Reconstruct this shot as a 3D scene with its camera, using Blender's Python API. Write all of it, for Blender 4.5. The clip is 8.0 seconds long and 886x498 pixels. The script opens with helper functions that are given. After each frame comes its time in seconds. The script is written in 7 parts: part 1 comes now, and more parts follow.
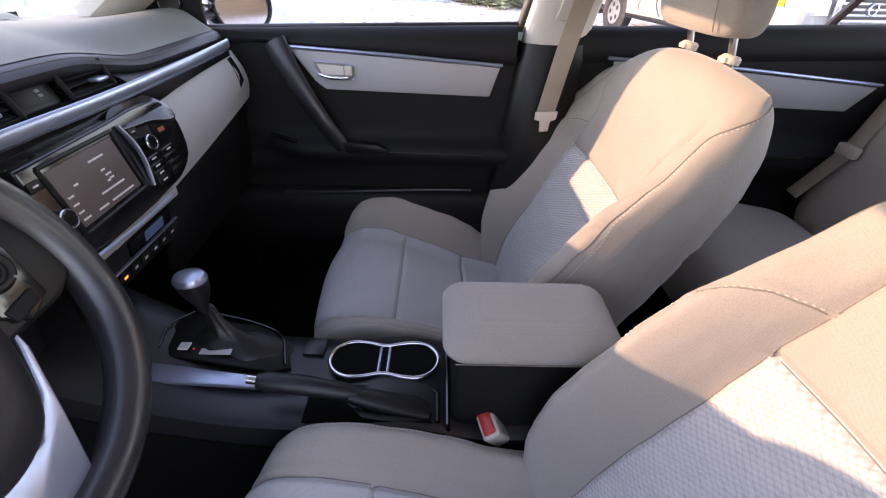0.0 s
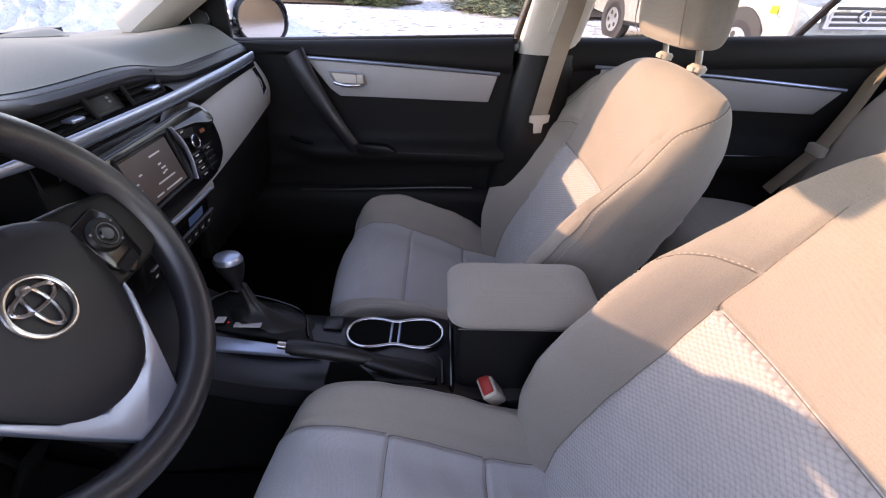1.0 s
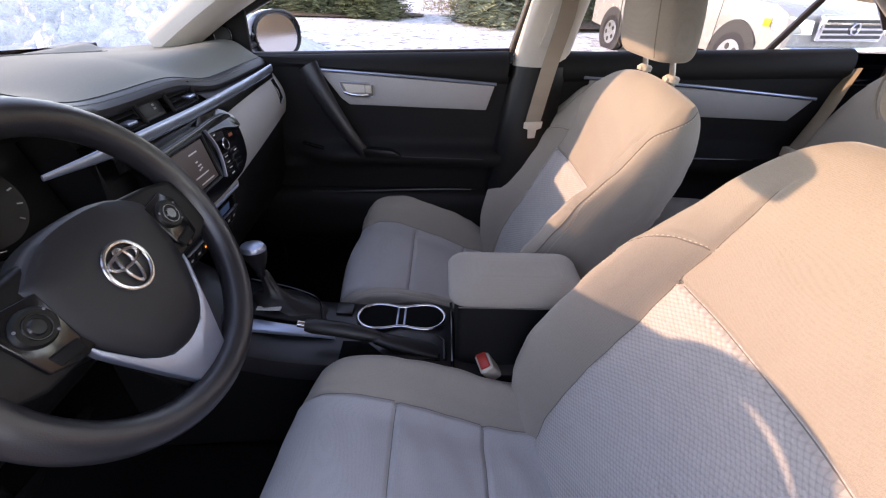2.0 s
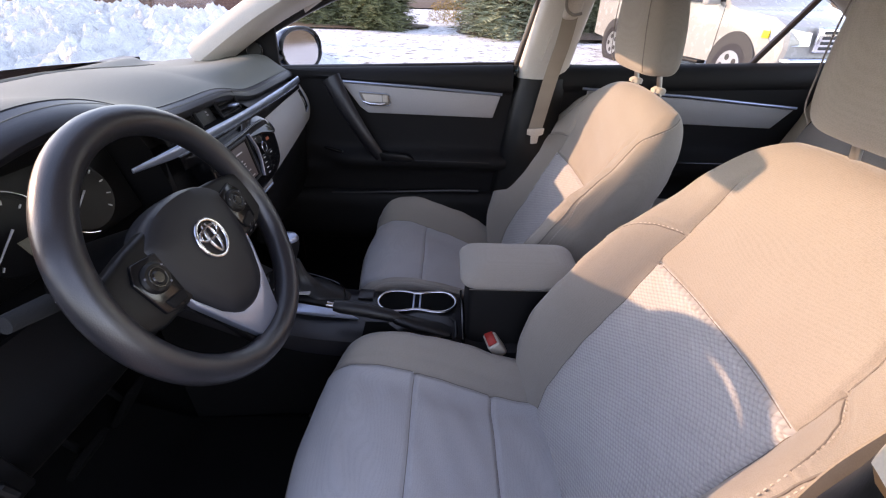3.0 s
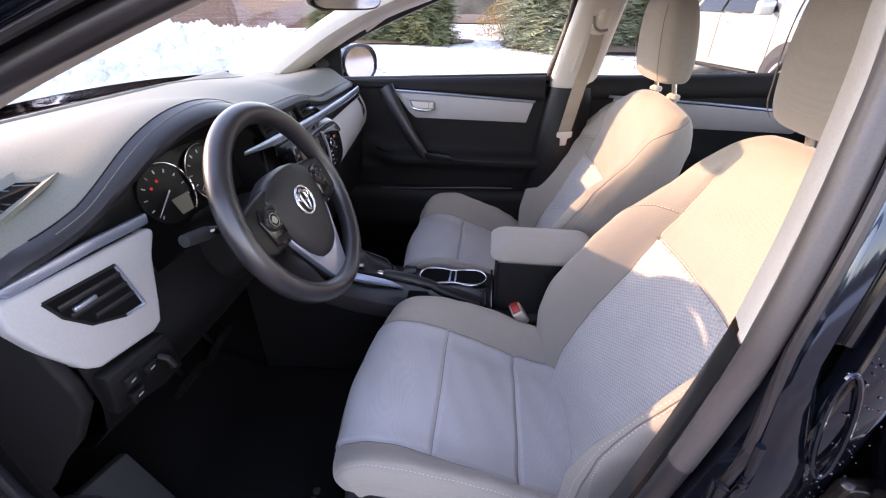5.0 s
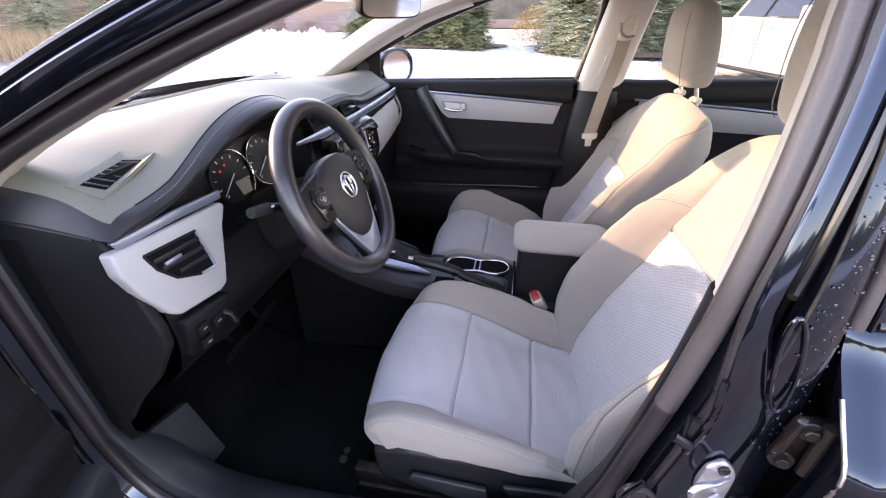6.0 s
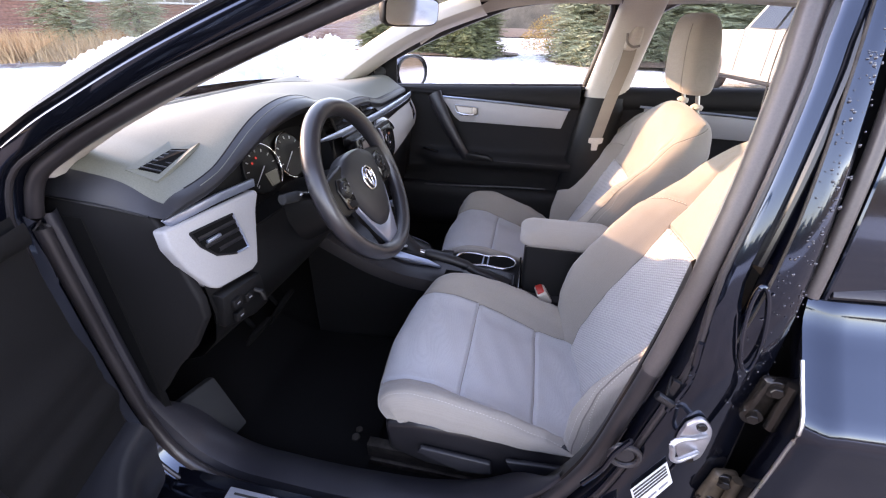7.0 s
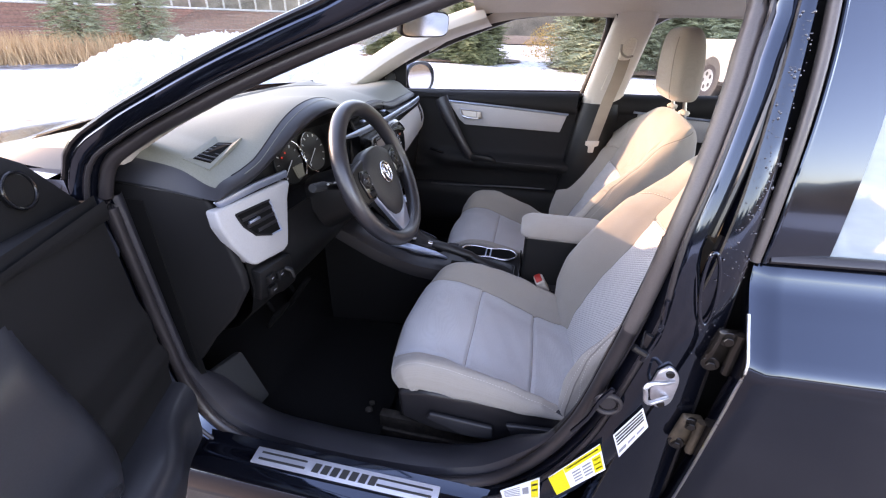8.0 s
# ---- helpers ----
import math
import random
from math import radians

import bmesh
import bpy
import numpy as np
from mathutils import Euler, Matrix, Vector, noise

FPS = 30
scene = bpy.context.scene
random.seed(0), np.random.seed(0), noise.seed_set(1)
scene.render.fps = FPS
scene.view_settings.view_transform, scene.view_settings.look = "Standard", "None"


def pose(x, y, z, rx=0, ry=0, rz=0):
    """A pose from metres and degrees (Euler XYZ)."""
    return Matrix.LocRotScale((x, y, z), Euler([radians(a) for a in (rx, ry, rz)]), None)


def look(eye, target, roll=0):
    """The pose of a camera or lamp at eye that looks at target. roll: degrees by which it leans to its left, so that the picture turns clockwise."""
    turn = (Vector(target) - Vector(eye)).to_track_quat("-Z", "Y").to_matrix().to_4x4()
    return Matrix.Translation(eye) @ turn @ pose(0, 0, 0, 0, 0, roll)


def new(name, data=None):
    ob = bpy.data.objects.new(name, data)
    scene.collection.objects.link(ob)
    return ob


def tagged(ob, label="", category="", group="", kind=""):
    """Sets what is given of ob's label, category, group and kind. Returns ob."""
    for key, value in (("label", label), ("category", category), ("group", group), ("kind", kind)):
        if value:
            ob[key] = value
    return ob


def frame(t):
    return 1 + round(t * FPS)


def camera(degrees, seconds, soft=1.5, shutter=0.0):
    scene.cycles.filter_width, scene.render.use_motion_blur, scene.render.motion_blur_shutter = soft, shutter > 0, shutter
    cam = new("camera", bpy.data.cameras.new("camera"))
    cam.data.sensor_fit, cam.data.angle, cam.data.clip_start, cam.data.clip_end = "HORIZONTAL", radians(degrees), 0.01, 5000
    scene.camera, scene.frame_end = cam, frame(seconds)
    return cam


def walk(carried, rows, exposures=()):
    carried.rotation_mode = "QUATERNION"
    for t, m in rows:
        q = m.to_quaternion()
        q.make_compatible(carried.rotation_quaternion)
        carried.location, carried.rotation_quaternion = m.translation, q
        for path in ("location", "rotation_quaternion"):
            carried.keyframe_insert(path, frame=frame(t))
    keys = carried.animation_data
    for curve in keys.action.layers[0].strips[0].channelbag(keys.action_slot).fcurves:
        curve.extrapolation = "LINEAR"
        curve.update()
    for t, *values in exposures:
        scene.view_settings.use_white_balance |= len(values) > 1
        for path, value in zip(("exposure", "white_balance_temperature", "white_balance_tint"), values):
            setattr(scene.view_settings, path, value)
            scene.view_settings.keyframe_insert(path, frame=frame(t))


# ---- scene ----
cam = camera(93.6, 8.0, soft=1.2)
PATH = [
    (0, (0.067, -0.506, 1.136), (0.102, 1.133, -0.011), 2.0),
    (0.5, (0.06, -0.563, 1.147), (0.094, 1.082, 0.009), 2.0),
    (1, (0.061, -0.617, 1.162), (0.088, 1.038, 0.038), 1.7),
    (1.5, (0.062, -0.666, 1.172), (0.088, 1.001, 0.068), 1.6),
    (3, (0.038, -0.841, 1.207), (0.041, 0.86, 0.154), 1.5),
    (3.5, (0.027, -0.897, 1.221), (0.024, 0.813, 0.184), 1.5),
    (4, (0.033, -0.944, 1.223), (0.007, 0.773, 0.197), 1.5),
    (4.5, (0.04, -0.991, 1.224), (-0.05, 0.73, 0.209), 1.0),
    (5.8, (0.07, -1.12, 1.232), (-0.223, 0.588, 0.234), 0.0),
    (6, (0.067, -1.141, 1.234), (-0.239, 0.568, 0.24), 0.2),
    (6.5, (0.072, -1.183, 1.24), (-0.272, 0.526, 0.26), 0.3),
    (7, (0.073, -1.223, 1.236), (-0.271, 0.493, 0.269), 0.9),
    (7.5, (0.066, -1.29, 1.242), (-0.282, 0.432, 0.286), 1.3),
    (8, (0.077, -1.346, 1.249), (-0.271, 0.381, 0.303), 1.5),
]
EXPOSURES = [(0, 2.46, 10000, 38), (0.5, 2.33, 10000, 38), (1.5, 2.14, 10100, 37), (3.5, 2.05, 9900, 36), (4.5, 2.38, 9900, 37), (6, 2.86, 10400, 39), (8, 2.8, 9900, 36)]
walk(cam, [(t, look(eye, target, roll)) for t, eye, target, roll in PATH], EXPOSURES)
# ---- light ----
SUN_EL, SUN_AZ = 19.2, -6.0          # height of the sun, and its turn from straight ahead towards the driver's side
to_sun = Vector((-math.cos(radians(SUN_EL)) * math.cos(radians(SUN_AZ)), -math.cos(radians(SUN_EL)) * math.sin(radians(SUN_AZ)), math.sin(radians(SUN_EL))))
sun = new("sun", bpy.data.lights.new("sun", "SUN"))
sun.data.energy, sun.data.angle, sun.data.color = 1.26, radians(0.6), (1.0, 0.875, 0.70)
sun.matrix_world = look(to_sun * 30, (0, 0, 0))
world = bpy.data.worlds.new("sky")
scene.world = world
world.use_nodes = True
wn = world.node_tree.nodes
sky = wn.new("ShaderNodeTexSky")
sky.sky_type, sky.sun_disc = "NISHITA", False
sky.sun_elevation, sky.sun_rotation = radians(SUN_EL), math.atan2(to_sun.x, to_sun.y)
sky.dust_density, sky.ozone_density = 0.2, 3.0
wn["Background"].inputs["Strength"].default_value = 0.295
world.node_tree.links.new(sky.outputs[0], wn["Background"].inputs["Color"])


# ---- materials ----
def surface(name, color, rough=0.5, metal=0.0, vary=0.12, scale=6.0, grain=250.0, bump=0.15, depth=0.0006, coat=0.0, sheen=0.0, fleck=None, stretch=(1, 1, 1), spec=0.5):
    """A surface with broad tone changes, fine grain and relief, sized in metres."""
    m = bpy.data.materials.new(name)
    m.use_nodes = True
    n, l = m.node_tree.nodes, m.node_tree.links
    b = n["Principled BSDF"]
    tc = n.new("ShaderNodeTexCoord")
    mp = n.new("ShaderNodeMapping")
    mp.inputs["Scale"].default_value = stretch
    l.new(tc.outputs["Object"], mp.inputs["Vector"])
    n1, n2 = n.new("ShaderNodeTexNoise"), n.new("ShaderNodeTexNoise")
    n1.inputs["Scale"].default_value, n1.inputs["Detail"].default_value = scale, 5
    n2.inputs["Scale"].default_value, n2.inputs["Detail"].default_value = grain, 3
    l.new(mp.outputs[0], n1.inputs["Vector"])
    l.new(mp.outputs[0], n2.inputs["Vector"])
    r1 = n.new("ShaderNodeValToRGB")
    r1.color_ramp.elements[0].position, r1.color_ramp.elements[1].position = 0.3, 0.7
    c = Vector(color)
    r1.color_ramp.elements[0].color = (*(c * (1 - vary)), 1)
    r1.color_ramp.elements[1].color = (*(c * (1 + vary * 0.6)), 1)
    l.new(n1.outputs["Fac"], r1.inputs["Fac"])
    mx = n.new("ShaderNodeMix")
    mx.data_type, mx.blend_type = "RGBA", "MULTIPLY"
    mx.inputs["Factor"].default_value = 0.35 if fleck is None else fleck
    r2 = n.new("ShaderNodeValToRGB")
    r2.color_ramp.elements[0].position, r2.color_ramp.elements[1].position = 0.3, 0.65
    r2.color_ramp.elements[0].color, r2.color_ramp.elements[1].color = (0.55, 0.55, 0.55, 1), (1, 1, 1, 1)
    l.new(n2.outputs["Fac"], r2.inputs["Fac"])
    l.new(r1.outputs["Color"], mx.inputs[6])
    l.new(r2.outputs["Color"], mx.inputs[7])
    l.new(mx.outputs[2], b.inputs["Base Color"])
    rr = n.new("ShaderNodeMapRange")
    rr.inputs["To Min"].default_value, rr.inputs["To Max"].default_value = max(rough - 0.08, 0.02), min(rough + 0.1, 1)
    l.new(n1.outputs["Fac"], rr.inputs["Value"])
    l.new(rr.outputs[0], b.inputs["Roughness"])
    b.inputs["Metallic"].default_value = metal
    b.inputs["Coat Weight"].default_value = coat
    b.inputs["Coat Roughness"].default_value = 0.04
    b.inputs["Sheen Weight"].default_value = sheen
    b.inputs["Specular IOR Level"].default_value = spec
    if bump:
        bp = n.new("ShaderNodeBump")
        bp.inputs["Strength"].default_value, bp.inputs["Distance"].default_value = bump, depth
        l.new(n2.outputs["Fac"], bp.inputs["Height"])
        l.new(bp.outputs[0], b.inputs["Normal"])
    return m


def woven(name, color, pitch, relief, sheen=0.25, wavy=False):
    """Woven seat cloth: rows of small raised loops."""
    m = surface(name, color, rough=0.92, vary=0.06, scale=5, grain=1400, bump=0, sheen=sheen, fleck=0.2, spec=0.2)
    n, l = m.node_tree.nodes, m.node_tree.links
    tc, mp = n["Texture Coordinate"], n.new("ShaderNodeMapping")
    mp.inputs["Scale"].default_value = (1 / pitch, 1 / pitch, 1 / pitch) if not wavy else (0.0, 1 / pitch, 1.75 / pitch)
    if wavy:
        # rows of offset scales
        mp.inputs["Rotation"].default_value = (radians(45), 0, 0)
    l.new(tc.outputs["Object"], mp.inputs["Vector"])
    v = n.new("ShaderNodeTexVoronoi")
    v.inputs["Scale"].default_value, v.inputs["Randomness"].default_value = 1.0, 0.12 if wavy else 0.5
    l.new(mp.outputs[0], v.inputs["Vector"])
    bp = n.new("ShaderNodeBump")
    bp.inputs["Strength"].default_value, bp.inputs["Distance"].default_value = 1.0 if wavy else 0.7, relief
    bp.invert = wavy
    l.new(v.outputs["Distance"], bp.inputs["Height"])
    old = n["Principled BSDF"].inputs["Base Color"].links[0].from_socket
    mul, rp = n.new("ShaderNodeMix"), n.new("ShaderNodeValToRGB")
    mul.data_type, mul.blend_type = "RGBA", "MULTIPLY"
    mul.inputs["Factor"].default_value = 1.0
    rp.color_ramp.elements[0].position, rp.color_ramp.elements[1].position = 0.35, 0.7
    rp.color_ramp.elements[0].color = (1, 1, 1, 1)
    rp.color_ramp.elements[1].color = (0.72, 0.72, 0.72, 1) if wavy else (0.86, 0.86, 0.86, 1)
    l.new(v.outputs["Distance"], rp.inputs["Fac"])
    l.new(old, mul.inputs[6])
    l.new(rp.outputs["Color"], mul.inputs[7])
    l.new(mul.outputs[2], n["Principled BSDF"].inputs["Base Color"])
    l.new(bp.outputs[0], n["Principled BSDF"].inputs["Normal"])
    return m


def glowing(name, color, strength):
    m = bpy.data.materials.new(name)
    m.use_nodes = True
    b = m.node_tree.nodes["Principled BSDF"]
    b.inputs["Base Color"].default_value = (0.02, 0.02, 0.02, 1)
    b.inputs["Emission Color"].default_value, b.inputs["Emission Strength"].default_value = (*color, 1), strength
    return m


def pane(name, tint, rough=0.0, film=0.0, sheen=0.85):
    m = bpy.data.materials.new(name)
    m.use_nodes = True
    n, l = m.node_tree.nodes, m.node_tree.links
    tr, gl, mx, fr = n.new("ShaderNodeBsdfTransparent"), n.new("ShaderNodeBsdfGlossy"), n.new("ShaderNodeMixShader"), n.new("ShaderNodeLayerWeight")
    tr.inputs["Color"].default_value = (*tint, 1)
    gl.inputs["Roughness"].default_value = rough
    fr.inputs["Blend"].default_value = 0.5
    pw, ad = n.new("ShaderNodeMath"), n.new("ShaderNodeMath")
    pw.operation, ad.operation = "POWER", "MULTIPLY_ADD"
    pw.inputs[1].default_value = 4.5
    ad.inputs[1].default_value, ad.inputs[2].default_value = sheen, 0.045
    l.new(fr.outputs["Facing"], pw.inputs[0])
    l.new(pw.outputs[0], ad.inputs[0])
    l.new(ad.outputs[0], mx.inputs[0])
    l.new(tr.outputs[0], mx.inputs[1])
    l.new(gl.outputs[0], mx.inputs[2])
    last = mx.outputs[0]
    if film:
        # a pale diffuse film: haze and reflected sky put into the glass
        df, m2 = n.new("ShaderNodeBsdfDiffuse"), n.new("ShaderNodeMixShader")
        df.inputs["Color"].default_value = (0.62, 0.74, 0.78, 1)
        nz, rp = n.new("ShaderNodeTexNoise"), n.new("ShaderNodeMapRange")
        nz.inputs["Scale"].default_value, nz.inputs["Detail"].default_value = 14, 6
        rp.inputs["To Min"].default_value, rp.inputs["To Max"].default_value = film * 0.75, film * 1.25
        l.new(nz.outputs["Fac"], rp.inputs["Value"])
        l.new(rp.outputs[0], m2.inputs[0])
        l.new(last, m2.inputs[1])
        l.new(df.outputs[0], m2.inputs[2])
        last = m2.outputs[0]
    l.new(last, n["Material Output"].inputs["Surface"])
    return m


CLOTH = woven("bolster_cloth", (0.340, 0.305, 0.268), 0.0016, 0.0004)
CLOTH_IN = woven("insert_cloth", (0.485, 0.487, 0.495), 0.0016, 0.0004)
CLOTH_WAVE = woven("honeycomb_cloth", (0.515, 0.50, 0.492), 0.0085, 0.0036, wavy=True)
THREAD = surface("thread", (0.58, 0.51, 0.44), 0.8, grain=900)
# Dark tubes in this colour paint the shade of the seam grooves.
SEAM = surface("seam_shade_cord", (0.21, 0.185, 0.165), 0.95, vary=0.1)
BLACK_SOFT = surface("black_soft_plastic", (0.0060, 0.0058, 0.0062), 0.66, spec=0.25, grain=420, bump=0.25, scale=4)
DASH_SOFT = surface("dash_soft_plastic", (0.142, 0.146, 0.120), 0.62, grain=420, bump=0.3, scale=3)
BROW = surface("dark_dash_skin", (0.017, 0.0175, 0.021), 0.46, grain=420, bump=0.25)
SKIRT = surface("dark_seat_plastic", (0.013, 0.0125, 0.0145), 0.34, grain=300, bump=0.15)
BLACK_HARD = surface("black_hard_plastic", (0.0055, 0.0054, 0.0056), 0.42, spec=0.3, grain=300, bump=0.15)
SILL_TRIM = surface("dark_sill_plastic", (0.022, 0.022, 0.027), 0.36, grain=350, bump=0.15)
POCKET = surface("dark_door_plastic", (0.020, 0.021, 0.025), 0.30, grain=350, bump=0.12, scale=3)
GREY_PAD = surface("grey_carpet_pad", (0.012, 0.013, 0.014), 0.95, vary=0.3, grain=600, bump=0.4, depth=0.001)
BLACK_GLOSS = surface("piano_black", (0.006, 0.006, 0.007), 0.14, vary=0.05, bump=0, coat=0.0)
# The blue cast is reflected sky mixed into the silver's colour.
SILVER = surface("satin_silver", (0.36, 0.42, 0.53), 0.30, metal=0.8, vary=0.05, bump=0.05, fleck=0.1)
LIGHT_TRIM = surface("light_grey_trim", (0.335, 0.328, 0.325), 0.55, vary=0.05, grain=350, bump=0.12, fleck=0.15)
BEIGE_TRIM = surface("pillar_trim", (0.56, 0.515, 0.46), 0.7, vary=0.05, grain=350, bump=0.15, fleck=0.2)
HEADLINER = surface("headliner_cloth", (0.56, 0.51, 0.45), 0.95, vary=0.06, grain=500, bump=0.2)
CHROME = surface("chrome", (0.62, 0.62, 0.64), 0.17, metal=1.0, vary=0.03, bump=0, fleck=0.0)
STEEL = surface("zinc_steel", (0.62, 0.62, 0.6), 0.3, metal=1.0, vary=0.15, scale=40, fleck=0.1)
DIRTY_STEEL = surface("grimy_steel", (0.055, 0.046, 0.040), 0.5, metal=0.7, vary=0.5, scale=60)
GRIME = surface("oily_steel", (0.014, 0.011, 0.009), 0.22, metal=0.2, spec=0.5, vary=0.5, scale=60)
RUSTY = surface("rusty_steel", (0.07, 0.048, 0.03), 0.55, metal=0.1, vary=0.5, scale=60)
# Lighter copy of the rubber, with the sunlight on it in the colour.
LIT_RUBBER = surface("sunlit_rubber", (0.082, 0.067, 0.062), 0.34, vary=0.2, grain=500)
RUBBER = surface("rubber", (0.026, 0.022, 0.023), 0.32, vary=0.2, grain=500)
LEATHER = surface("grained_leather", (0.020, 0.0198, 0.0235), 0.32, vary=0.1, grain=650, bump=0.35, depth=0.0005, spec=0.75)
HUB_SKIN = surface("black_hub_skin", (0.0125, 0.0130, 0.0155), 0.46, vary=0.1, grain=650, bump=0.3, depth=0.0004)
BOOT = surface("black_boot_leather", (0.0075, 0.0075, 0.0085), 0.45, vary=0.15, grain=500, bump=0.4, depth=0.0006)
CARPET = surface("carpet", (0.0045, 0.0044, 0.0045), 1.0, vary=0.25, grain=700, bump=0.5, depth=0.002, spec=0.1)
BELT = surface("belt_webbing", (0.30, 0.25, 0.20), 0.85, grain=900, stretch=(1, 1, 3))
BEIGE_PLASTIC = surface("beige_plastic", (0.55, 0.49, 0.42), 0.5, vary=0.05)
# Darker copy of the beige plastic, with shade in its colour.
DARK_BEIGE = surface("shaded_beige_plastic", (0.22, 0.195, 0.17), 0.5, vary=0.05)
RED = surface("red_button", (0.55, 0.03, 0.02), 0.4, vary=0.05)
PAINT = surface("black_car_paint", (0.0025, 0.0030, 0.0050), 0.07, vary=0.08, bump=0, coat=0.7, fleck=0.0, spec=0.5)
# Blue tint puts the clear sky's reflection into the black paint.
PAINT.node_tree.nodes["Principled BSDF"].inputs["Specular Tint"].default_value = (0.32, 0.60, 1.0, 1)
WHITE_PAINT = surface("white_car_paint", (0.31, 0.298, 0.275), 0.25, vary=0.04, bump=0, coat=0.6)
LABEL_WHITE = surface("label_white", (0.75, 0.75, 0.73), 0.5, vary=0.03)
LABEL_YELLOW = surface("label_yellow", (0.8, 0.62, 0.02), 0.5, vary=0.03)
# Near-black for openings and gaps: their shade is put into the colour.
VOID = surface("recess_shade", (0.004, 0.004, 0.004), 0.9, vary=0.0, bump=0, spec=0.1)
INK = surface("ink", (0.03, 0.03, 0.03), 0.6, vary=0.05)
INK_GREY = surface("grey_ink", (0.22, 0.22, 0.24), 0.6, vary=0.05)
ZINC = surface("bright_zinc", (0.60, 0.60, 0.62), 0.38, metal=0.9, vary=0.12, scale=60, fleck=0.15)
WHITE_MARK = surface("white_marking", (0.6, 0.6, 0.6), 0.5, vary=0.03)
RUST_MARK = surface("red_marking", (0.35, 0.08, 0.03), 0.5)
GLASS = pane("window_glass", (0.92, 0.95, 0.935))
SCREEN_GLASS = pane("windscreen_glass", (0.90, 0.95, 0.92), film=0.035, sheen=0.3)
# Its strong film stands in for bright sky reflected in the rear pane.
FILM_GLASS = pane("sky_film_window_glass", (0.80, 0.88, 0.90), film=0.36)
PLATE = surface("brushed_plate", (0.60, 0.62, 0.68), 0.42, metal=0.5, vary=0.06, grain=300, stretch=(0.1, 4, 1))
DROP = surface("water_drop", (0.02, 0.022, 0.03), 0.05, vary=0.0, bump=0, coat=1.0)
MIRROR = surface("mirror_glass", (0.50, 0.50, 0.51), 0.03, metal=1.0, vary=0.0, bump=0, fleck=0.0)
SCREEN_ON = glowing("display_grey", (0.27, 0.26, 0.32), 0.022)
SCREEN_BLUE = glowing("display_blue", (0.03, 0.12, 0.36), 0.06)
LCD = glowing("lcd_green", (0.25, 0.36, 0.38), 0.036)
RED_LAMP = glowing("warning_red", (1.0, 0.05, 0.02), 0.08)
AMBER_LAMP = glowing("amber_lamp", (1.0, 0.35, 0.05), 0.4)


# ---- building tools ----
def thing(name, label, category, loc=(0, 0, 0), group="", kind=""):
    """A thing made of parts: an empty at its base. Its parts are given in the world's metres."""
    ob = new(name)
    ob.location = loc
    ob.empty_display_size = 0.05
    return tagged(ob, label, category, group, kind)


def base_of(ob):
    while ob.parent:
        ob = ob.parent
    return ob.location.copy()


def to_object(name, bm, material, smooth=True):
    me = bpy.data.meshes.new(name)
    for f in bm.faces:
        f.smooth = smooth
    bm.to_mesh(me)
    bm.free()
    me.materials.append(material)
    return new(name, me)


def part(name, bm, material, parent, label="", smooth=True, sub=0, sharp=40):
    """Links a bmesh as one mesh under a thing or a part."""
    bmesh.ops.translate(bm, verts=bm.verts, vec=-base_of(parent))
    ob = to_object(name, bm, material, smooth)
    if smooth and sharp:
        ob.data.set_sharp_from_angle(angle=radians(sharp))
    if sub:
        s = ob.modifiers.new("smooth", "SUBSURF")
        s.levels = s.render_levels = sub
    ob.parent = parent
    return tagged(ob, label)


def solo(name, bm, material, label, category, smooth=True, group="", kind="", sharp=40):
    """A thing or a piece of the setting that is one mesh."""
    ob = to_object(name, bm, material, smooth)
    if smooth and sharp:
        ob.data.set_sharp_from_angle(angle=radians(sharp))
    return tagged(ob, label, category, group, kind)


def curve_through(points, n):
    """n points on a smooth line through the points given."""
    p = np.array([tuple(q) for q in points], float)
    d = np.r_[0, np.cumsum(np.maximum(np.linalg.norm(np.diff(p, axis=0), axis=1), 1e-9))]
    t = np.linspace(0, d[-1], n)
    g = np.gradient(p, d, axis=0) if len(p) > 2 else np.repeat((p[1] - p[0])[None] / d[-1], 2, 0)
    k = np.clip(np.searchsorted(d, t, side="right") - 1, 0, len(p) - 2)
    h = (d[k + 1] - d[k])[:, None]
    s = ((t - d[k])[:, None]) / h
    return (2 * s**3 - 3 * s**2 + 1) * p[k] + (s**3 - 2 * s**2 + s) * h * g[k] + (-2 * s**3 + 3 * s**2) * p[k + 1] + (s**3 - s**2) * h * g[k + 1]


def grid(V, wrap=False, mask=None, caps=False):
    """A bmesh over a grid of places; wrap closes the rows; caps fills the first and last rows."""
    n, m = V.shape[:2]
    bm = bmesh.new()
    vs = {}

    def vert(i, j):
        j %= m
        if (i, j) not in vs:
            vs[i, j] = bm.verts.new(V[i, j])
        return vs[i, j]
    for i in range(n - 1):
        for j in range(m if wrap else m - 1):
            if mask is None or mask[i, j]:
                bm.faces.new((vert(i, j), vert(i, j + 1), vert(i + 1, j + 1), vert(i + 1, j)))
    if caps:
        for i in (0, n - 1):
            bm.faces.new([vert(i, j) for j in range(m)])
    bmesh.ops.recalc_face_normals(bm, faces=bm.faces)
    return bm


def loft(loops, caps=True):
    return grid(np.array([[tuple(p) for p in loop] for loop in loops]), wrap=True, caps=caps)


def rbox(x0, x1, y0, y1, z0, z1, r=0.004, seg=2):
    bm = bmesh.new()
    bmesh.ops.create_cube(bm, size=1)
    for v in bm.verts:
        v.co = Vector((x0 if v.co.x < 0 else x1, y0 if v.co.y < 0 else y1, z0 if v.co.z < 0 else z1))
    if r:
        bmesh.ops.bevel(bm, geom=bm.edges, offset=r, segments=seg, profile=0.5, affect="EDGES")
    return bm


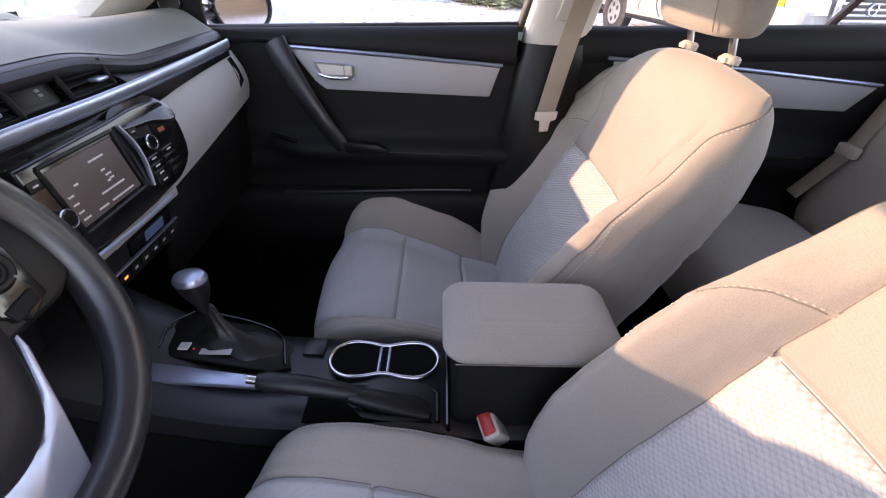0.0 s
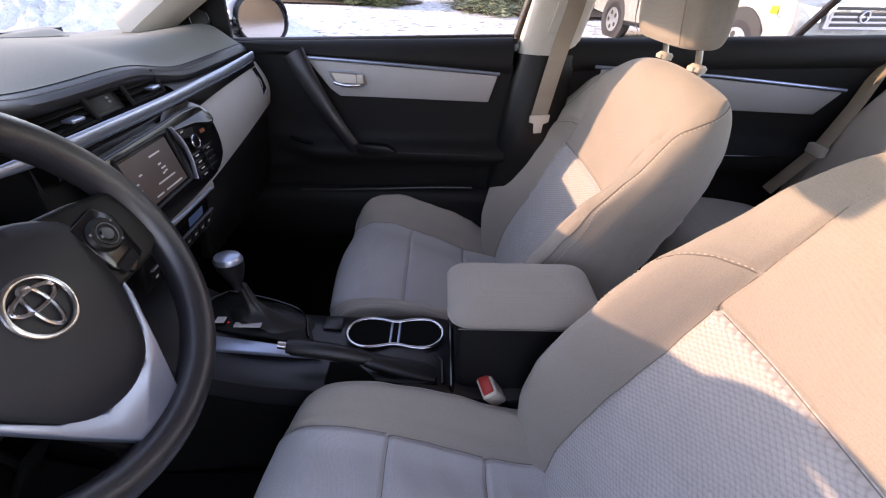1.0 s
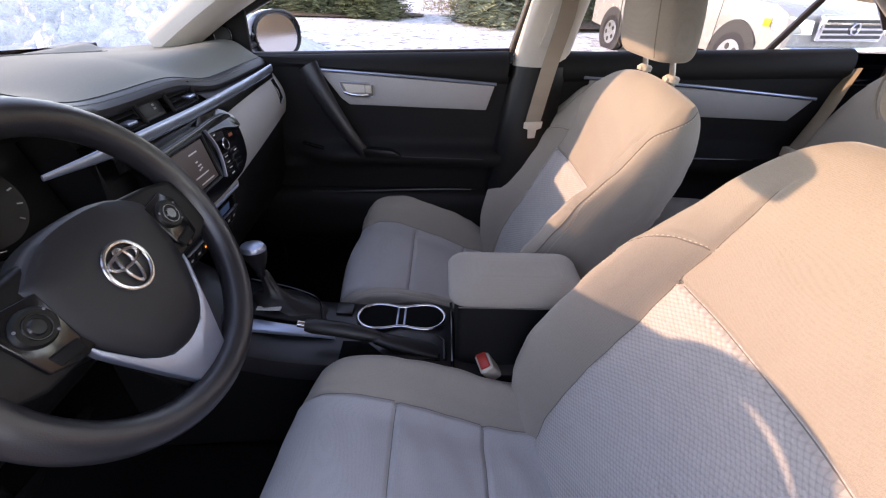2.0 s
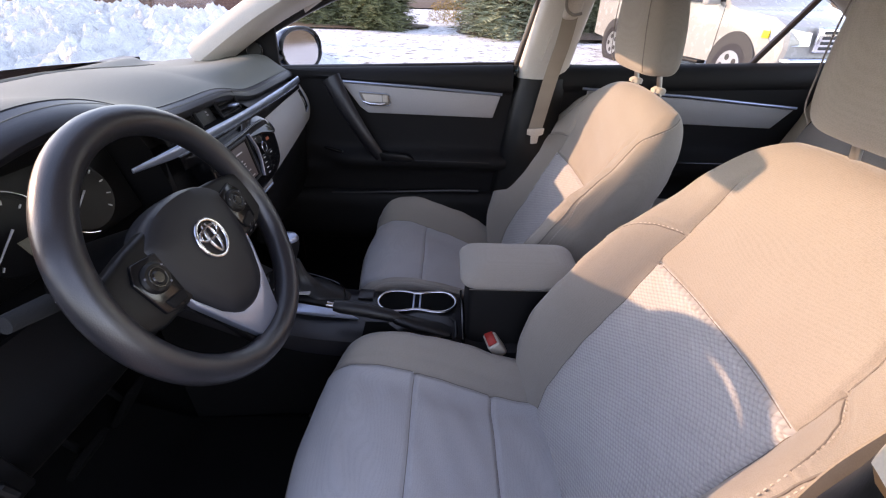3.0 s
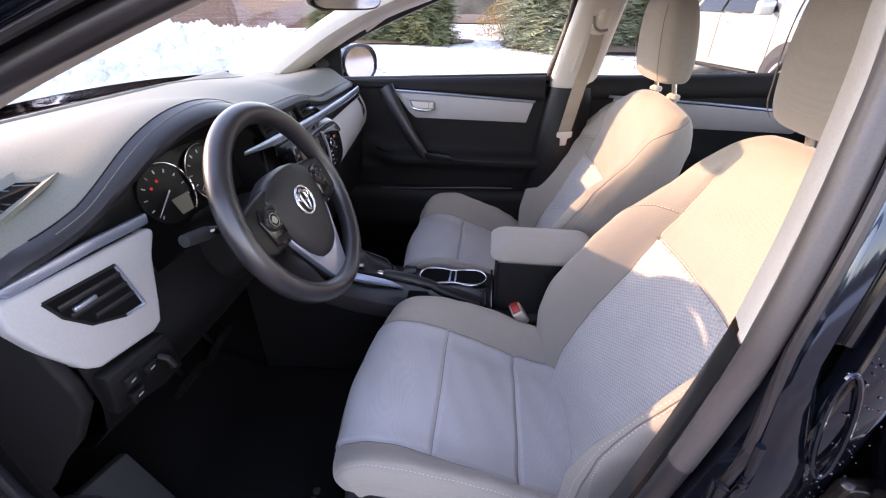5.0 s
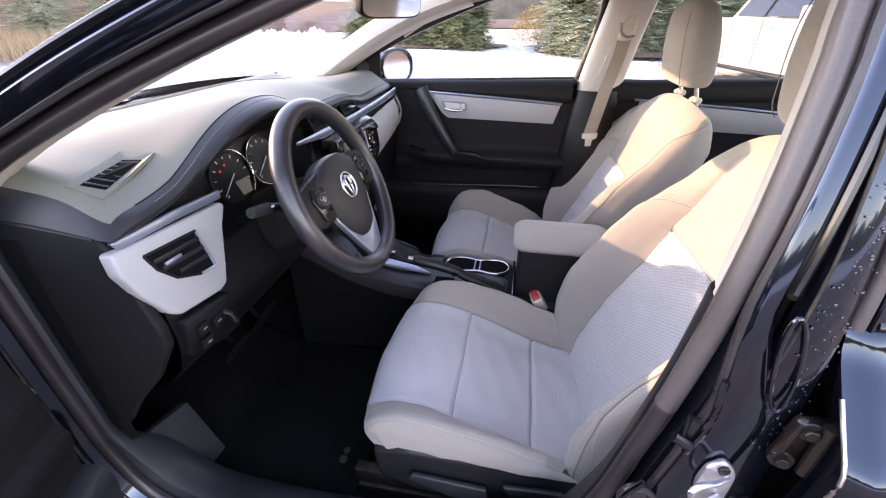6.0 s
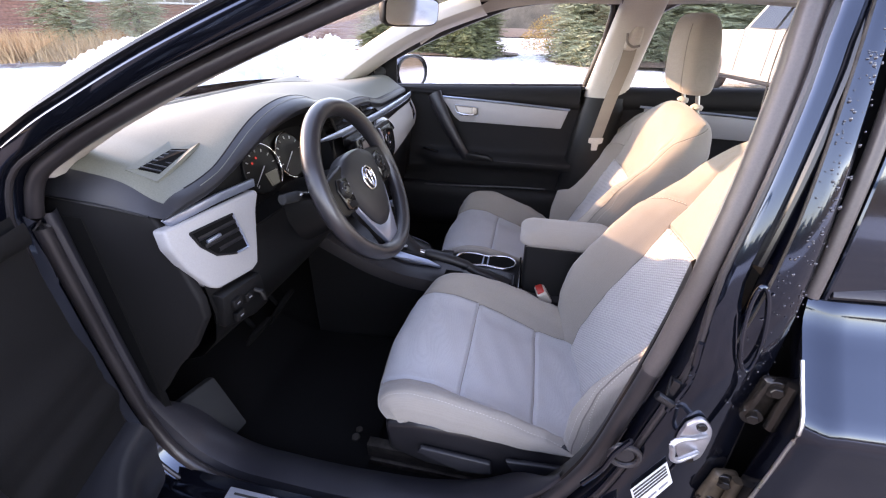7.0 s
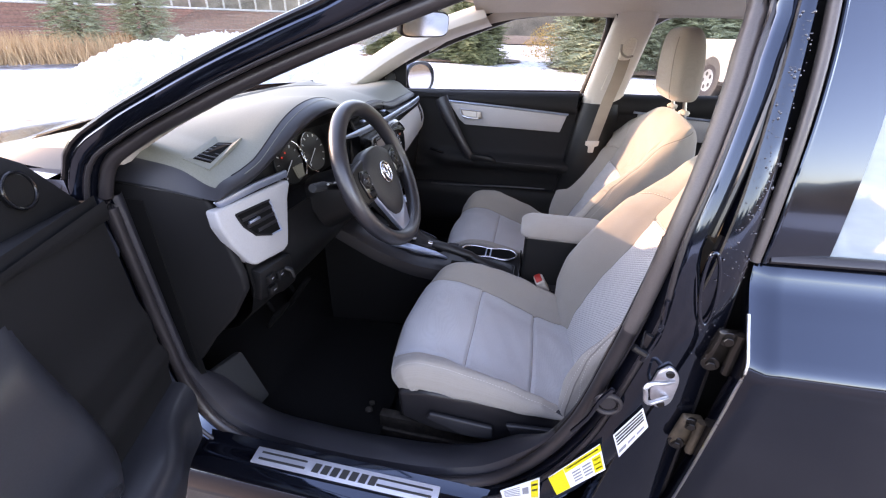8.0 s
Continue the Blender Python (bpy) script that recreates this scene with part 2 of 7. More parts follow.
def moved(bm, m):
    bmesh.ops.transform(bm, matrix=m, verts=bm.verts)
    return bm


def joined(*bms):
    out = bmesh.new()
    for b in bms:
        me = bpy.data.meshes.new("tmp")
        b.to_mesh(me)
        b.free()
        out.from_mesh(me)
        bpy.data.meshes.remove(me)
    return out


def tube(points, r, n=12, closed=False, flat=1.0, up=(0, 0, 1), caps=True):
    """A round or flattened bar along a line. r: one radius, or one a point."""
    p = np.array([tuple(q) for q in points], float)
    k = len(p)
    rs = np.full(k, r) if np.isscalar(r) else np.array(r, float)
    t = np.roll(p, -1, 0) - np.roll(p, 1, 0) if closed else np.gradient(p, axis=0)
    t /= np.linalg.norm(t, axis=1)[:, None]
    V = np.zeros((k, n, 3))
    for i in range(k):
        a = np.cross(up, t[i])
        if np.linalg.norm(a) < 1e-3:
            a = np.cross((1, 0.1, 0), t[i])
        a /= np.linalg.norm(a)
        b = np.cross(t[i], a)
        for j in range(n):
            w = 2 * math.pi * j / n
            V[i, j] = p[i] + rs[i] * (math.cos(w) * a + flat * math.sin(w) * b)
    if closed:
        V = np.concatenate([V, V[:1]])
    bm = grid(V, wrap=True, caps=caps and not closed)
    if closed:
        bmesh.ops.remove_doubles(bm, verts=bm.verts, dist=1e-6)
    return bm


def ring(center, normal, R, r, n=64, k=14, squash=1.0):
    c, nn = Vector(center), Vector(normal).normalized()
    a = nn.orthogonal().normalized()
    b = nn.cross(a)
    return tube([c + R * (math.cos(t) * a + math.sin(t) * b) for t in np.linspace(0, 2 * math.pi, n, endpoint=False)], r, k, closed=True, up=tuple(nn), flat=squash)


def disc(center, normal, R, depth=0.004, n=32, r=0.001, ry=None):
    """A short cylinder with softened edges; its outer face lies at center."""
    c, nn = Vector(center), Vector(normal).normalized()
    a = Vector((0, 1, 0)) if abs(nn.y) < 0.8 else Vector((1, 0, 0))
    a = (a - nn * a.dot(nn)).normalized()
    b = nn.cross(a)
    ry = ry or R
    loops = []
    for s, h in ((0.001, 0.0), (1 - r / R, 0.0), (1.0, -r), (1.0, -depth)):
        loops.append([c + nn * h + a * (R * s * math.cos(t)) + b * (ry * s * math.sin(t)) for t in np.linspace(0, 2 * math.pi, n, endpoint=False)])
    return loft(loops)


def slab(corners, thick, r=0.0, seg=2, face=None):
    """A flat plate: its outline in space, thickened behind it; plates that lie or face along x show their rear or upper side."""
    cs = [Vector(c) for c in corners]
    nn = Vector((0, 0, 0))
    for i in range(len(cs)):
        nn += (cs[i] - cs[0]).cross(cs[(i + 1) % len(cs)] - cs[0])
    nn.normalize()
    if face is not None:
        if nn.dot(Vector(face)) < 0:
            cs, nn = cs[::-1], -nn
    elif max(abs(nn.x), abs(nn.z)) > abs(nn.y) and (nn.x if abs(nn.x) > abs(nn.z) else nn.z) < 0:
        cs, nn = cs[::-1], -nn
    bm = bmesh.new()
    a, b = [bm.verts.new(c) for c in cs], [bm.verts.new(c - nn * thick) for c in cs]
    top = bm.faces.new(a)
    bm.faces.new(b[::-1])
    for i in range(len(cs)):
        j = (i + 1) % len(cs)
        bm.faces.new((a[j], a[i], b[i], b[j]))
    bmesh.ops.recalc_face_normals(bm, faces=bm.faces)
    if r:
        bmesh.ops.bevel(bm, geom=list(bm.edges), offset=r, segments=seg, profile=0.5, affect="EDGES")
    return bm


def sphere(center, rx, ry, rz, n=16):
    bm = bmesh.new()
    bmesh.ops.create_uvsphere(bm, u_segments=n, v_segments=n // 2 + 2, radius=1)
    for v in bm.verts:
        v.co = Vector((v.co.x * rx, v.co.y * ry, v.co.z * rz)) + Vector(center)
    return bm


def beads(points, size=0.0008, length=0.0042, gap=0.0035):
    """A row of stitches along a line."""
    p = np.array([tuple(q) for q in points], float)
    d = np.r_[0, np.cumsum(np.linalg.norm(np.diff(p, axis=0), axis=1))]
    bms = bmesh.new()
    s = 0.0
    while s + length < d[-1]:
        ends = [np.array([np.interp(q, d, p[:, k]) for k in range(3)]) for q in (s, s + length)]
        t = Vector(ends[1] - ends[0]).normalized()
        a = t.orthogonal().normalized()
        b = t.cross(a)
        rows = []
        for e, f in ((ends[0], 0.35), (ends[0] * 0.7 + ends[1] * 0.3, 1), (ends[0] * 0.3 + ends[1] * 0.7, 1), (ends[1], 0.35)):
            rows.append([bms.verts.new(Vector(e) + size * f * (math.cos(w) * a + math.sin(w) * b)) for w in (0, 1.57, 3.14, 4.71)])
        for i in range(3):
            for j in range(4):
                bms.faces.new((rows[i][j], rows[i][(j + 1) % 4], rows[i + 1][(j + 1) % 4], rows[i + 1][j]))
        s += length + gap
    return bms


# ---- front seats ----
def groove(d, depth, width):
    return depth * np.exp(-(d / width) ** 2)


def seamed(points, m):
    """m points along a half profile, with one of them, two fifths on, right at its seam (the fourth point given)."""
    c = curve_through(points, 500)
    k = int(np.argmin(np.abs(c[:150 + 150, 0] - points[3][0]))) if points[3][0] > 0.01 else 200
    q = int(m * 0.4)
    return c[np.r_[np.linspace(0, k, q, endpoint=False), np.linspace(k, 499, m - q)].astype(int)]


def pad_surface(spine, n, half, m, dents, close_end=False):
    """Places on a padded body: a spine in x and z, half profiles (y, height over the spine) for each side, and dents(s, y, x, z)."""
    fine = curve_through(spine, 6000)
    share = np.r_[np.linspace(0, 0.80, n - n // 6, endpoint=False), 0.80 + 0.20 * np.sin(np.linspace(0, math.pi / 2, n // 6))] if close_end else np.linspace(0, 1, n)
    sp = fine[np.minimum((share * 5999).astype(int), 5999)]
    tg = np.gradient(fine, axis=0)[np.minimum((share * 5999).astype(int), 5999)]
    tg /= np.linalg.norm(tg, axis=1)[:, None]
    nn = np.stack([-tg[:, 1], tg[:, 0]], 1)
    s = np.r_[0, np.cumsum(np.linalg.norm(np.diff(sp, axis=0), axis=1))]
    V = np.zeros((n, 2 * m - 1, 3))
    info = np.zeros((n, 2 * m - 1, 3))
    for i in range(n):
        h0, h1 = seamed(half(s[i], sp[i], -1), m), seamed(half(s[i], sp[i], 1), m)
        y = np.r_[-h0[::-1, 0], h1[1:, 0]]
        q = np.r_[h0[::-1, 1], h1[1:, 1]]
        q = q - dents(s[i], y, sp[i][0], sp[i][1])
        V[i, :, 0], V[i, :, 1], V[i, :, 2] = sp[i][0] + nn[i, 0] * q, y, sp[i][1] + nn[i, 1] * q
        info[i, :, 0], info[i, :, 1], info[i, :, 2] = s[i], y, sp[i][1]
    return V, info, s


def step(a, b, x):
    t = min(max((x - a) / (b - a), 0.0), 1.0)
    return t * t * (3 - 2 * t)


def row_at(V, i, y):
    """The place on row i of a pad, seen from the front, at y."""
    jm = len(V[0]) // 2
    run = V[i, jm:] if y >= 0 else V[i, jm::-1]
    far = int(np.argmax(np.abs(run[:, 1])))
    return [float(np.interp(abs(y), np.abs(run[:far + 1, 1]), run[:far + 1, k])) for k in range(3)]


def front_seat(worn):
    seat = thing("front_seat", "", "seat")
    # cushion, nose first, over the top and back under the backrest; the outer side (-y) is lower and worn
    spine = [(-0.188, 0.395), (-0.215, 0.415), (-0.224, 0.445), (-0.207, 0.480), (-0.160, 0.502), (-0.085, 0.499), (-0.018, 0.478), (0.07, 0.443), (0.158, 0.405), (0.24, 0.385), (0.33, 0.375)]
    EDGE = 0.178

    def taper(s):
        return 0.93 + 0.07 * step(0.0, 0.14, s)

    def half(s, p, side):
        w = taper(s)
        x = p[0] if s > 0.12 else -0.20
        if side < 0:
            r = float(np.interp(x, [-0.2, -0.15, -0.018, 0.07, 0.158, 0.24, 0.33], [0.014, 0.021, 0.040, 0.058, 0.068, 0.055, 0.03]))
        else:
            r = float(np.interp(x, [-0.2, -0.15, -0.10, -0.05, 0.0, 0.07, 0.18, 0.24, 0.33], [0.006, 0.028, 0.048, 0.064, 0.074, 0.081, 0.085, 0.075, 0.06]))
        if side < 0 and not worn:
            r = float(np.interp(x, [-0.2, -0.15, -0.08, -0.018, 0.07, 0.158, 0.24, 0.33], [0.034, 0.074, 0.094, 0.102, 0.101, 0.090, 0.060, 0.03]))
        r *= 0.35 + 0.65 * step(0.04, 0.15, s)
        e = float(np.interp(x, [-0.2, -0.15, -0.018, 0.07, 0.158, 0.24, 0.33], [-0.062, -0.062, -0.042, -0.010, 0.024, 0.05, 0.058]))
        return [(0, 0.005), (0.09 * w, 0.004), (0.150 * w, 0.002), (EDGE * w, 0.003 + 0.12 * r), (0.194 * w, 0.46 * r), (0.212 * w, 0.86 * r), (0.226 * w, r), (0.238 * w, 0.95 * r), (0.248 * w, r - 0.28 * (r - e)), (0.252 * w, r - 0.6 * (r - e)), (0.247 * w, e), (0.232 * w, e - 0.010), (0.15 * w, -0.076)]

    def dents(s, y, x, z):
        a = np.abs(y)
        w = taper(s)
        d = groove(a - EDGE * w, 0.007, 0.005)
        inside = a < EDGE * w
        d += inside * (groove(x + 0.018, 0.007, 0.005) + groove(x - 0.158, 0.008, 0.005)) * (s > 0.1)
        d += inside * groove(s - 0.082, 0.005, 0.005)
        d += (a > 0.2) * groove(a - 0.239 * w, 0.003, 0.004)
        d += 0.0016 * np.sin(37 * x + 9 * y) * np.sin(23 * y + 2) + 0.0008 * np.sin(90 * x + 40 * y)
        return d
    V, info, s = pad_surface(spine, 200, half, 130, dents)
    for i in range(len(s)):
        V[i, :, 0] += 0.050 * (np.abs(V[i, :, 1]) / 0.25) ** 3 * (1 - step(0.02, 0.22, s[i]))
    jm = len(V[0]) // 2
    a = np.abs(info[:-1, :-1, 1])
    w = 0.93 + 0.07 * np.array([step(0.0, 0.14, q) for q in s[:-1]])[:, None]
    col = np.arange(len(V[0]) - 1)
    inner = ((col >= jm - 52) & (col < jm + 52))[None, :] & np.ones(a.shape, bool)
    x = V[:-1, jm:jm + 1, 0] + 0 * V[:-1, :-1, 0]
    ss = info[:-1, :-1, 0]
    lip = inner & (ss < 0.082)
    front, rear = inner & ~lip & ((x < -0.018) | (ss < 0.1)), inner & (x >= 0.158) & (ss > 0.1)
    cushion = part("cushion", rbox(-0.16, 0.27, -0.15, 0.15, 0.335, 0.372, 0.01), CLOTH, seat, "taupe and grey cloth seat cushion")
    mid = (np.arange(len(V[0]) - 1) < jm)[None, :] & np.ones_like(inner)
    part("side_bolster", grid(V, mask=~inner & mid), CLOTH, cushion, "taupe cloth side bolster")
    part("side_bolster", grid(V, mask=~inner & ~mid), CLOTH, cushion, "taupe cloth side bolster")
    part("front_lip", grid(V, mask=lip), CLOTH, cushion, "taupe cloth front edge")
    part("front_insert", grid(V, mask=front), CLOTH_IN, cushion, "light grey woven cloth insert")
    part("middle_insert", grid(V, mask=inner & ~front & ~rear & ~lip), CLOTH_IN, cushion)
    part("rear_insert", grid(V, mask=rear), CLOTH_IN, cushion)
    for sgn in (-1, 1):
        part("stitching", beads(np.array([row_at(V, i, sgn * 0.238 * taper(s[i])) for i in range(12, 184)]), 0.0007), THREAD, cushion)
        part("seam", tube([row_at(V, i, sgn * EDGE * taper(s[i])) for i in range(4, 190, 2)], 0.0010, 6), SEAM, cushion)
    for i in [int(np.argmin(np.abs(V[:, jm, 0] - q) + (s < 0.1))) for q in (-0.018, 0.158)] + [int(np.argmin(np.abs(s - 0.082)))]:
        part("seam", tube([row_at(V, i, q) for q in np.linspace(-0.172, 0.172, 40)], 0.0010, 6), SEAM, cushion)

    # backrest, from the seat joint up the front and over the top
    spine_tall = [(0.268, 0.345), (0.294, 0.43), (0.330, 0.53), (0.378, 0.63), (0.425, 0.727), (0.457, 0.80), (0.479, 0.87), (0.497, 0.94), (0.514, 1.005), (0.530, 1.066)]
    spine = [(0.268, 0.345), (0.294, 0.43), (0.330, 0.53), (0.378, 0.63), (0.425, 0.727), (0.457, 0.80), (0.479, 0.87), (0.497, 0.94), (0.512, 0.995), (0.526, 1.047)] if worn else spine_tall
    LONG, MID = float(np.linalg.norm(np.diff(curve_through(spine, 6000), axis=0), axis=1).sum()) - 0.0006, -0.058
    PANEL = 0.788
    SWELL = curve_through([(0.345, 0.03), (0.42, 0.055), (0.515, 0.088), (0.575, 0.098), (0.645, 0.096), (0.735, 0.083), (0.81, 0.061), (0.87, 0.036), (0.93, 0.012), (1.0, 0.0), (1.1, 0.0)], 200)

    def back_width(q, side=-1):
        tt = min(max((q - 0.40) / 0.36, 0.0), 1.0)
        top = min(max((q - 0.56) / (LONG - 0.56), 0.0), 1.0)
        if side > 0 and not worn:
            return (0.92 + 0.08 * step(0.0, 0.14, q)) * (1 - 0.15 * tt ** 1.6) * (1 - 0.10 * top ** 7)
        return (0.92 + 0.08 * step(0.0, 0.14, q)) * (1 - 0.16 * tt ** 1.6) * math.sqrt(1 - 0.26 * top ** 3) * (1 - 0.15 * top ** 9)

    def half(s, p, side):
        z = p[1]
        w = back_width(s, side)
        t = 1.05
        close = max(0.0, 1 - min(1.0, max(0.0, (s - 0.630) / (LONG - 0.630))) ** 2.3) ** 0.5
        h = float(np.interp(z, SWELL[:, 0], SWELL[:, 1]))
        c = float(np.interp(z, [0.345, 0.45, 0.8, 0.9, 1.0], [0.012, 0.024, 0.024, 0.010, 0.0]))
        rowp = [(0, 0.0), (0.085 * w, 0.22 * c), (0.14 * w, 0.62 * c), (0.176 * w, c), (0.193 * w, c + 0.40 * h), (0.212 * w, c + 0.80 * h), (0.230 * w, c + h), (0.248 * w, c + 0.93 * h - 0.002), (0.260 * w, c + 0.60 * h - 0.012 * t), (0.265 * w, -0.02 * t), (0.258 * w, -0.075 * t), (0.238 * w, -0.105 * t), (0.12 * w, -0.115 * t), (0.0, -0.115 * t)]
        # the shoulder beside the door is broader
        broad = ((0.08 if worn else 0.13) * step(0.16, 0.34, s) - (0.0 if worn else 0.19) * (1 - step(0.06, 0.30, s)) + 0.13 * step(0.42, 0.62, s)) * (1 - 0.5 * step(0.68, LONG, s)) if side < 0 else (0.0 if worn else 0.06 * step(0.42, 0.62, s))
        return [(y * (1 + broad * min(max((y / w - 0.17) / 0.06, 0.0), 1.0)), MID + (q - MID) * close) for y, q in rowp]

    def bend(q):
        """Share of the width at which the insert's seam runs; it turns outward at the top."""
        return 0.176 + (0.0 if worn else 0.05 * step(0.58, 0.68, q))

    def shoulder(y):
        """Height of the seam that runs up the bolster and turns in to the middle panel."""
        f = min(max((abs(y) - 0.176) / 0.068, 0.0), 1.0)
        return 0.765 + 0.088 * math.sqrt(1 - f ** 2.4)

    def dents(s, y, x, z):
        a = np.abs(y)
        w = np.where(y > 0, back_width(s, 1), back_width(s))
        d = groove(a - bend(s) * w, 0.007, 0.005) * (s < 0.70)
        d += (a < 0.176 * w) * groove((z - PANEL) * 1.15 + 0 * y, 0.008, 0.006) * (s < 0.6)
        d += groove(a - 0.2545 * w, 0.004, 0.004)
        d += (z < 0.77) * groove(a - 0.2435 * w, 0.004, 0.0035)
        line = np.array([shoulder(q) for q in y])
        d += (a > 0.176 * w) * (a < 0.25 * w) * groove((z - line) * 0.8, 0.005, 0.005) * (s < 0.7)
        d *= 1 - step(0.64, 0.72, s)
        d += 0.0018 * np.sin(31 * z + 11 * y) * np.sin(19 * y + 1) + 0.0008 * np.sin(85 * z + 30 * y)
        return d
    V, info, s = pad_surface(spine, 280, half, 150, dents, True)
    # rounded shoulders
    for i in range(len(s)):
        V[i, :, 2] -= np.where(V[i, :, 1] < 0, 0.030, 0.012 if worn else 0.016) * np.minimum(np.abs(V[i, :, 1]) / 0.19, 1.2) ** 2.2 * step(0.60, LONG, s[i])
    jm = len(V[0]) // 2
    a, ss, z = np.abs(info[:-1, :-1, 1]), info[:-1, :-1, 0], info[:-1, :-1, 2]
    w = np.array([back_width(q) for q in s[:-1]])[:, None]
    col = np.arange(len(V[0]) - 1)
    inner = ((col >= jm - 60) & (col < jm + 60))[None, :] & (ss < 0.70)
    low = inner & (z < PANEL)
    back = part("backrest", grid(V, mask=~inner), CLOTH, seat, "taupe cloth bolsters and back", sharp=0)
    part("lower_insert", grid(V, mask=low), CLOTH_WAVE, back, "grey honeycomb-woven insert")
    part("upper_insert", grid(V, mask=inner & ~low), CLOTH, back)
    zc = info[:, 0, 2]
    top_row = int(np.argmin(np.abs(s - 0.665)))
    front_rows = [i for i in range(len(s)) if s[i] < 0.6]
    for sgn in (-1, 1):
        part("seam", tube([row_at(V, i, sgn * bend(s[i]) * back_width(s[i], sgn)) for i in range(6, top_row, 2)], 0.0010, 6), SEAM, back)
        if worn or sgn < 0:
            line = [row_at(V, i, sgn * 0.247 * back_width(s[i], sgn)) for i in front_rows[14:] if zc[i] < 0.755]
            for y in np.linspace(0.2425, 0.180, 22):
                i = int(np.argmin(np.abs(zc[front_rows] - shoulder(y))))
                line.append(row_at(V, i, sgn * y * back_width(s[i], sgn)))
            line = curve_through(line[::4] + [line[-1]], 150)
            part("stitching", beads(line, 0.0011), THREAD, back, "pale stitched seam")
            cord = []
            for y in np.linspace(0.240, 0.180, 24):
                i = int(np.argmin(np.abs(zc[front_rows] - shoulder(y) + 0.003)))
                cord.append(row_at(V, i, sgn * y * back_width(s[i], sgn)))
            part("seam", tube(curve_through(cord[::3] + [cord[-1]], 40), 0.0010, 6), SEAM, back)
        up_rows = [i for i in range(16, len(s), 3) if s[i] < (0.630 if worn else 0.672)]
        for share, r in ((0.2535, 0.0014), (0.2580, 0.0)):
            edge = [row_at(V, i, sgn * share * back_width(s[i], sgn)) for i in up_rows]
            # at the top the edge turns back round the side
            i = up_rows[-1]
            side_ = V[i, jm:] if sgn > 0 else V[i, jm::-1]
            j0 = int(np.argmax(np.abs(side_[:, 1]) > share * back_width(s[i], sgn)))
            edge += [tuple(V[min(i + 4 + 3 * k, len(s) - 8), jm + sgn * (j0 + 1 + 2 * k)]) for k in range(8)]
            edge = curve_through(edge, 150)
            if r:
                part("edge_seam", tube(edge, r, 6), SEAM, back, "dark piped edge seam")
            else:
                part("stitching", beads(edge, 0.0010), THREAD, back, "pale stitched seam")
    across = []
    for y in np.linspace(-0.165, 0.165, 30):
        i = int(np.argmin(np.abs(zc[front_rows] - PANEL)))
        across.append(row_at(V, i, y))
    part("seam", tube(curve_through(across[::3] + [across[-1]], 40), 0.0010, 6), SEAM, back)
    # headrest on two posts
    loops = []
    for h, ww, dd in ((0.0, 0.80, 0.55), (0.008, 0.93, 0.80), (0.025, 1.0, 0.95), (0.07, 1.0, 1.0), (0.12, 0.97, 1.0), (0.17, 0.91, 0.92), (0.205, 0.84, 0.78), (0.222, 0.75, 0.58), (0.230, 0.55, 0.3)):
        cx = 0.578 - 0.10 * h
        loops.append([(cx + 0.055 * dd * math.copysign(abs(math.cos(t)) ** 0.62, math.cos(t)), 0.128 * ww * math.copysign(abs(math.sin(t)) ** 0.5, math.sin(t)), 1.118 + h) for t in np.linspace(0, 2 * math.pi, 40, endpoint=False)])
    head = part("headrest", loft(loops), CLOTH, seat, "taupe cloth headrest", sub=2, sharp=0)
    for sgn in (-1, 1):
        line = []
        for h, ww, dd in ((0.012, 0.95, 0.86), (0.025, 1.0, 0.95), (0.07, 1.0, 1.0), (0.12, 0.97, 1.0), (0.17, 0.91, 0.92), (0.200, 0.85, 0.80)):
            line.append((0.578 - 0.10 * h - 0.0525 * dd * 0.985, sgn * 0.104 * ww, 1.118 + h))
        part("seam", tube(curve_through(line, 30), 0.0011, 6), SEAM, head)
    for y in (-0.071, 0.071):
        post = part("headrest_post", tube([(0.607, y, 1.03), (0.583, y, 1.13)], 0.0065, 12), STEEL, seat, "steel headrest post")
        part("guide", joined(disc((0.602, y, 1.062), (0.2, 0, 1), 0.017, 0.014, r=0.004), rbox(0.582, 0.60, y - 0.01, y + 0.012, 1.05, 1.06, 0.003)), BEIGE_PLASTIC, post, "beige plastic guide")
    # base, rails and outer trim
    base = part("seat_base", loft([[(x, y * k, z) for x, y, z in ((-0.19, -0.2, zz), (0.25, -0.2, zz), (0.27, 0.0, zz), (0.25, 0.2, zz), (-0.19, 0.2, zz), (-0.22, 0, zz))] for zz, k in ((0.25, 0.85), (0.27, 0.95), (0.33, 1.0), (0.345, 0.9))]), BLACK_HARD, seat, "black plastic seat base")
    prof = [(-0.18, 0.425), (-0.10, 0.440), (0.05, 0.440), (0.17, 0.442), (0.26, 0.455), (0.28, 0.40), (0.20, 0.335), (0.05, 0.300), (-0.08, 0.305), (-0.17, 0.335)]
    for sgn in (-1, 1):
        cover = part("side_cover", slab([(x, sgn * 0.246, z) for x, z in (prof if sgn > 0 else prof[::-1])], 0.03, 0.012, 3, face=(0, sgn, 0)), SKIRT, base)
    part("lift_lever", slab([(-0.10, -0.262, 0.365), (-0.09, -0.262, 0.385), (0.07, -0.262, 0.375), (0.075, -0.262, 0.335), (0.0, -0.262, 0.328)], 0.012, 0.004, 3, face=(0, -1, 0)), BROW, base, "black seat lift lever")
    part("recline_lever", slab([(0.10, -0.262, 0.395), (0.22, -0.262, 0.405), (0.225, -0.262, 0.375), (0.12, -0.262, 0.36)], 0.012, 0.004, 3, face=(0, -1, 0)), BROW, base, "black recline lever")
